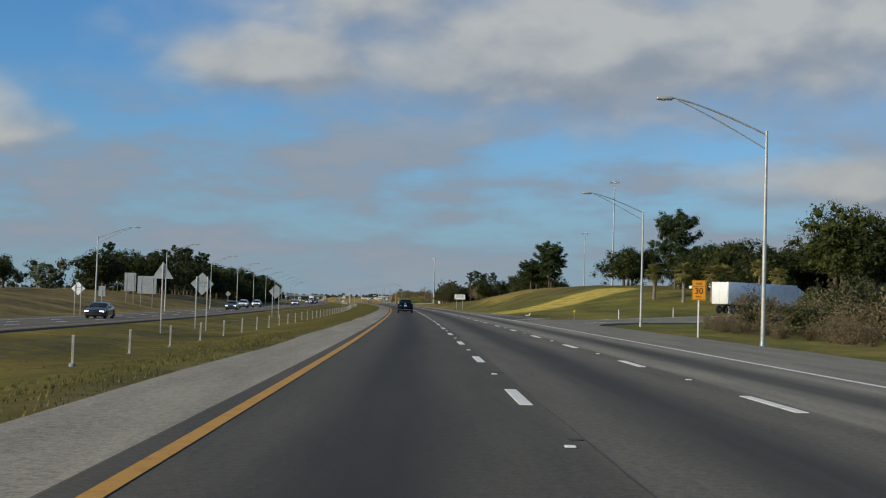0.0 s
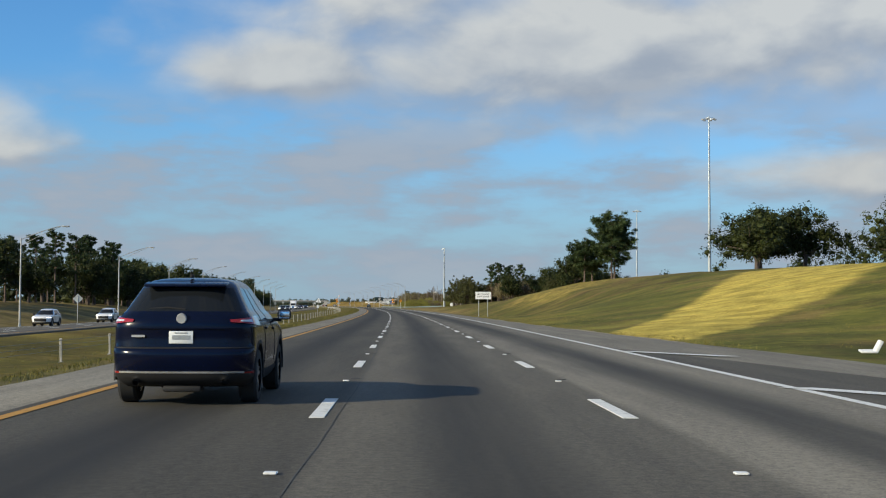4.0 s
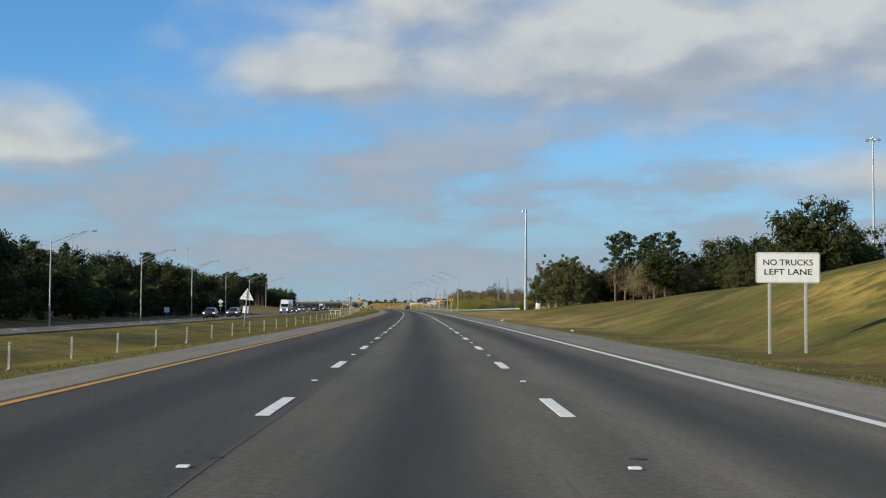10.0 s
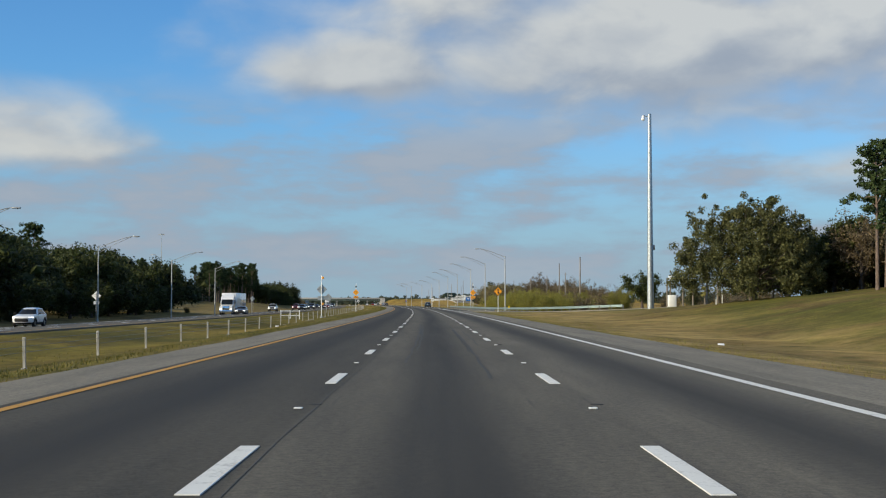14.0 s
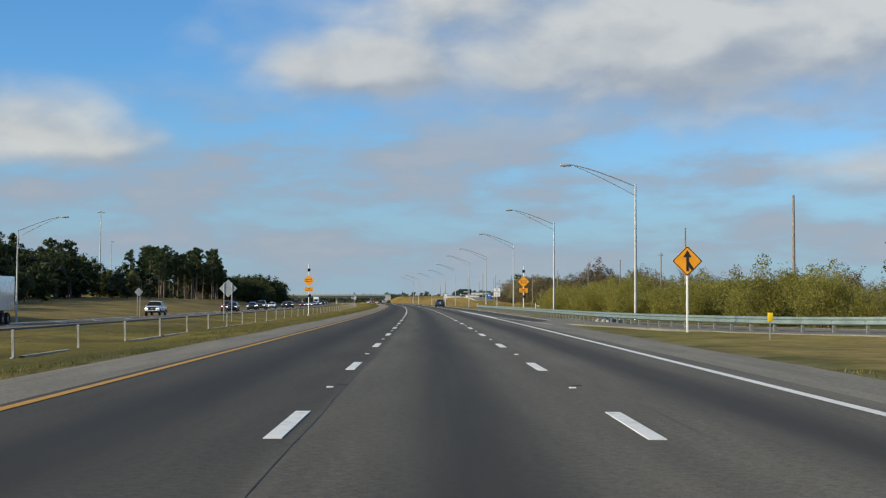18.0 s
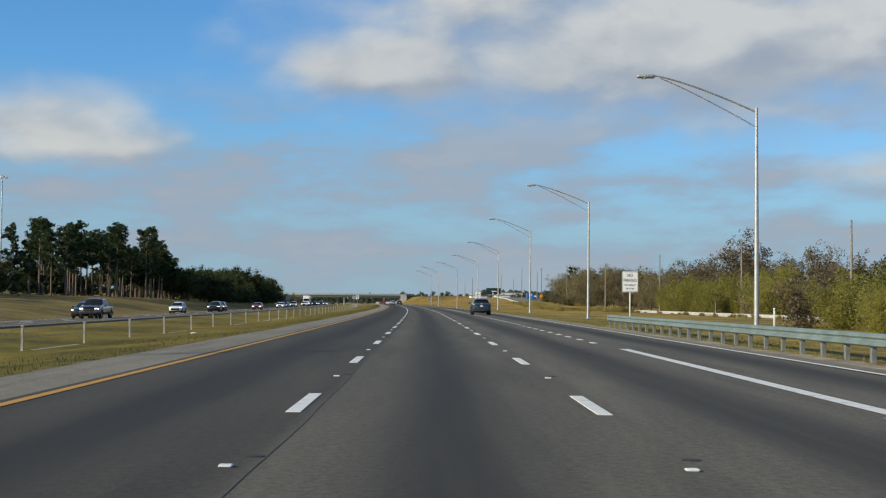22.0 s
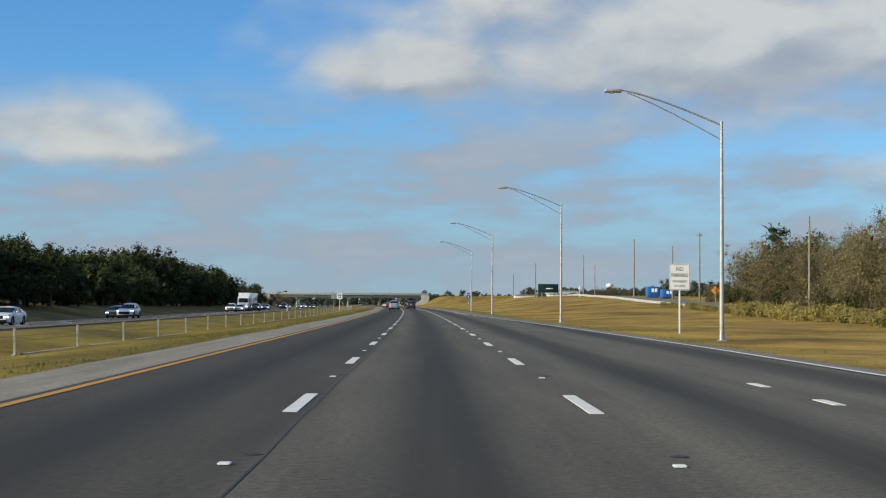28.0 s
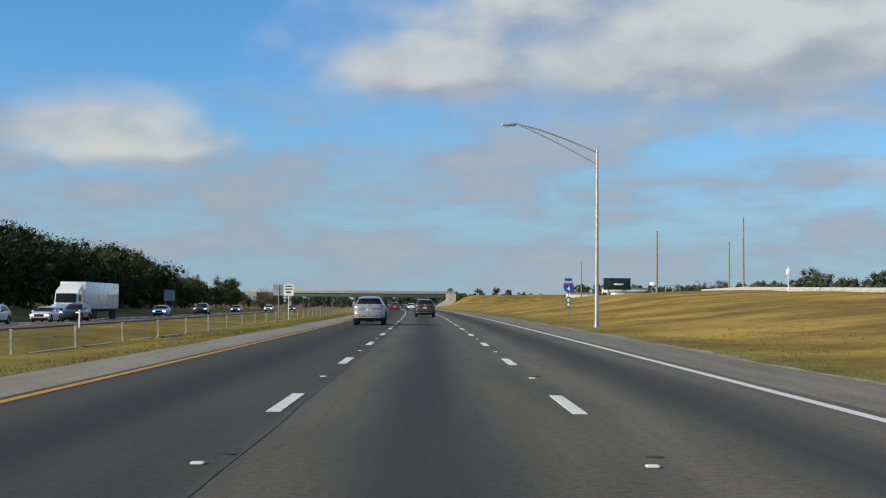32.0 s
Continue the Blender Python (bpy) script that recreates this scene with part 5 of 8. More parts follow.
M["joint"] = plain("bitumen", (0.034, 0.033, 0.030), 0.8, 0, 0.5, 2.0)
M["faint_joint"] = plain("dusty_bitumen", (0.074, 0.070, 0.060), 0.9, 0, 0.3, 1.2)
M["old_joint"] = plain("worn_bitumen", (0.056, 0.054, 0.048), 0.85, 0, 0.4, 1.2)
lane_marks()


# ---- bridge ahead ----
def overpass():
    S = 1720.0
    z0 = -1.0
    t = thing("overpass", "concrete road bridge on girders and piers across the motorway", "bridge", stand(S, 0, 0.0))
    L0, L1 = -58.0, 27.0
    mid, w = (L0 + L1) / 2, L1 - L0
    part("deck", box((w + 6, 15, 0.35), (mid, 0, 5.55), 0.03), M["concrete"], t)
    for y in (-7.4, 7.4):
        part("parapet", box((w + 8, 0.28, 0.95), (mid, y, 6.2), 0.04), M["concrete"], t)
    for y in (-6.9, -3.4, 0, 3.4, 6.9):
        part("girder", merge(box((w, 0.5, 1.6), (mid, y, 4.57), 0.03), box((w, 0.75, 0.15), (mid, y, 3.85))), M["bridge_girder"], t)
    for x in (-43, -14.5, 14.5):
        part("pier_cap", box((1.3, 13.5, 0.9), (x, 0, 3.3), 0.06), M["concrete"], t)
        for y in (-5, -1.7, 1.7, 5):
            part("column", tube([(x, y, z0 - 1.2), (x, y, 3.0)], 0.5, 12), M["concrete"], t)
    for s, x in ((-1, L0), (1, L1)):
        part("abutment", box((1.6, 15, 6.4), (x + s * 0.4, 0, 2.4), 0.05), M["concrete"], t)
        wing = slab([(0, 5.9), (s * 4, 5.4), (s * 4, 2.6), (s * 1.0, -1.0), (0, -1.0)], 0.5)
        part("wing_wall", moved(wing, (x, -8.2, 0)), M["concrete"], t)
        slope = slab([(-s * 7, -1.4), (0.4 * s, 3.6), (0.4 * s, -1.4)], 14.8)
        part("slope_paving", moved(slope, (x, -7.4, 0)), M["concrete"], t)


overpass()


# ---- vehicles ----
def plan(e):
    """Width of a car's body near its ends, e metres in from the bumper."""
    return 1 - 0.20 * max(0, 1 - e / 0.5) ** 2.2


def car_band(v, z0, z1, inner, reach, out=0.012, tip=1.0, side=1, end=-1):
    """A strip that follows the rounded end of the body from the middle round the corner; side 0 spans the whole width."""
    W, Ln = v["width"] / 2, v["length"] / 2
    pts = [(W * x, 0.0) for x in np.linspace(inner, 0.79, 4)] + [(W * plan(e), e) for e in np.linspace(0.01, reach, 7)]
    if side == 0:
        pts = [(-x, e) for x, e in pts[::-1]] + pts
    b = bmesh.new()
    rows = []
    n = len(pts)
    for k, (x, e) in enumerate(pts):
        f = abs(2 * k / (n - 1) - 1) if side else 0.0
        h = (z1 - z0) / 2 * (1 - (1 - tip) * f ** 2)
        zm = (z0 + z1) / 2
        nx = 1.0 if e > 0.12 else 0.6 if e > 0 else 0.0
        s = (1 if x > 0 else -1)
        ox, oy = s * nx * out, -(1 - 0.75 * nx) * out
        row = []
        for d, z in ((-0.03, zm - h), (1, zm - h * 0.92), (1.25, zm), (1, zm + h * 0.92), (-0.03, zm + h)):
            q = b.verts.new(((x + ox * d) * (side or 1), end * (Ln - e - oy * d), z))
            row.append(q)
        rows.append(row)
    for a, c in zip(rows, rows[1:]):
        for k in range(4):
            b.faces.new((a[k], a[k + 1], c[k + 1], c[k]))
    for r in (rows[0], rows[-1]):
        b.faces.new(r)
    bmesh.ops.recalc_face_normals(b, faces=b.faces)
    return b


def car_shell(v):
    """Body, glass and cladding meshes of a car from its side outline. y runs forward, rear axle line behind 0."""
    Ln, W, ys = v["length"], v["width"] / 2, []
    tr, wr = v["tyre"], v["axles"]
    y = -Ln / 2
    stations = sorted(set([round(a, 3) for a in np.concatenate([np.linspace(-Ln / 2, Ln / 2, 46), [-Ln / 2 + 0.03, -Ln / 2 + 0.08, Ln / 2 - 0.04, Ln / 2 - 0.1], *[[p[0] for p in v["top"]]]])]))
    ty, tz = zip(*v["top"])
    by, bz = zip(*v["belt"])
    grid = []
    for y in stations:
        top, belt = float(np.interp(y, ty, tz)), float(np.interp(y, by, bz))
        belt = min(belt, top - 0.01)
        e = min(y + Ln / 2, Ln / 2 - y)
        w = W * plan(e)
        if y > 0:
            w *= 1 - 0.03 * max(0, y / (Ln / 2)) ** 2
        zb = v["sill"] + 0.10 * max(0, 1 - e / 0.5)
        arch = False
        for a in wr:
            d = abs(y - a)
            r = tr + 0.085
            if d < r:
                zb = max(zb, tr + math.sqrt(r * r - d * d) * 0.98)
                arch = True
        zb = min(zb, belt - 0.08)
        gh = top - belt
        wt = w * 0.955 - gh * v["lean"]
        m1, m2 = zb + (belt - zb) * 0.30, zb + (belt - zb) * 0.68
        sec = [(0, zb + 0.02), (w * 0.88, zb + 0.02), (w * 0.985, zb), (w * 1.0, max(zb + 0.02, m1)), (w * 0.985, max(zb + 0.03, m2)), (w * 0.995, belt - 0.06 if belt - 0.06 > zb + 0.04 else zb + 0.05),
               (w * 0.955, belt), (wt, belt + gh * 0.84), (wt * 0.93, belt + gh * 0.955), (wt * 0.55, top), (0, top + (0.012 if gh > 0.3 else 0.02))]
        grid.append((y, sec, gh))
    bms = {k: bmesh.new() for k in ("body", "glass", "clad")}
    verts = {k: {} for k in bms}

    def vert(k, i, j, s):
        key = (i, j, s if j not in (0, 10) else 1)
        d = verts[k]
        if key not in d:
            yy, sec, _ = grid[i]
            x, z = sec[j]
            d[key] = bms[k].verts.new((x * s, yy, z))
        return d[key]

    n = len(grid)
    g0, g1 = v["glass"]
    for i in range(n - 1):
        y = (grid[i][0] + grid[i + 1][0]) / 2
        gh = min(grid[i][2], grid[i + 1][2])
        ghm = max(grid[i][2], grid[i + 1][2])
        dz = (float(np.interp(grid[i + 1][0], ty, tz)) - float(np.interp(grid[i][0], ty, tz))) / (grid[i + 1][0] - grid[i][0])
        for j in range(10):
            k = "body"
            if j < 2 or (j == 2 and grid[i][1][3][1] < 0.75 and v["clad"]):
                k = "clad"
            if gh > 0.24 and j == 6 and g0 < y < g1 and all(abs(y - p) > 0.045 for p in v["pillars"]):
                k = "glass"
            if ghm > 0.08 and j in (7, 8, 9) and abs(dz) > 0.38 and (y > 0 or float(np.interp(y, ty, tz)) > v["rear"]):
                k = "glass"
            for s in (1, -1):
                q = [vert(k, i, j, s), vert(k, i + 1, j, s), vert(k, i + 1, j + 1, s), vert(k, i, j + 1, s)]
                if len(set(q)) < 3:
                    continue
                try:
                    bms[k].faces.new(q if s > 0 else q[::-1])
                except ValueError:
                    pass
    for i in (0, n - 1):
        ring = [vert("body", i, j, 1) for j in range(11)] + [vert("body", i, j, -1) for j in range(9, 0, -1)]
        try:
            bms["body"].faces.new(ring if i else ring[::-1])
        except ValueError:
            pass
    for b in bms.values():
        bmesh.ops.remove_doubles(b, verts=b.verts, dist=0.0008)
    return bms


def islands(bm):
    """Splits a mesh into its loose pieces."""
    left, out = set(bm.faces), []
    while left:
        todo, got = [left.pop()], []
        while todo:
            f = todo.pop()
            got.append(f)
            for e in f.edges:
                for q in e.link_faces:
                    if q in left:
                        left.remove(q)
                        todo.append(q)
        b = bmesh.new()
        vs = {}
        for f in got:
            b.faces.new([vs.setdefault(v, b.verts.new(v.co)) if v not in vs else vs[v] for v in f.verts])
        out.append(b)
    bm.free()
    return out


def wheel_meshes(r, w, rim_mat):
    key = (round(r, 3), rim_mat)
    if key in WHEELS:
        return WHEELS[key]
    prof = [(r * 0.62, -w / 2), (r * 0.93, -w / 2), (r, -w / 2 + 0.035), (r, w / 2 - 0.035), (r * 0.93, w / 2), (r * 0.62, w / 2)]
    b = bmesh.new()
    n = 24
    rings = [[b.verts.new((x, q * math.cos(2 * math.pi * k / n), q * math.sin(2 * math.pi * k / n))) for q, x in prof] for k in range(n)]
    for k in range(n):
        for j in range(len(prof) - 1):
            b.faces.new((rings[k][j], rings[k][j + 1], rings[(k + 1) % n][j + 1], rings[(k + 1) % n][j]))
    tyre = finish(b, "tyre", M["tyre"], 35)
    c = bmesh.new()
    bmesh.ops.create_cone(c, cap_ends=True, segments=20, radius1=r * 0.64, radius2=r * 0.64, depth=w * 0.5, matrix=Matrix.Rotation(math.pi / 2, 4, "Y"))
    rim = finish(c, "rim", M["trim"], 30)
    s = bmesh.new()
    for k in range(5):
        a = 2 * math.pi * k / 5
        for d in (-0.16, 0.16):
            sp = box((w * 0.12, r * 0.09, r * 0.6), (0, 0, r * 0.32))
            s = merge(s, moved(sp, (w * 0.36, 0, 0), Matrix.Rotation(a + d, 4, "X")))
            sp = box((w * 0.12, r * 0.09, r * 0.6), (0, 0, r * 0.32))
            s = merge(s, moved(sp, (-w * 0.36, 0, 0), Matrix.Rotation(a + d, 4, "X")))
    h = bmesh.new()
    bmesh.ops.create_cone(h, cap_ends=True, segments=16, radius1=r * 0.64, radius2=r * 0.60, depth=w * 0.10, matrix=Matrix.Translation((w * 0.28, 0, 0)) @ Matrix.Rotation(math.pi / 2, 4, "Y"))
    spokes = finish(s, "spokes", M[rim_mat], 30)
    h.free()
    WHEELS[key] = (tyre, rim, spokes)
    return WHEELS[key]


WHEELS, SHELLS = {}, {}
SUV = dict(length=4.58, width=1.84, tyre=0.36, axles=(-1.42, 1.31), sill=0.26, lean=0.44, clad=True, rear=1.17,
           top=((-2.29, 0.98), (-2.27, 1.06), (-2.21, 1.16), (-1.86, 1.56), (-1.70, 1.62), (-1.0, 1.67), (-0.2, 1.68), (0.35, 1.63), (0.62, 1.53), (1.22, 1.10), (1.9, 1.0), (2.15, 0.90), (2.29, 0.70)),
           belt=((-2.29, 0.95), (-2.2, 1.08), (-1.9, 1.12), (0.9, 1.03), (1.3, 1.05), (2.29, 0.66)), glass=(-1.62, 0.95), pillars=(-1.05, -0.08, 0.86))
BIG_SUV = dict(SUV, length=5.07, width=1.97, tyre=0.385, axles=(-1.52, 1.41), rear=1.24, top=((-2.53, 1.05), (-2.51, 1.13), (-2.45, 1.23), (-2.12, 1.63), (-1.95, 1.68), (-1.1, 1.72), (-0.3, 1.73), (0.35, 1.67), (0.66, 1.56), (1.32, 1.12), (2.1, 1.03), (2.4, 0.92), (2.53, 0.72)),
               belt=((-2.53, 1.0), (-2.44, 1.14), (-2.1, 1.18), (1.0, 1.06), (1.4, 1.07), (2.53, 0.68)), glass=(-1.85, 1.05), pillars=(-1.2, -0.12, 0.95))
SEDAN = dict(SUV, rear=1.03, length=4.75, width=1.83, tyre=0.33, axles=(-1.4, 1.38), sill=0.22, clad=False, lean=0.36,
             top=((-2.37, 0.86), (-2.3, 0.98), (-1.75, 1.04), (-1.0, 1.36), (-0.3, 1.45), (0.25, 1.42), (0.45, 1.36), (1.2, 0.98), (1.9, 0.86), (2.25, 0.74), (2.37, 0.6)),
             belt=((-2.37, 0.85), (-1.7, 0.96), (0.9, 0.92), (1.25, 0.94), (2.37, 0.55)), glass=(-1.1, 0.85), pillars=(-0.25, -1.02))
PICKUP = dict(SUV, rear=1.19, length=5.8, width=2.0, tyre=0.40, axles=(-1.75, 1.9), sill=0.42, clad=True, lean=0.28,
              top=((-2.9, 1.18), (-0.82, 1.18), (-0.78, 1.2), (-0.6, 1.84), (-0.3, 1.92), (0.6, 1.92), (0.85, 1.84), (1.45, 1.32), (2.3, 1.24), (2.75, 1.14), (2.9, 0.9)),
              belt=((-2.9, 1.17), (-0.8, 1.17), (0.9, 1.16), (1.5, 1.24), (2.9, 0.86)), glass=(-0.6, 1.2), pillars=(0.2,))


def car(name, spec, paint, m, label, rim="alloy", facing=1, lights=True, details=True, category="car"):
    """facing 1 drives along the road, -1 is an oncoming one with its lamps lit."""
    if spec in (SUV, BIG_SUV):
        return suv(name, spec, paint, m, label, rim, facing, details)
    if facing < 0:
        m = m @ Matrix.Rotation(math.pi, 4, "Z")
    v = spec
    key = (v["length"], v["width"], tuple(v["top"]))
    if key not in SHELLS:
        SHELLS[key] = car_shell(v)
        panes = islands(SHELLS[key].pop("glass"))
        SHELLS[key] = {k: finish(b, k, [], 50) for k, b in SHELLS[key].items()}
        SHELLS[key]["panes"] = [finish(b, "window", [M["glass"]], 50) for b in panes]
    t = thing(name, label, category, m)
    t["group"] = "traffic on the motorway"
    for k, nm, mat in (("body", "body", PAINTS[paint]), ("clad", "sill_cladding", M["trim"])):
        me = SHELLS[key][k].copy()
        me.materials.append(mat)
        o = new(nm, me)
        o.parent = t
    for me in SHELLS[key]["panes"]:
        o = new("window", me)
        o.parent = t
    Ln, W = v["length"] / 2, v["width"] / 2
    r = v["tyre"]
    tm, rm, sm = wheel_meshes(r, 0.235, rim)
    for a in v["axles"]:
        for s in (1, -1):
            wh = new("wheel")
            wh.parent = t
            wh.location = (s * (W - 0.13), a, r)
            for me, nm in ((tm, "tyre"), (rm, "rim"), (sm, "spokes")):
                o = new(nm, me)
                o.parent = wh
    zb = float(np.interp(-Ln, *zip(*v["belt"])))
    part("underbody", box((W * 1.5, Ln * 1.8, 0.2), (0, 0, v["sill"] + 0.08)), M["trim"], t)
    zt = zb - 0.06
    lz = v["rear"] - 0.10
    for s in (1, -1):
        tl = part("tail_light", car_band(v, lz - 0.06, lz + 0.055, 0.42, 0.36, 0.014, 0.35, s), M["tail"], t)
        part("reverse_lens", box((0.08, 0.02, 0.022), (s * W * 0.62, -Ln - 0.018, lz), 0.008), M["clear"], tl)
        hd = box((0.40, 0.26, 0.13), (s * W * 0.70, Ln - 0.17, zb - 0.20 if spec is not PICKUP else zb - 0.22), 0.05, Matrix.Rotation(s * radians(-22), 4, "Z"), 3)
        part("headlight", hd, M["head"] if facing < 0 else M["clear"], t)
        zm = float(np.interp(0.75, *zip(*v["belt"]))) + 0.10
        mir = part("door_mirror", merge(box((0.20, 0.12, 0.145), (s * (W + 0.115), 0.78, zm), 0.055, seg=4), box((0.14, 0.05, 0.05), (s * (W + 0.0), 0.80, zm - 0.07), 0.01)), PAINTS[paint] if paint != "navy" else M["trim"], t)
    part("rear_bumper", car_band(v, v["sill"] + 0.0, v["sill"] + 0.17, 0.0, 0.42, 0.02, side=0), M["trim"], t)
    part("front_bumper", box((W * 1.6, 0.16, 0.2), (0, Ln - 0.05, v["sill"] + 0.14), 0.05, seg=3), M["trim"], t)
    part("grille", box((W * 1.0, 0.06, 0.2), (0, Ln - 0.02, v["sill"] + 0.38), 0.03), M["trim"], t)
    pl = part("number_plate", box((0.31, 0.012, 0.16), (0, -Ln - 0.012, zb - 0.14), 0.006), M["plate"], t)
    if details:
        part("bar", merge(box((0.23, 0.004, 0.055), (0, -Ln - 0.02, zb - 0.14)), box((0.16, 0.004, 0.014), (0, -Ln - 0.02, zb - 0.083))), M["sign_back"], pl)
        fold = slab([(-W * 0.56, zb - 0.03), (-W * 0.42, zb - 0.25), (W * 0.42, zb - 0.25), (W * 0.56, zb - 0.03)], 0.012)
        part("tailgate_panel", moved(fold, (0, -Ln + 0.003, 0)), PAINTS[paint], t)
        part("tailgate_seam", tube([(-W * 0.8, -Ln - 0.006, v["sill"] + 0.36), (W * 0.8, -Ln - 0.006, v["sill"] + 0.36)], 0.007, 5), M["trim"], t)
        part("emblem", tube([(0, -Ln - 0.004, zb + 0.035), (0, -Ln - 0.025, zb + 0.035)], [0.062, 0.055], 14), M["chrome"], t)
        part("bumper_trim", car_band(v, v["sill"] + 0.12, v["sill"] + 0.14, 0.0, 0.05, 0.03, side=0), M["chrome"] if paint == "slate" else M["alu"], t)
        for s in (1, -1):
            part("exhaust", tube([(s * W * 0.62, -Ln - 0.05, v["sill"] + 0.06), (s * W * 0.62, -Ln + 0.2, v["sill"] + 0.06)], 0.042, 12, False), M["chrome"], t)
            part("reflector", car_band(v, v["sill"] + 0.16, v["sill"] + 0.235, 0.66, 0.16, 0.022, 0.4, s), M["tail"], t)
            for a in v["axles"]:
                q = [(s * (W - 0.012), a + (r + 0.10) * math.cos(k), r + (r + 0.10) * math.sin(k) * 0.98) for k in np.linspace(-0.15, math.pi + 0.15, 15)]
                part("wheel_arch", tube(q, 0.032, 6), M["trim"], t)
            part("roof_rail", tube([(s * W * 0.55, -1.55, float(np.interp(-1.55, *zip(*v["top"]))) - 0.04), (s * W * 0.56, -1.0, float(np.interp(-1.0, *zip(*v["top"]))) + 0.015), (s * W * 0.56, 0.15, float(np.interp(0.15, *zip(*v["top"]))) + 0.01)], 0.018, 6), M["trim"], t)
            for y in (-0.45, 0.5):
                part("door_handle", box((0.03, 0.2, 0.035), (s * (W - 0.005), y - 0.2, float(np.interp(y, *zip(*v["belt"]))) - 0.12), 0.01), PAINTS[paint], t)
        zt2 = float(np.interp(-1.4, *zip(*v["top"])))
        part("antenna", merge(box((0.05, 0.16, 0.06), (0, -1.35, zt2 + 0.06), 0.02), tube([(0, -1.42, zt2 + 0.06), (0, -1.52, zt2 + 0.13)], 0.008, 5)), PAINTS[paint], t)
        part("wiper", tube([(0.02, -Ln + 0.13, v["rear"] + 0.06), (-0.22, -Ln + 0.13, v["rear"] + 0.075), (-0.42, -Ln + 0.12, v["rear"] + 0.055)], 0.012, 5), M["trim"], t)
        part("spoiler", box((W * 1.0, 0.22, 0.03), (0, -Ln + 0.47, float(np.interp(-Ln + 0.5, *zip(*v["top"]))) + 0.004), 0.012, Matrix.Rotation(radians(16), 4, "X")), PAINTS[paint], t)
        if paint == "slate":
            part("tailgate_trim", tube([(-W * 0.62, -Ln - 0.015, lz + 0.03), (0, -Ln - 0.01, lz + 0.055), (W * 0.62, -Ln - 0.015, lz + 0.03)], 0.012, 6), M["chrome"], t)
            for s in (1, -1):
                part("sill_trim", box((0.02, 2.2, 0.05), (s * (W - 0.0), -0.05, v["sill"] + 0.14), 0.008), M["chrome"], t)
    return t


# A modern estate-bodied car as horizontal slices: height, rear end, front end, half width.
SLICES = np.array(((0.24, -2.02, 2.00, 0.780), (0.30, -2.16, 2.12, 0.840), (0.36, -2.225, 2.20, 0.880), (0.48, -2.27, 2.26, 0.905), (0.62, -2.29, 2.29, 0.915),
                   (0.70, -2.285, 2.28, 0.918), (0.735, -2.262, 2.27, 0.918), (0.76, -2.225, 2.26, 0.918), (0.88, -2.215, 2.20, 0.917), (0.95, -2.222, 2.08, 0.914),
                   (1.00, -2.226, 1.80, 0.910), (1.05, -2.225, 1.42, 0.903), (1.10, -2.21, 1.12, 0.882), (1.15, -2.18, 1.02, 0.858), (1.19, -2.15, 0.96, 0.830), (1.22, -2.12, 0.91, 0.802),
                   (1.53, -1.86, 0.42, 0.635), (1.57, -1.80, 0.32, 0.610), (1.60, -1.73, 0.22, 0.580), (1.63, -1.62, 0.08, 0.530), (1.655, -1.42, -0.10, 0.44), (1.672, -1.10, -0.32, 0.31), (1.68, -0.80, -0.5, 0.16)))
LEVELS = (0.24, 0.30, 0.36, 0.42, 0.48, 0.54, 0.60, 0.66, 0.70, 0.735, 0.76, 0.82, 0.88, 0.94, 1.0, 1.05, 1.10, 1.15, 1.19, 1.22, 1.30, 1.38, 1.46, 1.53, 1.57, 1.60, 1.63, 1.655, 1.672, 1.68)
ARCH, HUB = 0.425, 0.36


def skin(z, u):
    """A point of the body's right side at height z; u runs 0 to 1 round the tail, 1 to 2 along the flank, 2 to 3 round the nose."""
    yr, yf, w = (float(np.interp(z, SLICES[:, 0], SLICES[:, k])) for k in (1, 2, 3))
    span = yf - yr
    lr, lf = min(0.42, span * 0.3), min(0.62, span * 0.3)
    nr, nf = (3.0, 2.5)
    if u < 1:
        a = u * math.pi / 2
        return w * math.sin(a) ** (2 / nr), yr + lr * (1 - max(0.0, math.cos(a)) ** (2 / nr))
    if u > 2:
        a = (3 - u) * math.pi / 2
        return w * max(0.0, math.sin(a)) ** (2 / nf), yf - lf * (1 - max(0.0, math.cos(a)) ** (2 / nf))
    k = u - 1
    return w * (1 + 0.03 * k * (1 - k)), yr + lr + (span - lr - lf) * k


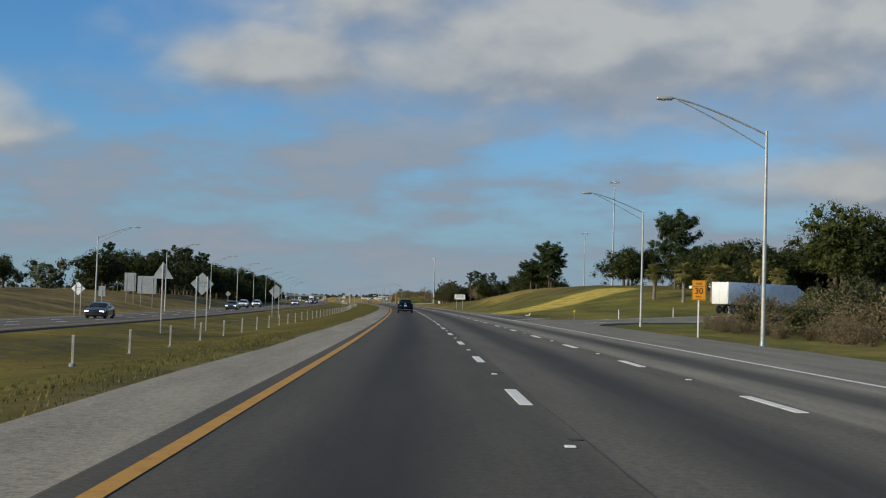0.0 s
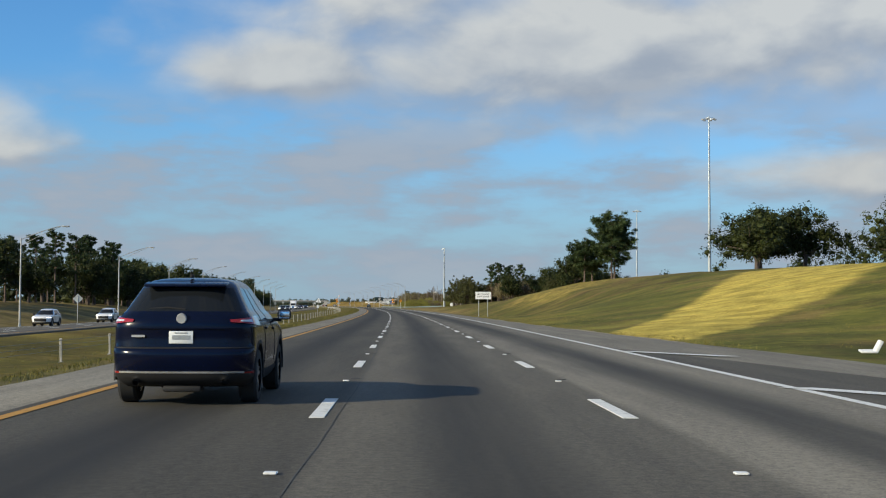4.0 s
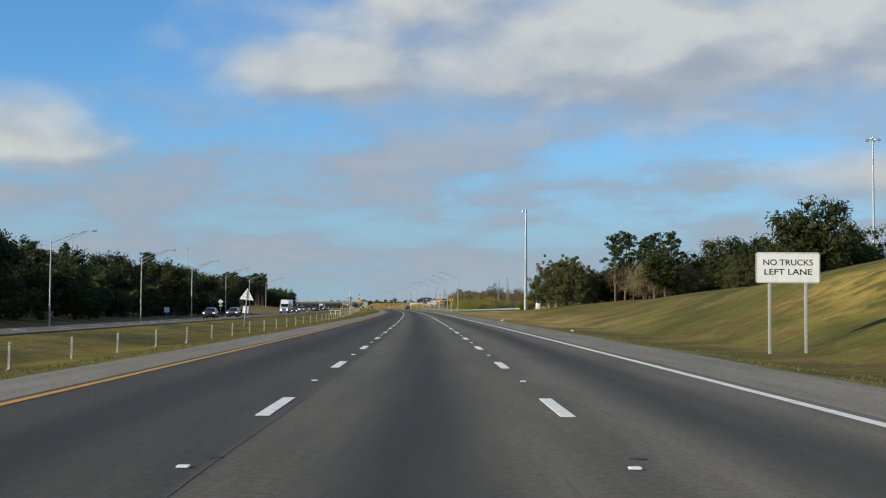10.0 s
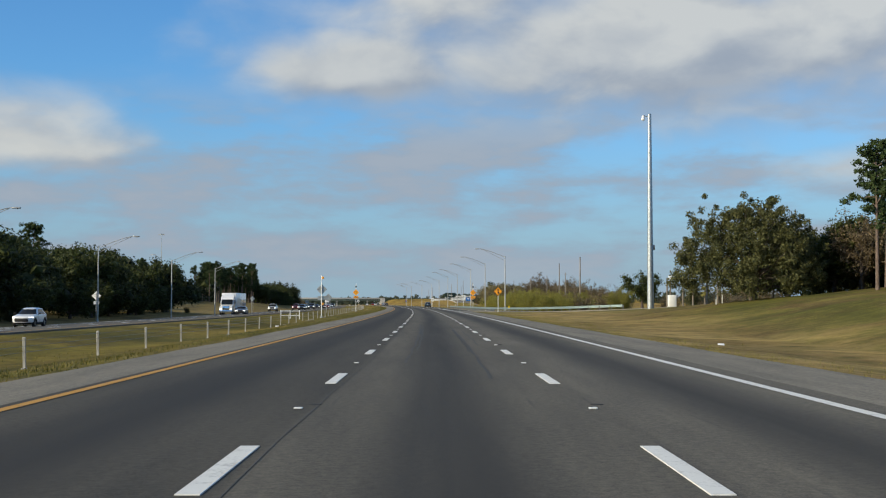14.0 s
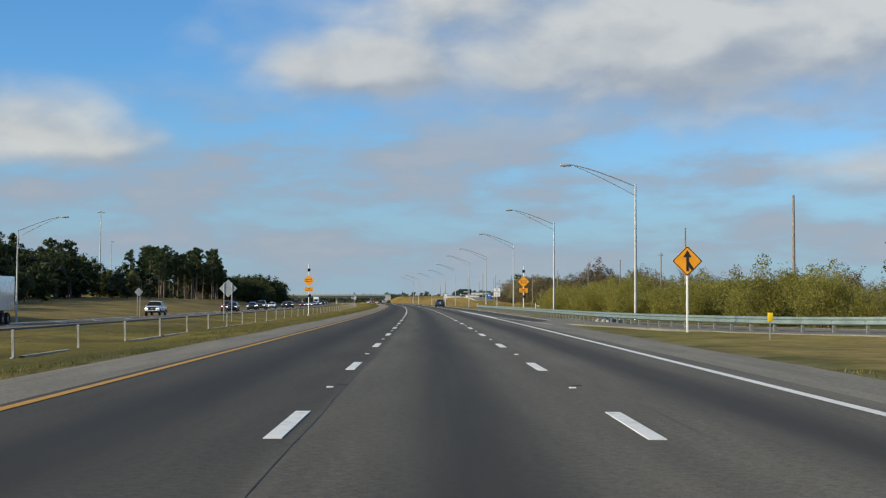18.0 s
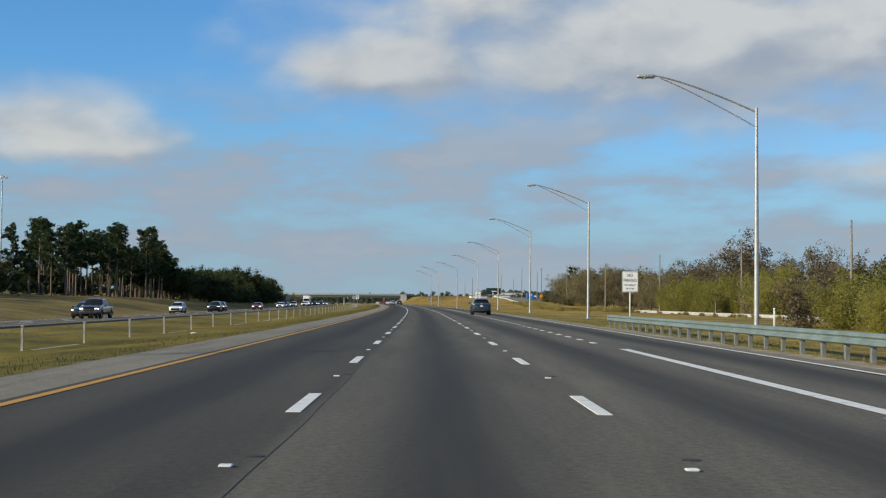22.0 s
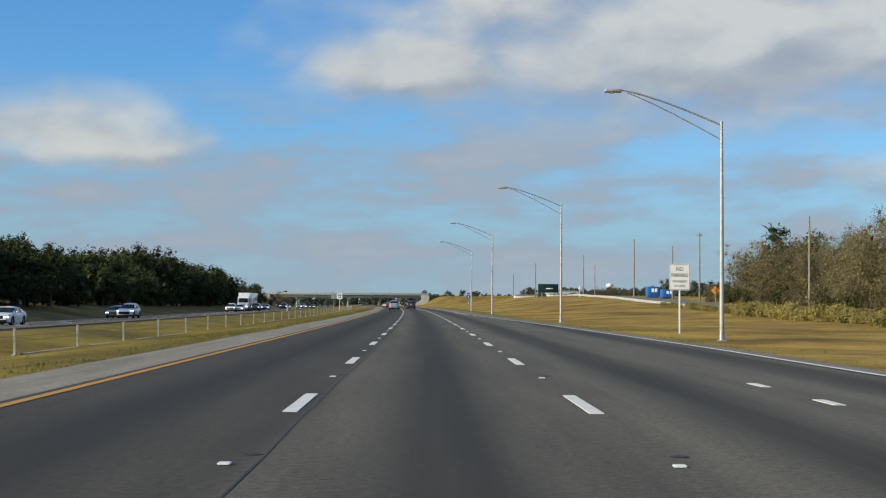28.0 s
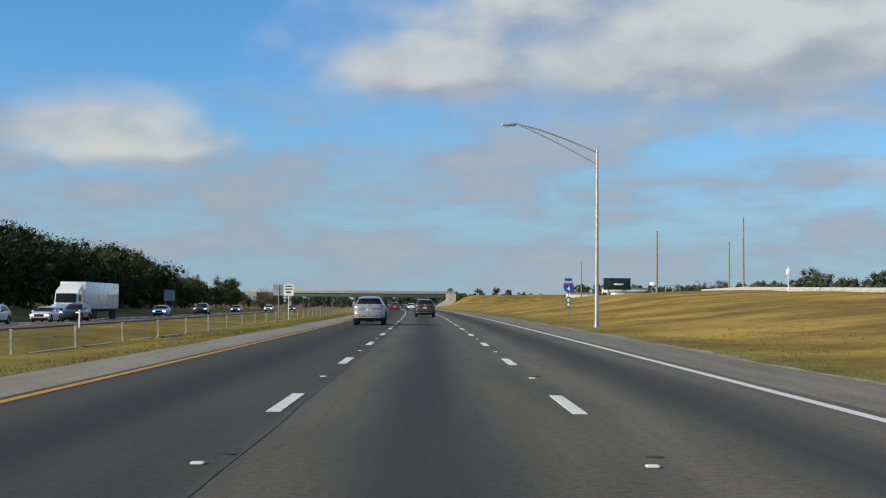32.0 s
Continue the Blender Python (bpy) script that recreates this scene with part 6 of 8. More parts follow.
def patch(z0, z1, u0, u1, out=0.012, tip0=1.0, tip1=1.0, side=1, rise=0.0, nz=4, nu=12):
    """A thin shell that hugs the body: a lamp, a bumper or a trim strip. side 0 spans both halves."""
    b = bmesh.new()
    us = np.concatenate([[u0], np.linspace(u0, u1, nu + 1), [u1]])
    sg0 = -1 if side < 0 else 1
    cols = [(u, sg0, k in (0, nu + 2)) for k, u in enumerate(us)]
    if side == 0:
        cols = [(u, -1, k == 0) for k, u in enumerate(us[:1:-1])] + [(u, 1, k == nu + 1) for k, u in enumerate(us[1:])]
    rows = []
    for u, sg, end in cols:
        f = (u - u0) / (u1 - u0)
        h = (z1 - z0) / 2 * (tip0 + (tip1 - tip0) * f)
        zm = (z0 + z1) / 2 + rise * f
        row = []
        steps = [-1.0] + list(np.linspace(-1, 1, nz + 1)) + [1.0]
        for j, e in enumerate(steps):
            z = zm + h * e
            x, y = skin(z, u)
            xa, ya = skin(z, max(0.0, u - 0.02))
            xb, yb = skin(z, min(3.0, u + 0.02))
            n = Vector((yb - ya, xa - xb, 0.0))
            n = n.normalized() if n.length > 1e-6 else Vector((0, -1, 0))
            if u <= 0.0:
                n = Vector((0, -1, 0))
            d = -0.02 if end or j in (0, len(steps) - 1) else out
            row.append(b.verts.new((sg * (x + n.x * d), y + n.y * d, z)))
        rows.append(row)
    for p, q in zip(rows, rows[1:]):
        for j in range(len(p) - 1):
            b.faces.new((p[j], p[j + 1], q[j + 1], q[j]))
    bmesh.ops.remove_doubles(b, verts=b.verts, dist=0.0004)
    return b


def seam(pts, r=0.006, side=1):
    """A thin dark gap along points of the skin."""
    q = []
    for z, u in pts:
        x, y = skin(z, u)
        q.append((side * (x + 0.002), y - (0.004 if u < 0.5 else 0.0), z))
    return tube(q, r, 5)


def suv_shell():
    us = np.concatenate([np.linspace(0, 1, 15), np.linspace(1, 2, 45)[1:], np.linspace(2, 3, 15)[1:]])
    bms = {k: bmesh.new() for k in ("body", "glass", "clad")}
    verts = {k: {} for k in bms}
    axles = SUV["axles"]

    def at(i, j, sg):
        z = LEVELS[i]
        x, y = skin(z, us[j])
        if z < 0.9 and x > 0.7:
            for a in axles:
                d = math.hypot(y - a, z - HUB)
                if abs(d - ARCH) < 0.042 and d > 0:
                    y, z = a + (y - a) * ARCH / d, HUB + (z - HUB) * ARCH / d
        return Vector((sg * x, y, z))

    def vert(k, i, j, sg):
        if j in (0, len(us) - 1):
            sg = 1
        if (i, j, sg) not in verts[k]:
            verts[k][i, j, sg] = bms[k].verts.new(at(i, j, sg))
        return verts[k][i, j, sg]

    for i in range(len(LEVELS) - 1):
        zm = (LEVELS[i] + LEVELS[i + 1]) / 2
        for j in range(len(us) - 1):
            u = (us[j] + us[j + 1]) / 2
            c = (at(i, j, 1) + at(i + 1, j, 1) + at(i, j + 1, 1) + at(i + 1, j + 1, 1)) / 4
            if c.x > 0.55 and any(math.hypot(c.y - a, c.z - HUB) < ARCH for a in axles):
                continue
            k = "body"
            if zm < 0.44 and 0.8 < u < 2.3:
                k = "clad"
            if 1.22 < zm < 1.53 and u < 0.70:
                k = "glass"
            if 1.10 < zm < 1.53 and 1.05 < u < 1.96:
                k = "clad" if min(abs(u - 1.32), abs(u - 1.64)) < 0.02 else "glass"
            if 1.10 < zm < 1.53 and u > 2.22:
                k = "glass"
            for sg in (1, -1):
                q = [vert(k, i, j, sg), vert(k, i, j + 1, sg), vert(k, i + 1, j + 1, sg), vert(k, i + 1, j, sg)]
                if len(set(q)) > 2:
                    bms[k].faces.new(q if sg > 0 else q[::-1])
    top = len(LEVELS) - 1
    ring = [vert("body", top, j, 1) for j in range(len(us))] + [vert("body", top, j, -1) for j in range(len(us) - 2, 0, -1)]
    bms["body"].faces.new(ring)
    return bms


def suv_meshes():
    """All parts of the car: name, mesh, material key (None for the paint), and whether only a near car has it."""
    bms = suv_shell()
    out = [("body", finish(bms["body"], "body", [], 38), None, False), ("sill_cladding", finish(bms["clad"], "sill_cladding", M["trim"], 38), "trim", False)]
    for b in islands(bms["glass"]):
        out.append(("window", finish(b, "window", M["glass"], 50), "glass", False))

    def add(name, bm, mat, near=True, smooth=45):
        out.append((name, finish(bm, name, [] if mat is None else M[mat], smooth), mat, near))

    add("underbody", merge(box((1.35, 4.0, 0.22), (0, 0, 0.38), 0.03), box((1.1, 3.4, 0.5), (0, 0, 0.62))), "trim", False)
    for sg in (1, -1):
        for a in SUV["axles"]:
            q = np.linspace(-0.10, math.pi + 0.10, 18)
            b = bmesh.new()
            rows = []
            for t in q:
                rows.append([b.verts.new((sg * x, a + r * math.cos(t), HUB + r * math.sin(t))) for x, r in ((0.60, ARCH + 0.005), (0.905, ARCH), (0.926, ARCH + 0.012), (0.926, ARCH + 0.055), (0.900, ARCH + 0.07))])
            for p, w in zip(rows, rows[1:]):
                for j in range(4):
                    b.faces.new((p[j], p[j + 1], w[j + 1], w[j]))
            add("wheel_arch", b, "trim", False)
        zm = 1.16
        add("door_mirror", merge(box((0.21, 0.13, 0.15), (sg * 1.045, 0.66, zm), 0.055, seg=4), box((0.16, 0.05, 0.05), (sg * 0.92, 0.68, zm - 0.075), 0.012)), "trim", False)
        add("mirror_glass", box((0.165, 0.012, 0.115), (sg * 1.05, 0.592, zm), 0.02, seg=3), "chrome")
        add("headlight", patch(0.79, 0.90, 2.16, 2.62, 0.012, 1.0, 0.45, sg), "clear", False)
        add("door_handle", box((0.03, 0.2, 0.035), (sg * 0.922, -0.62, 0.985), 0.012), None)
        add("door_handle", box((0.03, 0.2, 0.035), (sg * 0.925, 0.28, 0.965), 0.012), None)
        for u in (1.30, 1.66, 1.96):
            add("door_seam", seam([(z, u) for z in (0.50, 0.62, 0.76, 0.9, 1.0, 1.08)], 0.005, sg), "trim")
        add("tailgate_seam", seam([(z, 0.80) for z in (0.76, 0.88, 1.0, 1.1, 1.19)], 0.006, sg), "trim")
        add("exhaust", tube([(sg * 0.57, -2.235, 0.315), (sg * 0.57, -2.0, 0.315)], 0.045, 14, False), "chrome")
        add("reflector", patch(0.39, 0.455, 0.62, 0.97, 0.014, 0.5, 1.0, sg), "tail")
        add("window_trim", tube([(sg * (skin(1.10, u)[0] + 0.004), skin(1.10, u)[1], 1.095) for u in np.linspace(1.05, 1.96, 12)], 0.009, 5), "trim")
    add("rear_bumper", patch(0.25, 0.42, 0.0, 0.99, 0.018, side=0), "trim", False)
    add("bumper_trim", patch(0.425, 0.448, 0.0, 0.62, 0.024, side=0), "alu")
    add("tow_cover", box((0.5, 0.25, 0.08), (0, -2.02, 0.22), 0.03), "trim")
    add("front_bumper", patch(0.25, 0.40, 2.05, 3.0, 0.016, side=0), "trim", False)
    add("grille", patch(0.46, 0.76, 2.60, 3.0, 0.010, side=0), "trim", False)
    add("spoiler", moved(box((1.08, 0.26, 0.034), (0, 0, 0), 0.016), (0, -1.85, 1.572), Matrix.Rotation(radians(9), 4, "X")), None, False)
    add("plate_recess", merge(*[patch(0.785, 0.985, 0.0, 0.40, 0.004, 1.0, 0.55, sg) for sg in (1, -1)]), None)
    add("plate_lip", patch(0.995, 1.02, 0.0, 0.34, 0.020, side=0), None)
    add("tailgate_seam", merge(*[seam([(0.748, u) for u in np.linspace(0.0, 0.82, 12)], 0.012, sg) for sg in (1, -1)]), "trim")
    add("emblem", tube([(0, -2.205, 1.125), (0, -2.232, 1.122)], [0.070, 0.060], 18), "alu")
    add("model_badge", box((0.17, 0.008, 0.028), (-0.55, -2.216, 0.90)), "alu")
    add("antenna", merge(box((0.045, 0.15, 0.05), (0, -1.42, 1.69), 0.018), tube([(0, -1.46, 1.70), (0, -1.52, 1.76)], [0.014, 0.006], 6)), "trim")
    add("wiper", tube([(0.03, -2.10, 1.245), (-0.2, -2.085, 1.268), (-0.44, -2.06, 1.25)], 0.011, 5), "trim")
    return out


SUV_PARTS, SUV_BODY, LAMPS = [], {}, {}


def suv(name, spec, paint, m, label, rim="alloy", facing=1, details=True):
    """facing 1 drives along the road, -1 is an oncoming one with its lamps lit."""
    if not SUV_PARTS:
        SUV_PARTS.extend(suv_meshes())
        for sg in (1, -1):
            LAMPS["tail", sg] = finish(patch(1.035, 1.165, 0.40, 1.14, 0.018, 0.25, 1.0, sg), "tail_light", M["tail"], 50)
            LAMPS["thin", sg] = finish(patch(1.06, 1.15, 0.34, 1.16, 0.018, 0.30, 1.0, sg), "tail_light", M["tail"], 50)
            LAMPS["lens", sg] = finish(patch(1.085, 1.118, 0.56, 0.82, 0.026, 0.6, 1.0, sg), "reverse_lens", M["clear"], 50)
            LAMPS["head", sg] = finish(patch(0.79, 0.90, 2.16, 2.62, 0.012, 1.0, 0.45, sg), "headlight", M["head"], 45)
    if facing < 0:
        m = m @ Matrix.Rotation(math.pi, 4, "Z")
    k = (spec["width"] / 1.84, spec["length"] / 4.58, 1.03 if spec is BIG_SUV else 1.0)
    t = thing(name, label, "car", m @ Matrix.Diagonal((*k, 1.0)))
    t["group"] = "traffic on the motorway"
    for nm, me, mat, near in SUV_PARTS:
        if near and not details:
            continue
        if nm == "headlight" and facing < 0:
            continue
        if mat is None:
            if (me.name, paint) not in SUV_BODY:
                SUV_BODY[me.name, paint] = me.copy()
                SUV_BODY[me.name, paint].materials.append(PAINTS[paint])
            me = SUV_BODY[me.name, paint]
        o = new(nm, me)
        o.parent = t
    for sg in (1, -1):
        tl = new("tail_light", LAMPS["thin" if spec is BIG_SUV else "tail", sg])
        tl.parent = t
        o = new("reverse_lens", LAMPS["lens", sg])
        o.parent = tl
        if facing < 0:
            o = new("headlight", LAMPS["head", sg])
            o.parent = t
        for a in SUV["axles"]:
            wh = new("wheel")
            wh.parent = t
            wh.location = (sg * 0.795, a, HUB)
            for me, nm in zip(wheel_meshes(0.36, 0.235, rim), ("tyre", "rim", "spokes")):
                o = new(nm, me)
                o.parent = wh
    pl = part("number_plate", box((0.31, 0.012, 0.16), (0, -2.234, 0.885), 0.006), M["plate"], t)
    if details:
        part("bar", merge(box((0.23, 0.004, 0.055), (0, -2.243, 0.885)), box((0.16, 0.004, 0.014), (0, -2.243, 0.942))), M["sign_back"], pl)
    if spec is BIG_SUV:
        part("tailgate_trim", patch(1.118, 1.138, 0.0, 0.62, 0.022, side=0), M["chrome"], t)
        part("bumper_strip", patch(0.425, 0.45, 0.0, 0.80, 0.028, side=0), M["chrome"], t)
        for sg in (1, -1):
            part("sill_trim", box((0.02, 1.75, 0.045), (sg * 0.90, -0.05, 0.40), 0.01), M["chrome"], t)
    return t


def on_road(S, L):
    return stand(S, L, (0.0 if L > -10 else float(far_road(S, L))) + float(dip(S)))


car("suv", SUV, "navy", on_road(154.95, -1.86), "dark blue compact suv with tinted glass in the inner lane")
car("suv", BIG_SUV, "slate", on_road(904.5, 7.7), "slate grey large suv with black wheels in the merging lane", "black_alloy")
car("suv", SUV, "silver", on_road(1211.8, -1.45), "silver compact suv in the inner lane")
car("suv", SUV, "umber", on_road(1255.0, 2.0), "dark brown compact suv in the middle lane")
car("car", SEDAN, "red", on_road(1371, -1.9), "red car far ahead in the inner lane", details=False)
car("car", SEDAN, "white", on_road(1420, 1.8), "white car far ahead in the middle lane", details=False)
car("car", SEDAN, "white", on_road(1465, -1.8), "white car far ahead in the inner lane", details=False)
car("suv", SUV, "black", on_road(1440, 5.4), "black suv far ahead in the outer lane", details=False)
car("car", SEDAN, "grey", on_road(1520, 1.8), "grey car far ahead under the bridge", details=False)
for S, L, spec, paint, what in ((117, -29.5, SEDAN, "black", "black car"), (209, -29.2, SEDAN, "grey", "dark grey car"), (262, -33.2, SUV, "white", "white suv"), (288, -33.0, SUV, "white", "white suv"), (375, -29.5, SUV, "white", "white suv"),
                                (540, -29.4, SUV, "black", "black suv"), (596, -33.0, SUV, "white", "white suv"), (566, -29.4, SUV, "grey", "dark grey suv"), (711, -30.0, SEDAN, "grey", "grey car"), (797, -33.0, PICKUP, "white", "white pickup"),
                                (862, -32.3, PICKUP, "red", "red pickup"), (899, -32.0, SUV, "black", "black suv"), (846, -29.4, SUV, "black", "black suv"), (893, -29.4, PICKUP, "grey", "grey pickup"), (956, -33.0, SUV, "white", "white suv"),
                                (998, -32.8, SUV, "black", "black suv"), (1028, -29.5, SEDAN, "red", "red car"), (968, -29.4, SUV, "black", "black suv"), (1089, -30.2, SEDAN, "white", "white car"), (1131, -30.0, SUV, "white", "white suv"),
                                (1139, -33.0, SEDAN, "grey", "dark grey car"), (1240, -33.0, SUV, "white", "white suv"), (1256, -33.2, SEDAN, "white", "white car"), (1252.5, -29.6, SUV, "black", "black suv"), (1311, -33.0, SEDAN, "white", "white car"),
                                (1323, -29.5, SUV, "black", "black suv"), (1390, -33, SEDAN, "silver", "silver car"), (1420, -29.5, SEDAN, "white", "white car"), (1455, -33, SUV, "white", "white suv"), (1490, -29.5, SEDAN, "grey", "grey car")):
    car("suv" if spec is SUV else "pickup_truck" if spec is PICKUP else "car", spec, paint, on_road(S, L), "oncoming " + what + " with its headlights lit", facing=-1, details=False)


def lorry(S, L, label, trailer=14.6, m=None, facing=-1):
    m = m or on_road(S, L)
    if facing < 0:
        m = m @ Matrix.Rotation(math.pi, 4, "Z")
    t = thing("semi_truck" if trailer > 8 else "box_truck", label, "truck", m, group="trucks on the motorway")
    w = PAINTS["white"]
    part("trailer_box", box((2.55, trailer, 2.75), (0, -trailer / 2, 2.55), 0.05), w, t)
    part("trailer_frame", box((1.1, trailer * 0.95, 0.25), (0, -trailer / 2, 1.02), 0.02), M["trim"], t)
    for s in (1, -1):
        part("rear_door", box((1.16, 0.04, 2.5), (s * 0.59, -trailer - 0.02, 2.5), 0.01), w, t)
    hood = slab([(2.75, 0.55), (2.75, 1.5), (1.3, 1.75), (0.95, 2.75), (0.6, 3.1), (-0.9, 3.65), (-0.9, 0.6)], 2.3)
    cab = moved(hood, (0, 0, 0), Matrix.Rotation(math.pi / 2, 4, "Z"))
    bmesh.ops.translate(cab, verts=cab.verts, vec=(1.15, 1.3, 0))
    bmesh.ops.bevel(cab, geom=cab.edges[:], offset=0.06, segments=2, affect="EDGES")
    part("cab", cab, w, t)
    part("windscreen", box((2.0, 0.05, 0.95), (0, 2.53, 2.28), 0.02, Matrix.Rotation(radians(18), 4, "X")), M["glass"], t)
    for s in (1, -1):
        part("side_window", box((0.04, 0.8, 0.7), (s * 1.16, 1.7, 2.3), 0.02), M["glass"], t)
        part("headlight", box((0.35, 0.1, 0.22), (s * 0.9, 4.05, 1.0), 0.04), M["head"], t)
        part("mirror", box((0.12, 0.1, 0.6), (s * 1.42, 2.35, 2.3), 0.03), M["trim"], t)
    part("grille", box((1.2, 0.08, 0.75), (0, 4.05, 1.15), 0.04), M["chrome"], t)
    part("front_bumper", box((2.35, 0.3, 0.4), (0, 4.0, 0.62), 0.06), M["chrome"], t)
    tm, rm, sm = wheel_meshes(0.5, 0.3, "alloy")
    for y in ((3.1, 0.3, -0.9, -trailer + 1.2, -trailer + 2.5) if trailer > 8 else (3.0, -trailer + 1.6)):
        for s in (1, -1):
            wh = new("wheel")
            wh.parent = t
            wh.location = (s * 1.05, y, 0.5)
            for me, nm in ((tm, "tyre"), (rm, "rim"), (sm, "spokes")):
                o = new(nm, me)
                o.parent = wh


lorry(718, -33.2, "oncoming white semi truck with a plain white trailer")
lorry(1266, -33.4, "oncoming white semi truck with a plain white trailer")
lorry(0, 0, "white semi truck driving away round the exit ramp", 14.6, stand(168.0, 48.8, dz=0.2, turn=-52), 1)
for S, L, spec, paint, what in ((250, 57, SUV, "white", "white suv"), (257, 61, SEDAN, "silver", "silver car"), (264, 66, SUV, "white", "white suv"), (272, 71.5, PICKUP, "white", "white pickup truck"), (282, 79, SUV, "white", "white suv")):
    car("suv" if spec is SUV else "pickup_truck" if spec is PICKUP else "car", spec, paint, stand(S, L, turn=84), what + " parked under the trees on the grass rise", details=False)


# ---- buildings and odd things ----
def buildings():
    for S, L, w, d, h, label in ((1600, 86.2, 13, 9, 4.6, "low white commercial building behind the embankment"), (1612, 70.5, 11, 8, 4.2, "pale flat-roofed commercial building far off"), (1700, 105, 18, 12, 5.0, "pale flat-roofed commercial building far off")):
        t = thing("commercial_building", label, "building", stand(S, L, float(terrain(S, L)) - 0.2))
        part("wall", box((w, d, h), (0, 0, h / 2), 0.05), M["wall_white"], t)
        part("roof", box((w + 0.8, d + 0.8, 0.35), (0, 0, h + 0.17), 0.04), M["roof_grey"], t)
        for k in range(7):
            x = -w / 2 + w * (k + 0.5) / 7
            win = part("window", box((w / 11, 0.1, 1.3), (x, -d / 2 - 0.03, 1.9)), M["glass"], t, smooth=None)
            part("sill", box((w / 10, 0.2, 0.08), (x, -d / 2 - 0.08, 1.2)), M["concrete"], win)
    for S, L, label in ((1243, 49.7, "blue portable site cabin with white panels"), (1231, 50.1, "small blue portable site cabin with white panels")):
        t = thing("site_cabin", label, "cabin", stand(S, L))
        h = 2.0 if S > 1240 else 1.5
        part("body", box((2.2, 2.4, h), (0, 0, h / 2 + 0.1), 0.05), M["cabin_blue"], t)
        part("roof", box((2.3, 2.5, 0.08), (0, 0, h + 0.12), 0.02), M["cabin_blue"], t)
        part("door", box((0.7, 0.05, h * 0.8), (-0.6, -1.21, h * 0.5), 0.01), M["cabin_blue"], t)
        for x in (-0.1, 0.55):
            part("panel", box((0.5, 0.04, h * 0.36), (x, -1.22, h * 0.72), 0.01), M["sign_white"], t)
        part("skid", box((2.1, 2.3, 0.2), (0, 0, 0.05)), M["trim"], t)
    t = thing("billboard", "dark green billboard with a plain pale emblem on steel legs", "billboard", stand(1560, 73.4, turn=4))
    part("board", box((9.2, 0.4, 3.9), (0, 0, 6.6), 0.04), M["board_green"], t)
    for x in (-2.8, 2.8):
        part("leg", tube([(x, 0.3, -0.3), (x, 0.3, 5.2)], 0.2, 8), M["steel"], t)
    part("emblem", box((3.2, 0.05, 0.5), (0.5, -0.24, 6.5), 0.02), M["sign_white"], t)
    part("walkway", box((9.0, 0.8, 0.1), (0, -0.5, 4.5)), M["steel"], t)
    # water tower far ahead
    t = thing("water_tower", "far pale water tower with a round tank on a slim stem", "water tower", stand(2617, 335, 0.0))
    b = bmesh.new()
    bmesh.ops.create_uvsphere(b, u_segments=20, v_segments=12, radius=5.0, matrix=Matrix.Translation((0, 0, 25)) @ Matrix.Diagonal((1, 1, 0.7, 1)))
    part("tank", b, M["wall_white"], t, smooth=180)
    part("stem", tube([(0, 0, -1), (0, 0, 4), (0, 0, 22)], [2.6, 1.4, 1.3], 14), M["wall_white"], t)
    t = thing("litter", "crumpled white plastic scrap lying beside the shoulder", "litter", stand(174.4, 14.9))
    part("scrap", merge(box((0.5, 0.3, 0.06), (0, 0, 0.06), 0.02, Matrix.Rotation(0.2, 4, "X")), box((0.12, 0.25, 0.4), (0.3, 0, 0.2), 0.02, Matrix.Rotation(0.5, 4, "Y"))), M["litter"], t)
    for S, L in ((545, 15.5), (470, 17), (512, 13.0), (840, -11.0), (600, -12)):
        t = thing("litter", "small white scrap of paper on the grass", "litter", stand(S, L))
        part("scrap", box((0.3, 0.2, 0.05), (0, 0, 0.04), 0.015, Matrix.Rotation(0.4, 4, "X")), M["litter"], t)
    rng = random.Random(4)
    t = thing("rubble", "heap of pale broken concrete beside the guard rail", "rubble", stand(711.5, 13.6))
    for k in range(16):
        r = rng.uniform(0.12, 0.34)
        b = bmesh.new()
        bmesh.ops.create_icosphere(b, subdivisions=1, radius=r, matrix=Matrix.Translation((rng.uniform(-0.8, 0.8), rng.uniform(-1.6, 1.6), r * 0.5 + rng.uniform(0, 0.15))) @ Matrix.Rotation(rng.uniform(0, 6), 4, (rng.random(), 1, rng.random())) @ Matrix.Diagonal((1.3, 0.8, 0.6, 1)))
        part("chunk", b, M["concrete"], t, smooth=None)
    # the gate-like frame on the skyline
    t = thing("pipe_frame", "grey pipe frame standing on the bank", "frame", stand(1420, 60))
    for x in (-1.6, 0, 1.6):
        part("upright", tube([(x, 0, -0.2), (x, 0, 3.0)], 0.09, 6), M["steel"], t)
    for z in (2.2, 2.9):
        part("crossbar", tube([(-1.8, 0, z), (1.8, 0, z)], 0.07, 6), M["steel"], t)
    s = back_sign(1172, 44.6, 3.4, "diamond", 0.9, "amber diamond curve sign beside the frontage road", mat="sign_amber")
    r = thing("roadside_sensor", "small white sensor on a pole on the bank", "sensor", stand(1262, 38))
    part("pole", tube([(0, 0, -0.2), (0, 0, 2.6)], 0.05, 6), M["sign_white"], r)
    part("sensor_head", box((0.35, 0.3, 0.6), (0, 0, 2.0), 0.05), M["sign_white"], r)


buildings()


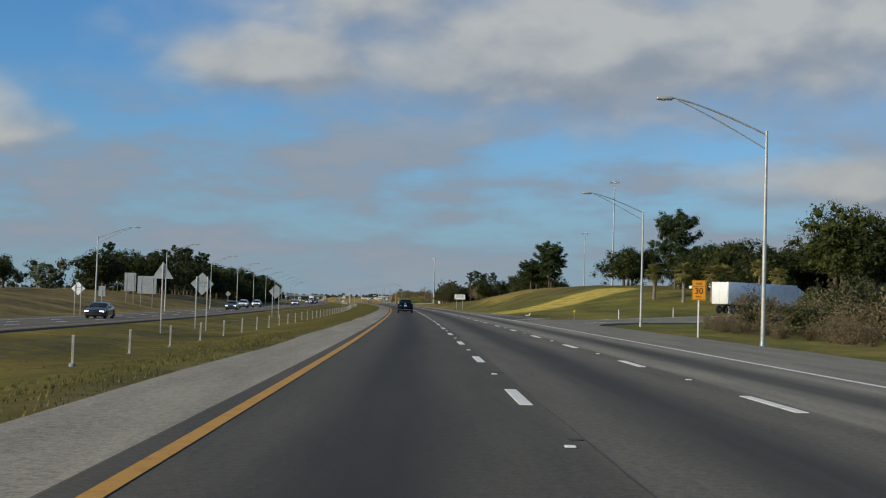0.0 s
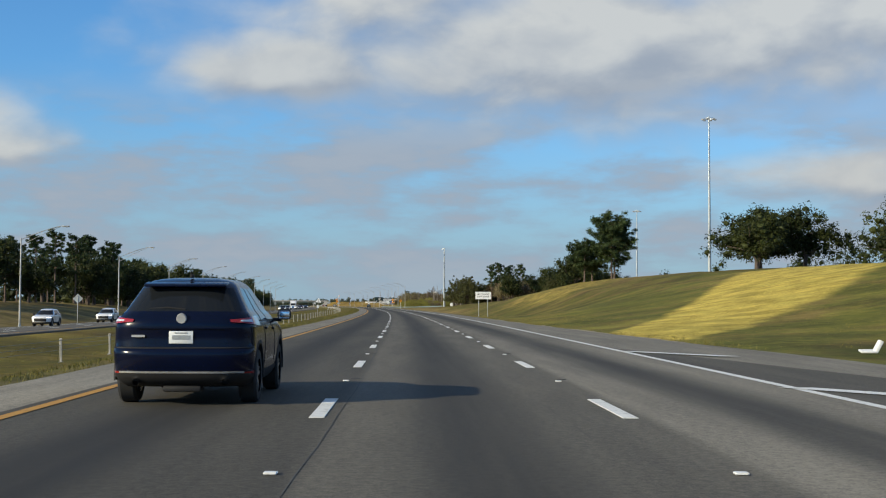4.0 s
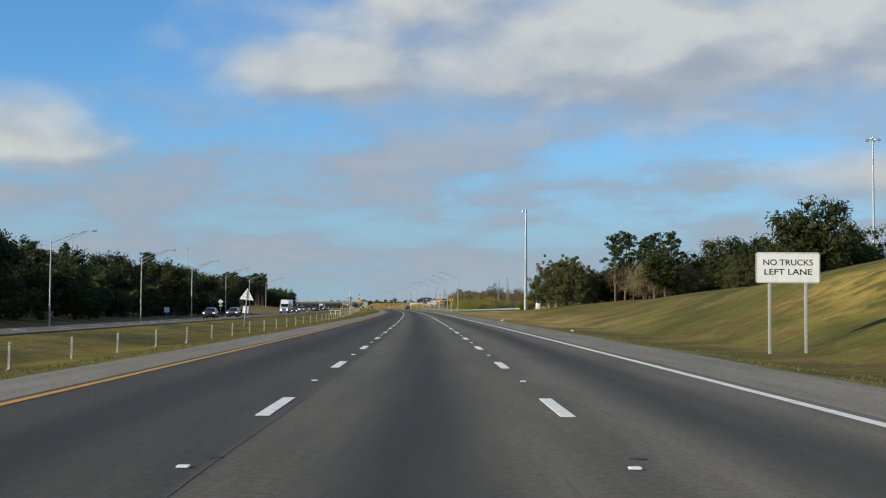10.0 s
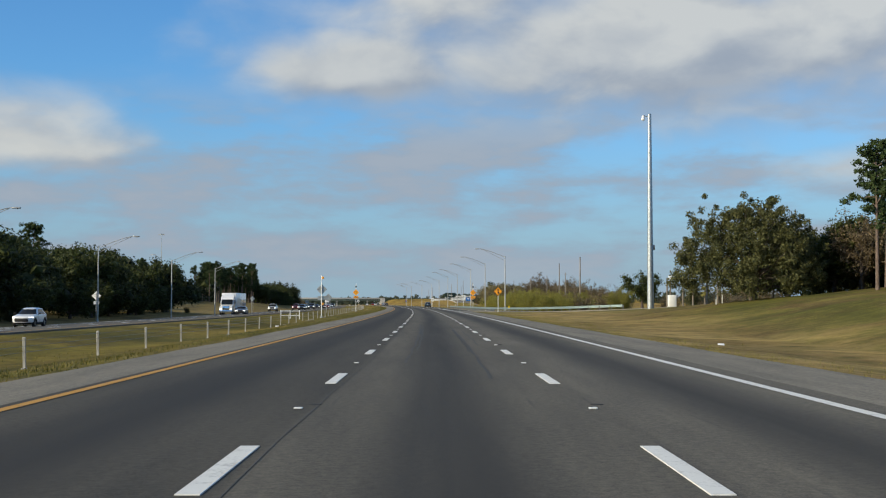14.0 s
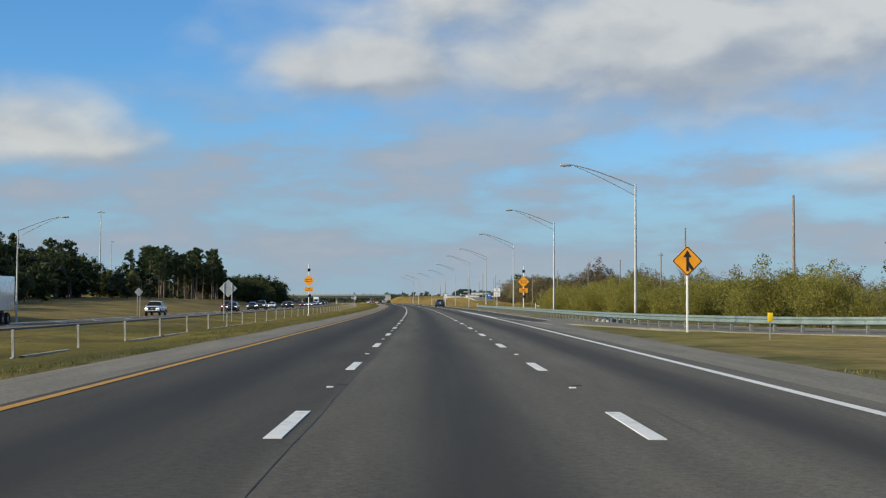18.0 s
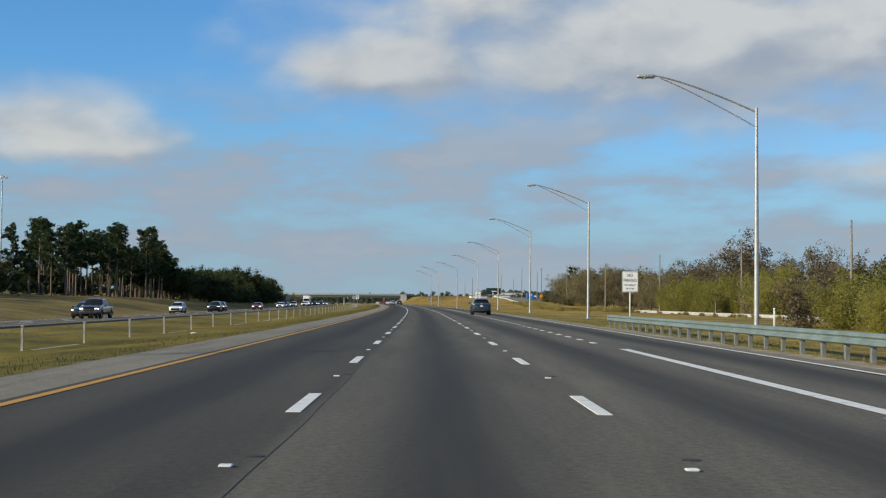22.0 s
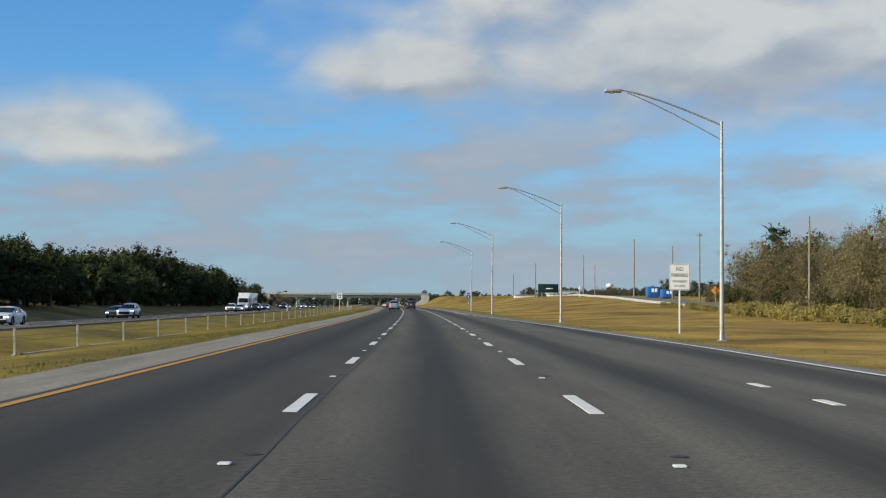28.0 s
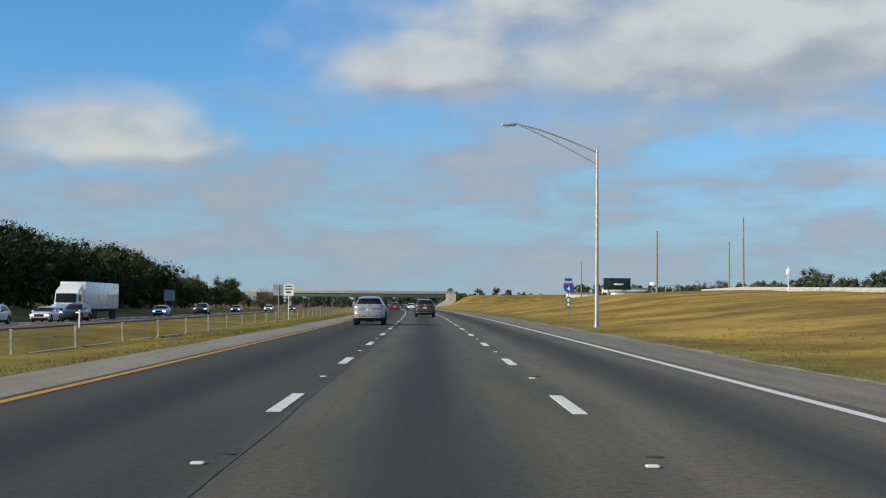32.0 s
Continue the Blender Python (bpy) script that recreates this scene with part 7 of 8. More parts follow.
# ---- trees, shrubs and grass ----
def leaf_mesh(name, C, R, per, size, mat, rng, flat=0.0, core=0.0, fine=False):
    """A crown of small leaf sprays round clump centres C with radii R, over leaf-coloured balls added to fill it and
    keep it dark inside.
    """
    C, R = np.asarray(C, float), np.asarray(R, float)
    n = len(C) * per
    c = np.repeat(C, per, 0)
    r = np.repeat(R, per)
    d = rng.normal(size=(n, 3))
    d /= np.linalg.norm(d, axis=1)[:, None]
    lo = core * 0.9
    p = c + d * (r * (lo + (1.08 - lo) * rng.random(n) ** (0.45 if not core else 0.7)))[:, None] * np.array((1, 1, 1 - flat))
    a = rng.normal(size=(n, 3))
    a /= np.linalg.norm(a, axis=1)[:, None]
    b = np.cross(a, rng.normal(size=(n, 3)))
    b /= np.linalg.norm(b, axis=1)[:, None]
    s = size * rng.uniform(0.55, 1.35, n)[:, None]
    w = s * rng.uniform(0.35, 0.8, n)[:, None]
    V = np.stack([p - a * s + b * w * 0.5, p + a * s, p - b * w * 1.1], 1).reshape(-1, 3)
    f = np.arange(n * 3).reshape(n, 3)
    # added filler balls in the leaf material: they close gaps and darken the inside
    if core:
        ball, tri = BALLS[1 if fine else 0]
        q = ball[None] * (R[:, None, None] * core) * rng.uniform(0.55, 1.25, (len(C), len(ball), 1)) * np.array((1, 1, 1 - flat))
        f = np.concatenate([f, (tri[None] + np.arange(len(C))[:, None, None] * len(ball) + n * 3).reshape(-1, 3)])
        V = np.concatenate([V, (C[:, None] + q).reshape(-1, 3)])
    me = bpy.data.meshes.new(name)
    me.from_pydata(V.tolist(), [], f.tolist())
    me.materials.append(M[mat] if isinstance(mat, str) else mat)
    return me


def ball_mesh(k):
    b = bmesh.new()
    bmesh.ops.create_icosphere(b, subdivisions=k, radius=1.0)
    v, f = np.array([v.co for v in b.verts]), np.array([[v.index for v in q.verts] for q in b.faces])
    b.free()
    return v, f


BALLS = ball_mesh(1), ball_mesh(2)


def limb(p, d, length, r, rng, bend=0.25, n=5):
    pts, q, v = [Vector(p)], Vector(p), Vector(d).normalized()
    for _ in range(n):
        v = (v + Vector(rng.normal(size=3) * bend) + Vector((0, 0, 0.06))).normalized()
        q = q + v * length / n
        pts.append(q.copy())
    return pts, [r * (1 - 0.82 * k / n) for k in range(n + 1)]


def make_oak(seed, h=10.0, spread=5.5, bole=2.2, mat="oak_leaf", dens=27, size=0.36, gap=0.04, bark_mat="bark", fine=False):
    rng = np.random.default_rng(seed)
    wood = [tube([(0, 0, -0.3), (rng.normal() * 0.1, 0, bole * 0.6), (rng.normal() * 0.2, rng.normal() * 0.2, bole + 0.5)], [0.042 * h, 0.032 * h, 0.027 * h], 8)]
    C, R = [], []
    k = 13
    for i in range(k):
        a = i * 2.4 + rng.random() * 0.6
        el = rng.uniform(0.15, 1.35)
        d = Vector((math.cos(a) * math.cos(el), math.sin(a) * math.cos(el), math.sin(el)))
        ln = (spread * math.cos(el) ** 1.2 + (h - bole) * 0.80 * math.sin(el)) * rng.uniform(0.75, 1.02)
        pts, rad = limb((0, 0, bole * rng.uniform(0.8, 1.15)), d, ln, 0.016 * h, rng, 0.22)
        wood.append(tube(pts, rad, 4))
        for j in (2, 3, 4, 5):
            for _ in range(3 if j > 3 else 2):
                off = rng.normal(size=3) * spread * 0.17
                q = np.array(pts[j]) + off
                if q[2] < bole * 0.75:
                    continue
                C.append(q)
                R.append(rng.uniform(0.12, 0.21) * (spread + h) * 0.55)
    keep = rng.random(len(C)) > gap
    C, R = np.array(C)[keep], np.array(R)[keep]
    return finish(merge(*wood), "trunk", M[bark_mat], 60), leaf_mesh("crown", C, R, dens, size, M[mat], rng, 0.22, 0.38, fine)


def make_pine(seed, h=14.0, bare=0.5, wide=2.6, dens=22, size=0.33, mat="pine_leaf"):
    rng = np.random.default_rng(seed)
    lean = rng.normal(size=2) * 0.25
    top = [(lean[0] * f, lean[1] * f, -0.3 + (h + 0.1) * f) for f in np.linspace(0, 1, 6)]
    wood = [tube(top, [0.017 * h * (1 - 0.75 * f) for f in np.linspace(0, 1, 6)], 7)]
    C, R = [], []
    n = 22
    for i in range(n):
        f = bare + (1 - bare) * (i / (n - 1)) ** 0.9
        a = i * 2.4 + rng.random()
        env = wide * (0.45 + 0.75 * math.sin(math.pi * min(1, (f - bare) / (1 - bare) * 0.8 + 0.15))) * rng.uniform(0.55, 1.15)
        p = (lean[0] * f, lean[1] * f, h * f)
        pts, rad = limb(p, (math.cos(a), math.sin(a), rng.uniform(0.05, 0.55)), env, 0.006 * h, rng, 0.2, 4)
        wood.append(tube(pts, rad, 4))
        for j in (2, 3, 4):
            for _ in range(2):
                C.append(np.array(pts[j]) + rng.normal(size=3) * 0.11 * wide)
                R.append(rng.uniform(0.32, 0.72))
    C.append(np.array((lean[0], lean[1], h)))
    R.append(0.9)
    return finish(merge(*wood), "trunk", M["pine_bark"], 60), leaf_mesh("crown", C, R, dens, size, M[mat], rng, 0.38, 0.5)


def make_umbrella(seed, h=15.0, wide=5.3):
    """A mature pine: bare bole, limbs out to a broad domed crown of needle tufts."""
    rng = np.random.default_rng(seed)
    wood = [tube([(0, 0, -0.3), (0.15, 0.1, h * 0.4), (0.1, -0.15, h * 0.9)], [0.23, 0.17, 0.07], 8)]
    C, R = [], []
    for i in range(46):
        f = 0.27 + 0.65 * (i / 45) ** 0.9
        a = i * 2.4 + rng.random() * 0.7
        r = wide * math.sqrt(max(0.05, 1 - abs((f - 0.58) / (0.40 if f > 0.58 else 0.36)) ** 2.2)) * rng.uniform(0.6, 1.04)
        pts, rad = limb((0.12, 0, h * f), (math.cos(a), math.sin(a), rng.uniform(0.08, 0.42)), r, 0.075, rng, 0.16, 5)
        wood.append(tube(pts, rad, 4))
        for j, k in ((2, 1), (3, 2), (4, 2), (5, 3)):
            for _ in range(k):
                C.append(np.array(pts[j]) + rng.normal(size=3) * np.array((0.55, 0.55, 0.38)))
                R.append(rng.uniform(0.48, 0.92))
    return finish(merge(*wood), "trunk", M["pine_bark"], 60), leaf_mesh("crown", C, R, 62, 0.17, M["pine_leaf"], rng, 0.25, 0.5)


def make_dome(seed, h=9.6, wide=7.0):
    """A live oak grown as one full dome, with fine sprays pointing out all over it."""
    rng = np.random.default_rng(seed)
    wood = [tube([(0, 0, -0.3), (0.1, 0, 0.9), (0.15, 0.1, 2.2)], [0.42, 0.34, 0.28], 8)]
    C, R = [], []
    for i in range(84):
        a = i * 2.4 + rng.random() * 0.3
        el = math.asin(0.02 + 0.97 * (i / 83))
        d = Vector((math.cos(a) * math.cos(el), math.sin(a) * math.cos(el), math.sin(el)))
        lump = 1 + 0.10 * math.sin(3 * a + seed) * math.cos(el) + rng.normal() * 0.05
        end = Vector((d.x * wide, d.y * wide, 1.0 + d.z * (h - 1.0))) * lump
        root = Vector((0.1, 0, rng.uniform(0.9, 2.3)))
        pts = [root + (end - root) * f + Vector(rng.normal(size=3) * 0.14 * f) for f in (0.0, 0.3, 0.55, 0.75, 0.9, 1.0)]
        wood.append(tube(pts, [0.09, 0.07, 0.05, 0.035, 0.02, 0.01], 4, False))
        for j, k, r in ((2, 1, 0.75), (3, 2, 0.72), (4, 3, 0.60), (5, 3, 0.42)):
            for _ in range(k):
                C.append(np.array(pts[j]) + rng.normal(size=3) * 0.50)
                R.append(r * rng.uniform(0.75, 1.3))
    C, R = np.array(C), np.array(R)
    up = C[:, 2] > 0.5
    return finish(merge(*wood), "trunk", M["bark"], 60), leaf_mesh("crown", C[up], R[up], 84, 0.15, M["live_oak_leaf"], rng, 0.1)


def make_bare(seed, h=9.0, mat="brown_leaf", dens=30, size=0.18, low=False):
    """A winter tree: a haze of twigs with a few dry leaves."""
    rng = np.random.default_rng(seed)
    wood = [tube([(0, 0, -0.3), (0.1, 0, h * 0.2), (0.15, 0.1, h * 0.34)], [0.022 * h, 0.017 * h, 0.014 * h], 6)]
    C, R = [], []
    for i in range(15):
        a = i * 2.4 + rng.random()
        el = rng.uniform(0.5, 1.4) if not low or i % 3 else rng.uniform(0.05, 0.5)
        pts, rad = limb((0.1, 0, h * rng.uniform(0.12, 0.34) * (0.6 if low else 1.0)), (math.cos(a) * math.cos(el), math.sin(a) * math.cos(el), math.sin(el)), h * rng.uniform(0.5, 0.72), 0.007 * h, rng, 0.2, 5)
        wood.append(tube(pts, rad, 4))
        for j in (2, 3, 4, 5):
            for _ in range(3):
                d = rng.normal(size=3) + np.array((0, 0, 0.6))
                q = Vector(np.array(pts[j]) + d * h * 0.07)
                wood.append(tube([pts[j], q], [0.016, 0.006], 3, False))
                C.append(np.array(q))
                R.append(rng.uniform(0.5, 1.0) * h / 9)
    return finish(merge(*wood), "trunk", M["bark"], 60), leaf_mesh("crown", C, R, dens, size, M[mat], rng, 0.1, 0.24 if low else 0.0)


def make_shrub(seed, h=3.0, wide=2.2, mat="willow_leaf", dens=76, size=0.088):
    rng = np.random.default_rng(seed)
    wood, C, R = [], [], []
    for i in range(12):
        a = i * 2.4 + rng.random()
        el = rng.uniform(0.6, 1.45)
        pts, rad = limb((rng.normal() * 0.3, rng.normal() * 0.3, -0.2), (math.cos(a) * math.cos(el), math.sin(a) * math.cos(el), math.sin(el)), h * rng.uniform(0.75, 1.1), 0.035, rng, 0.14, 4)
        wood.append(tube(pts, rad, 4, False))
        for j in (1, 2, 3, 4):
            for _ in range(2):
                C.append(np.array(pts[j]) + rng.normal(size=3) * np.array((wide, wide, h * 0.5)) * 0.16)
                R.append(rng.uniform(0.16, 0.30) * wide)
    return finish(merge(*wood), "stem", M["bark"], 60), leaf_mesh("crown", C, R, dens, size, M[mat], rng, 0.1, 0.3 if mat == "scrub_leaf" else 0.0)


def make_palm(seed, h=5.2):
    rng = np.random.default_rng(seed)
    trunk = tube([(0, 0, -0.3), (0.05, 0, h * 0.5), (0.0, 0.05, h)], [0.28, 0.23, 0.26], 9)
    b = bmesh.new()
    for i in range(76):
        a = i * 2.4
        el = rng.uniform(-1.15, 1.4)
        d = Vector((math.cos(a) * math.cos(el), math.sin(a) * math.cos(el), math.sin(el)))
        stem = rng.uniform(0.62, 1.3)
        c = Vector((0, 0, h)) + d * stem
        side = d.cross(Vector((0, 0, 1)))
        side = side.normalized() if side.length > 0.05 else Vector((1, 0, 0))
        up = side.cross(d)
        base = Vector((0, 0, h))
        w = side * 0.02
        v = [b.verts.new(base - w), b.verts.new(base + w), b.verts.new(c + w), b.verts.new(c - w)]
        b.faces.new(v)
        for k in range(11):
            t = (k - 5) / 5 * 1.45
            q = (d * math.cos(t) + side * math.sin(t)).normalized()
            ln = rng.uniform(0.6, 1.0)
            n = up * 0.05
            tip = c + q * ln - Vector((0, 0, 0.22 * ln))
            m = c + q * ln * 0.55
            x = q.cross(up).normalized() * 0.045
            v = [b.verts.new(c), b.verts.new(m - x + n), b.verts.new(tip), b.verts.new(m + x + n)]
            b.faces.new(v)
    return finish(trunk, "trunk", M["palm_bark"], 60), finish(b, "crown", M["palm_leaf"], None)


KINDS = {
    "oak": [make_oak(s, 10 + (s % 3), 5.2 + 0.4 * (s % 2), dens=60, size=0.25) for s in (1, 2, 3, 4)],
    "tall_oak": [make_oak(s, 14, 5.0, 4.4, dens=54, size=0.30) for s in (11, 12, 13)],
    "pine": [make_pine(s, 14 + s % 3, 0.42 + 0.05 * (s % 3), dens=30, size=0.22) for s in (21, 22, 23, 24, 25)],
    "broad_pine": [make_umbrella(s) for s in (26, 27)],
    "grove": [make_oak(s, 14, 5.6, 1.4, dens=56, size=0.29, gap=0.0) for s in (14, 15)],
    "brown": [make_bare(s, 9.5) for s in (31, 32, 33, 34)],
    "thicket": [make_bare(s, 9.5, "thicket_leaf", 96, 0.085, True) for s in (35, 36, 37)],
    "tall_grass": [make_shrub(s, 1.3, 1.5, "straw_leaf", 26, 0.105) for s in (44, 45)],
    "scrub": [make_shrub(s, 3.2, 2.6, "scrub_leaf", 34, 0.14) for s in (41, 42, 43)],
    "willow": [make_shrub(s, 3.3, 2.4, dens=110, size=0.072) for s in (51, 52, 53, 54)],
    "dry": [make_shrub(s, 3.4, 2.4, "brown_leaf", 26, 0.12) for s in (61, 62, 63)],
    "palm": [make_palm(s, 4.3) for s in (71, 72)],
    "round": [make_dome(s) for s in (81, 82)],
}
SAYS = {
    "oak": ("oak_tree", "dark green spreading oak with a broken outline", "tree"), "tall_oak": ("oak_tree", "tall dark green oak at the edge of woodland", "tree"),
    "broad_pine": ("pine_tree", "broad dense pine with layered dark clumps and a short trunk", "tree"), "grove": ("oak_tree", "full dark oak leafed down to the ground", "tree"),
    "pine": ("pine_tree", "tall pine with a bare trunk and clumped crown", "tree"), "brown": ("bare_tree", "brown winter tree with fine twigs and dry leaves", "tree"),
    "thicket": ("thicket_tree", "brown and olive winter thicket tree with dense fine twigs", "tree"), "tall_grass": ("grass_clump", "clump of tall straw-coloured grass beside the barrier", "grass clump"),
    "scrub": ("shrub", "dark green roadside scrub growing in the grass", "shrub"), "willow": ("willow_shrub", "yellow-green willow shrub behind the verge", "shrub"),
    "dry": ("dry_shrub", "brown leafless shrub among grass", "shrub"), "palm": ("palm_tree", "cabbage palm with a shaggy ball of fronds", "palm"), "round": ("oak_tree", "round full-crowned green oak on the grass bank", "tree"),
}
PICK = random.Random(8)
TREES = [0]


def plant(kind, S, L, size=1.0, tall=1.0, group=""):
    wood, crown = PICK.choice(KINDS[kind])
    nm, label, cat = SAYS[kind]
    g = stand(S, L, turn=PICK.uniform(0, 360), size=size) @ Matrix.Diagonal((1, 1, tall, 1))
    t = thing(nm, label, cat, g, group=group or nm.replace("_", " ") + "s by the motorway")
    for nm2, me in (("stem" if kind in ("scrub", "willow", "dry", "tall_grass") else "trunk", wood), ("crown", crown)):
        o = new(nm2, me)
        o.parent = t
    TREES[0] += 1


def belt(kinds, S0, S1, L0, L1, count, lo, hi):
    for k in range(count):
        S = S0 + (S1 - S0) * (k + PICK.random()) / count
        plant(PICK.choice(kinds), S, PICK.uniform(L0, L1), PICK.uniform(lo, hi), PICK.uniform(0.9, 1.12))


# beyond the oncoming lanes
belt(("oak", "tall_oak", "pine"), 215, 300, -100, -84, 9, 0.6, 0.8)
belt(("pine", "tall_oak", "pine", "oak"), 330, 500, -82, -66, 26, 0.7, 1.0)
belt(("oak", "tall_oak"), 430, 500, -72, -60, 10, 0.75, 1.0)
for S, L, s in ((452, -65.5, 1.04), (457, -68, 0.96), (448, -70, 1.0)):
    plant("pine", S, L, s)
belt(("grove", "grove", "tall_oak"), 505, 800, -70, -56, 46, 0.78, 1.0)
belt(("pine", "tall_oak"), 560, 800, -84, -70, 18, 0.95, 1.12)
belt(("grove", "scrub"), 500, 800, -57, -53, 26, 0.4, 0.6)
belt(("tall_oak", "tall_oak", "pine"), 790, 1060, -122, -98, 66, 1.0, 1.22)
belt(("grove", "tall_oak"), 860, 1080, -128, -112, 26, 0.8, 1.0)
belt(("oak", "pine"), 900, 1060, -112, -92, 14, 0.8, 1.05)
belt(("pine",), 1062, 1156, -90, -66, 36, 0.92, 1.14)
belt(("pine", "pine", "broad_pine"), 1148, 1190, -86, -70, 28, 0.80, 0.90)
belt(("grove", "scrub"), 1070, 1165, -106, -94, 14, 0.6, 0.8)
belt(("grove", "tall_oak"), 1158, 1298, -76, -58, 28, 0.60, 0.86)
belt(("grove", "tall_oak"), 1298, 1450, -74, -58, 31, 0.85, 1.08)
belt(("oak", "scrub"), 1185, 1420, -64, -58, 22, 0.55, 0.85)
belt(("oak", "tall_oak", "brown"), 1420, 1640, -74, -58, 26, 0.6, 0.85)
belt(("brown", "dry"), 1600, 1690, -62, -48, 12, 0.5, 0.75)
# along the outer verge
belt(("scrub", "scrub", "scrub", "dry"), 52, 118, 27.5, 40, 32, 0.85, 1.25)
belt(("dry",), 52, 118, 24.5, 28, 26, 0.3, 0.5)
belt(("scrub",), 70, 125, 34, 48, 14, 1.1, 1.5)
belt(("grove", "tall_oak", "oak"), 222, 290, 66, 100, 22, 0.66, 0.85)
belt(("tall_oak", "grove"), 170, 235, 72, 108, 18, 0.85, 1.1)
for S, L, s in ((205.9, 38.6, 1.03), (196.2, 41.2, 1.1), (194.4, 45.1, 1.02), (196.1, 47.5, 0.98), (210, 57, 1.0), (190, 54, 0.95)):
    plant("palm", S, L, s)
plant("broad_pine", 252.4, 52.5, 0.98)
for S, L, s in ((237, 55, 0.74), (229, 57, 0.72), (221.6, 60, 0.72), (246, 60, 0.8)):
    plant("oak", S, L, s * 1.12)
belt(("grove", "grove", "oak"), 282, 315, 66, 104, 16, 0.72, 0.9)
for S, L, s in ((343, 60, 0.95), (352, 63, 1.0), (361, 66, 0.9), (349, 70, 1.0)):
    plant("oak", S, L, s)
for S, L, s, h in ((430.5, 52.6, 1.06, 0.93), (432.5, 53.6, 0.98, 0.88), (434, 46.8, 0.92, 0.70), (438, 49.4, 0.85, 0.66)):
    plant("broad_pine", S, L, s, h)
for S, L, s in ((560, 75, 0.7), (566, 81, 0.68), (569, 62, 0.74), (577, 70, 0.72), (573, 65, 0.7)):
    plant("round", S, L, s)
for S, L, s in ((600, 42.5, 0.84), (606, 45.5, 0.90), (596, 47.5, 0.8), (590, 52, 0.86), (583, 47, 0.78)):
    plant("pine", S, L, s)
belt(("thicket", "thicket", "brown", "oak"), 566, 628, 42, 52, 20, 0.62, 0.88)
belt(("scrub", "thicket", "dry"), 445, 500, 56, 66, 9, 0.3, 0.42)
belt(("round", "grove"), 600, 640, 50, 64, 4, 0.65, 0.8)
belt(("tall_oak", "grove", "oak"), 535, 650, 58, 80, 22, 0.75, 0.95)
plant("round", 612, 34.2, 1.0, 1.0)
plant("round", 624, 43, 0.8, 0.9)
plant("tall_oak", 734, 45, 0.58)
belt(("brown", "dry", "scrub"), 642, 690, 38, 52, 12, 0.5, 0.8)
belt(("palm",), 648, 668, 36, 42, 2, 0.5, 0.6)
belt(("willow",), 690, 835, 20.5, 25.5, 52, 0.72, 1.0)
belt(("willow", "willow", "dry"), 690, 850, 25, 38, 58, 0.75, 1.0)
belt(("dry", "brown"), 745, 880, 36, 44, 26, 0.36, 0.52)
belt(("scrub",), 846, 866, 30, 38, 6, 0.8, 1.1)
belt(("palm",), 852, 876, 33, 40, 5, 0.5, 0.62)
belt(("brown", "dry"), 870, 960, 50, 62, 16, 0.6, 0.8)
belt(("brown", "thicket", "thicket"), 950, 1112, 52, 70, 34, 0.75, 1.15)
belt(("willow", "willow", "dry"), 918, 1010, 44.8, 52, 26, 1.1, 1.7)
belt(("palm",), 935, 975, 44.6, 48, 7, 0.5, 0.66)
belt(("oak",), 1000, 1110, 62, 72, 3, 0.6, 0.8)
belt(("tall_grass",), 872, 1070, 34.6, 36.0, 36, 0.2, 0.42)
belt(("dry", "scrub"), 880, 1130, 49.5, 54, 26, 0.45, 0.75)
belt(("thicket",), 1110, 1186, 49.5, 60, 24, 0.82, 1.05)
belt(("tall_grass",), 972, 1064, 33.2, 35.6, 52, 0.5, 0.85)
belt(("tall_grass",), 1064, 1122, 33.4, 35.6, 40, 0.75, 1.15)
belt(("tall_grass",), 1122, 1160, 34.2, 35.8, 20, 0.35, 0.65)
for S, L, s in ((1100, 56, 1.24), (1108, 52.5, 1.2), (1116, 55, 1.3), (1124, 51.5, 1.16), (1132, 56, 1.2), (1092, 54, 1.1)):
    plant("thicket", S, L, s)
plant("oak", 1119, 58, 0.95)
plant("oak", 1104, 60, 0.9)
plant("grove", 1180, 57.5, 0.88)
belt(("dry", "scrub"), 1120, 1184, 45.5, 47.5, 12, 0.6, 1.0)
belt(("oak", "brown"), 1240, 1500, 80, 150, 20, 0.45, 0.65)


def woods(name, S0, S1, L0, L1, count, h, mat, label, seed, size=0.9, per=30, core=0.7):
    """Distant or hidden woodland as one mass of leaf sprays with uneven tops."""
    rng = np.random.default_rng(seed)
    S, L = rng.uniform(S0, S1, count), rng.uniform(L0, L1, count)
    x, y = road_xy(S, L)
    z = terrain(S, L)
    hh = h * rng.uniform(0.55, 1.15, count)
    C, R = [], []
    for i in range(count):
        for f in (0.25, 0.5, 0.72, 0.9):
            C.append((x[i] + rng.normal() * h * 0.12, y[i] + rng.normal() * h * 0.12, z[i] + hh[i] * f))
            R.append(h * rng.uniform(0.16, 0.27))
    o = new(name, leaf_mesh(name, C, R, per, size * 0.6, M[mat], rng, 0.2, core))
    tagged(o, label, "woodland", kind="stuff")


woods("woodland_left", 480, 1560, -130, -78, 300, 10.5, "oak_leaf", "dense dark green woodland beyond the oncoming lanes", 5)
woods("understory_left", 505, 790, -74, -56, 170, 8.5, "oak_leaf", "dense dark undergrowth below the trees past the oncoming lanes", 15, 0.5)
woods("understory_grove", 800, 1090, -128, -114, 170, 8.5, "oak_leaf", "dark undergrowth behind the pine grove", 17, 0.6)
woods("understory_ahead", 1190, 1560, -72, -57, 190, 7.0, "oak_leaf", "dense dark undergrowth at the wood edge", 16, 0.5)
woods("woodland_right", 150, 660, 95, 170, 150, 9, "oak_leaf", "dark green woodland behind the grass bank", 6, 0.5, 70, 0.4)
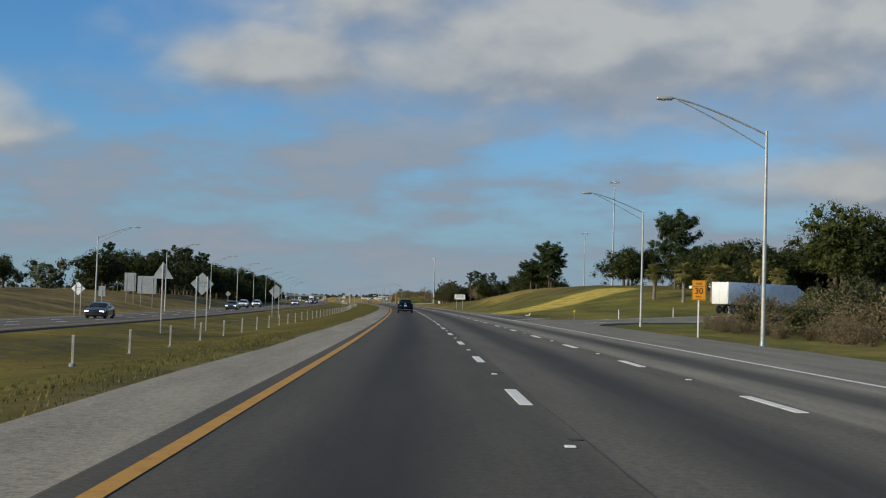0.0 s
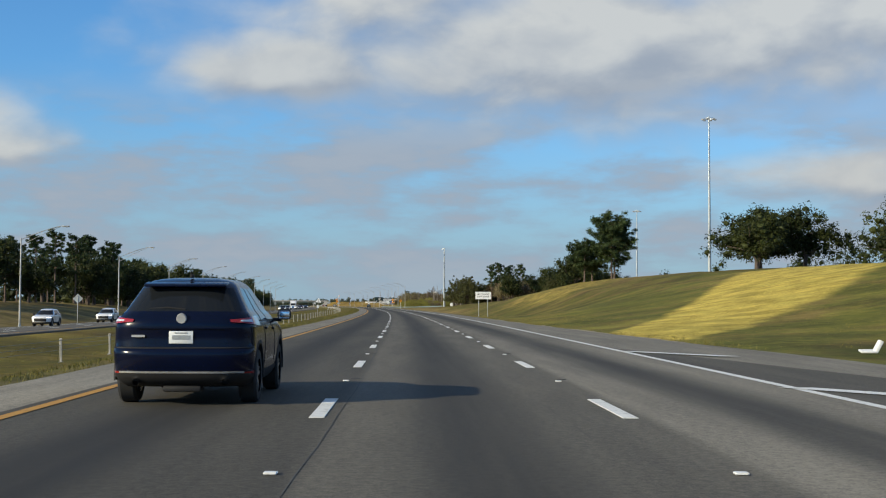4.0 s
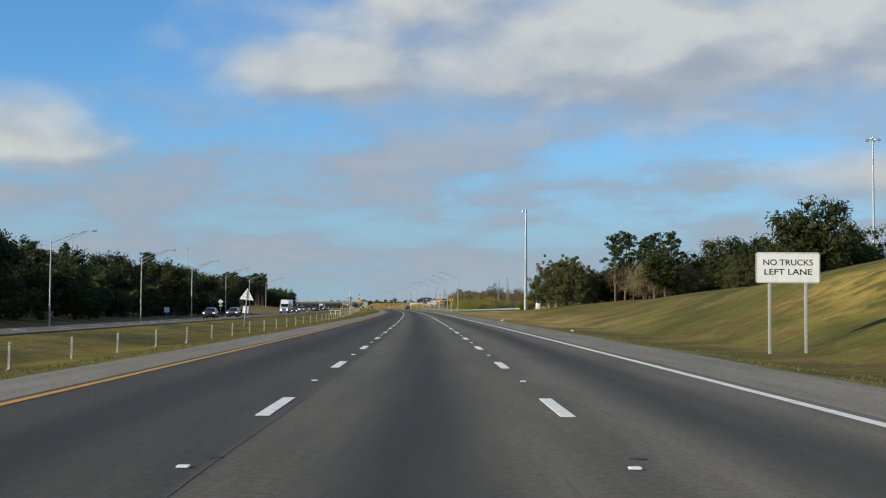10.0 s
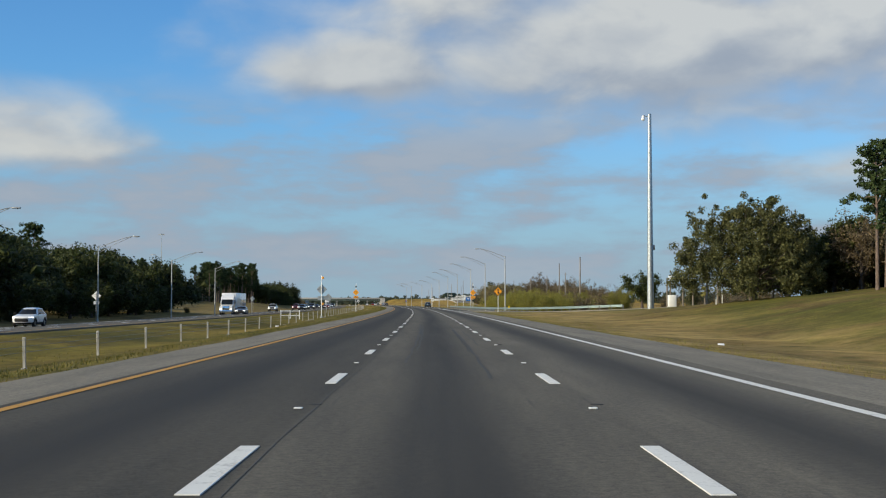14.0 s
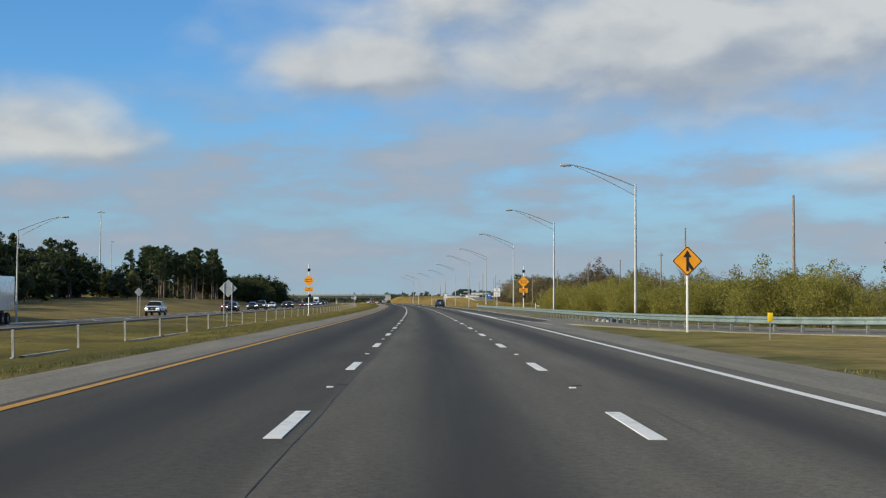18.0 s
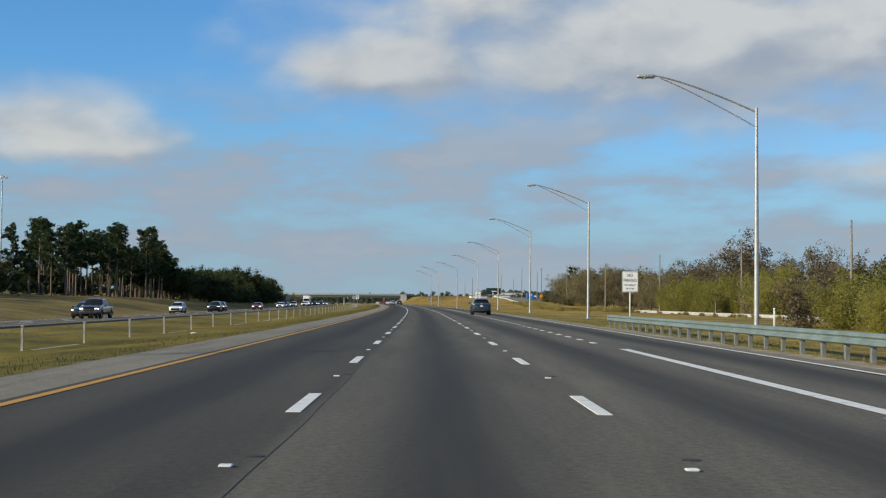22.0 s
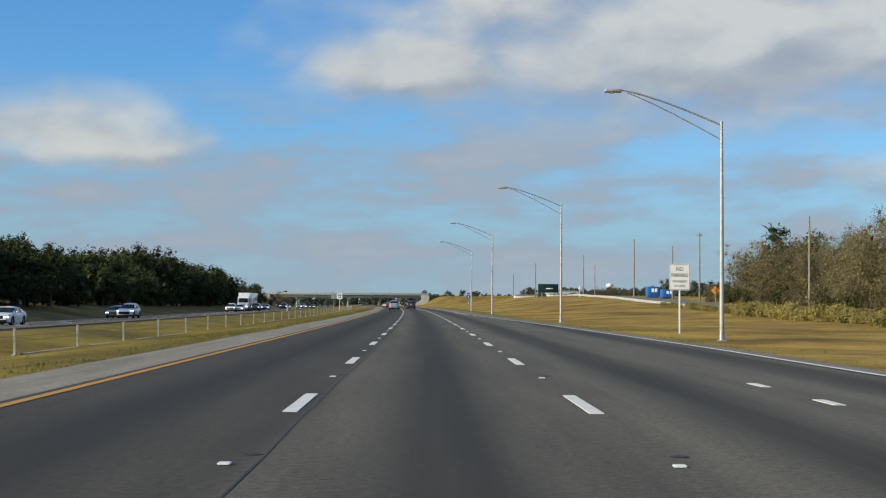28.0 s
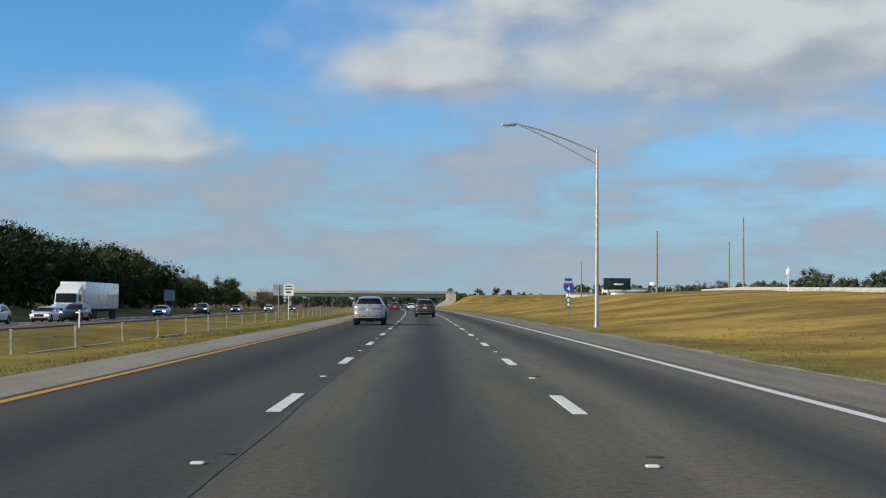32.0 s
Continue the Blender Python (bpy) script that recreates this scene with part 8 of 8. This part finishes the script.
woods("woodland_ahead", 1780, 2500, -330, 330, 620, 7.5, "far_leaf", "far woodland along the horizon, haze put into its leaf colour", 7, 1.6)
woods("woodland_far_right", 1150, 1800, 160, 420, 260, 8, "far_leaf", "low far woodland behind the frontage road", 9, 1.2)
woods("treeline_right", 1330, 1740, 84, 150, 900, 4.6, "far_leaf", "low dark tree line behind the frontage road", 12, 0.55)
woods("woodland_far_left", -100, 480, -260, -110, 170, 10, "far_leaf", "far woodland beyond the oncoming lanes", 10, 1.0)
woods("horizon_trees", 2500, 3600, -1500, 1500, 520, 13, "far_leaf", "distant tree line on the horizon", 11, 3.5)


def grass():
    """Tufts of uneven grass on the verges."""
    rng = np.random.default_rng(3)
    for name, lo, hi, n, S1 in (("median_grass", -13.0, -5.75, 42000, 1300), ("verge_grass", 9.7, 19.0, 42000, 1300), ("far_median_grass", -22.2, -13.0, 9000, 1300)):
        S = rng.uniform(-5, S1, n)
        L = lo + (hi - lo) * rng.random(n) ** (1.0 if name != "verge_grass" else 1.3)
        if name == "verge_grass":
            edge = AUX(S) + 0.15 + rng.exponential(2.6, n)
            L = np.where(S < 1300, edge, L)
            ok = ~((S > 100) & (S < 178) & (L > 7) & (L < 30)) & ~((S > 654) & (S < 745) & (L < 23))
            S, L = S[ok], L[ok]
        if name == "median_grass":
            L = -5.75 - rng.exponential(2.4, n)
        n = len(S)
        x, y = road_xy(S, L)
        z = terrain(S, L) - 0.03
        k = 4
        a = rng.uniform(0, 6.283, (n, k))
        h = (np.abs(rng.normal(0.045, 0.03, (n, k))) + 0.03)
        b = np.stack([np.broadcast_to(x[:, None], a.shape), np.broadcast_to(y[:, None], a.shape), np.broadcast_to(z[:, None], a.shape)], -1) + np.concatenate([rng.normal(size=(n, k, 2)) * 0.07, np.zeros((n, k, 1))], -1)
        w = np.stack([np.cos(a), np.sin(a), 0 * a], -1) * 0.014
        tip = b + np.stack([np.cos(a + 1.4) * h * 0.5, np.sin(a + 1.4) * h * 0.5, h], -1)
        V = np.stack([b - w, b + w, tip], 2).reshape(-1, 3)
        f = np.arange(n * k * 3).reshape(-1, 3)
        me = bpy.data.meshes.new(name)
        me.from_pydata(V.tolist(), [], f.tolist())
        me.materials.append(M["grass_blade"])
        tagged(new(name, me), "uneven tufts of green and straw grass", "grass", kind="stuff")


grass()
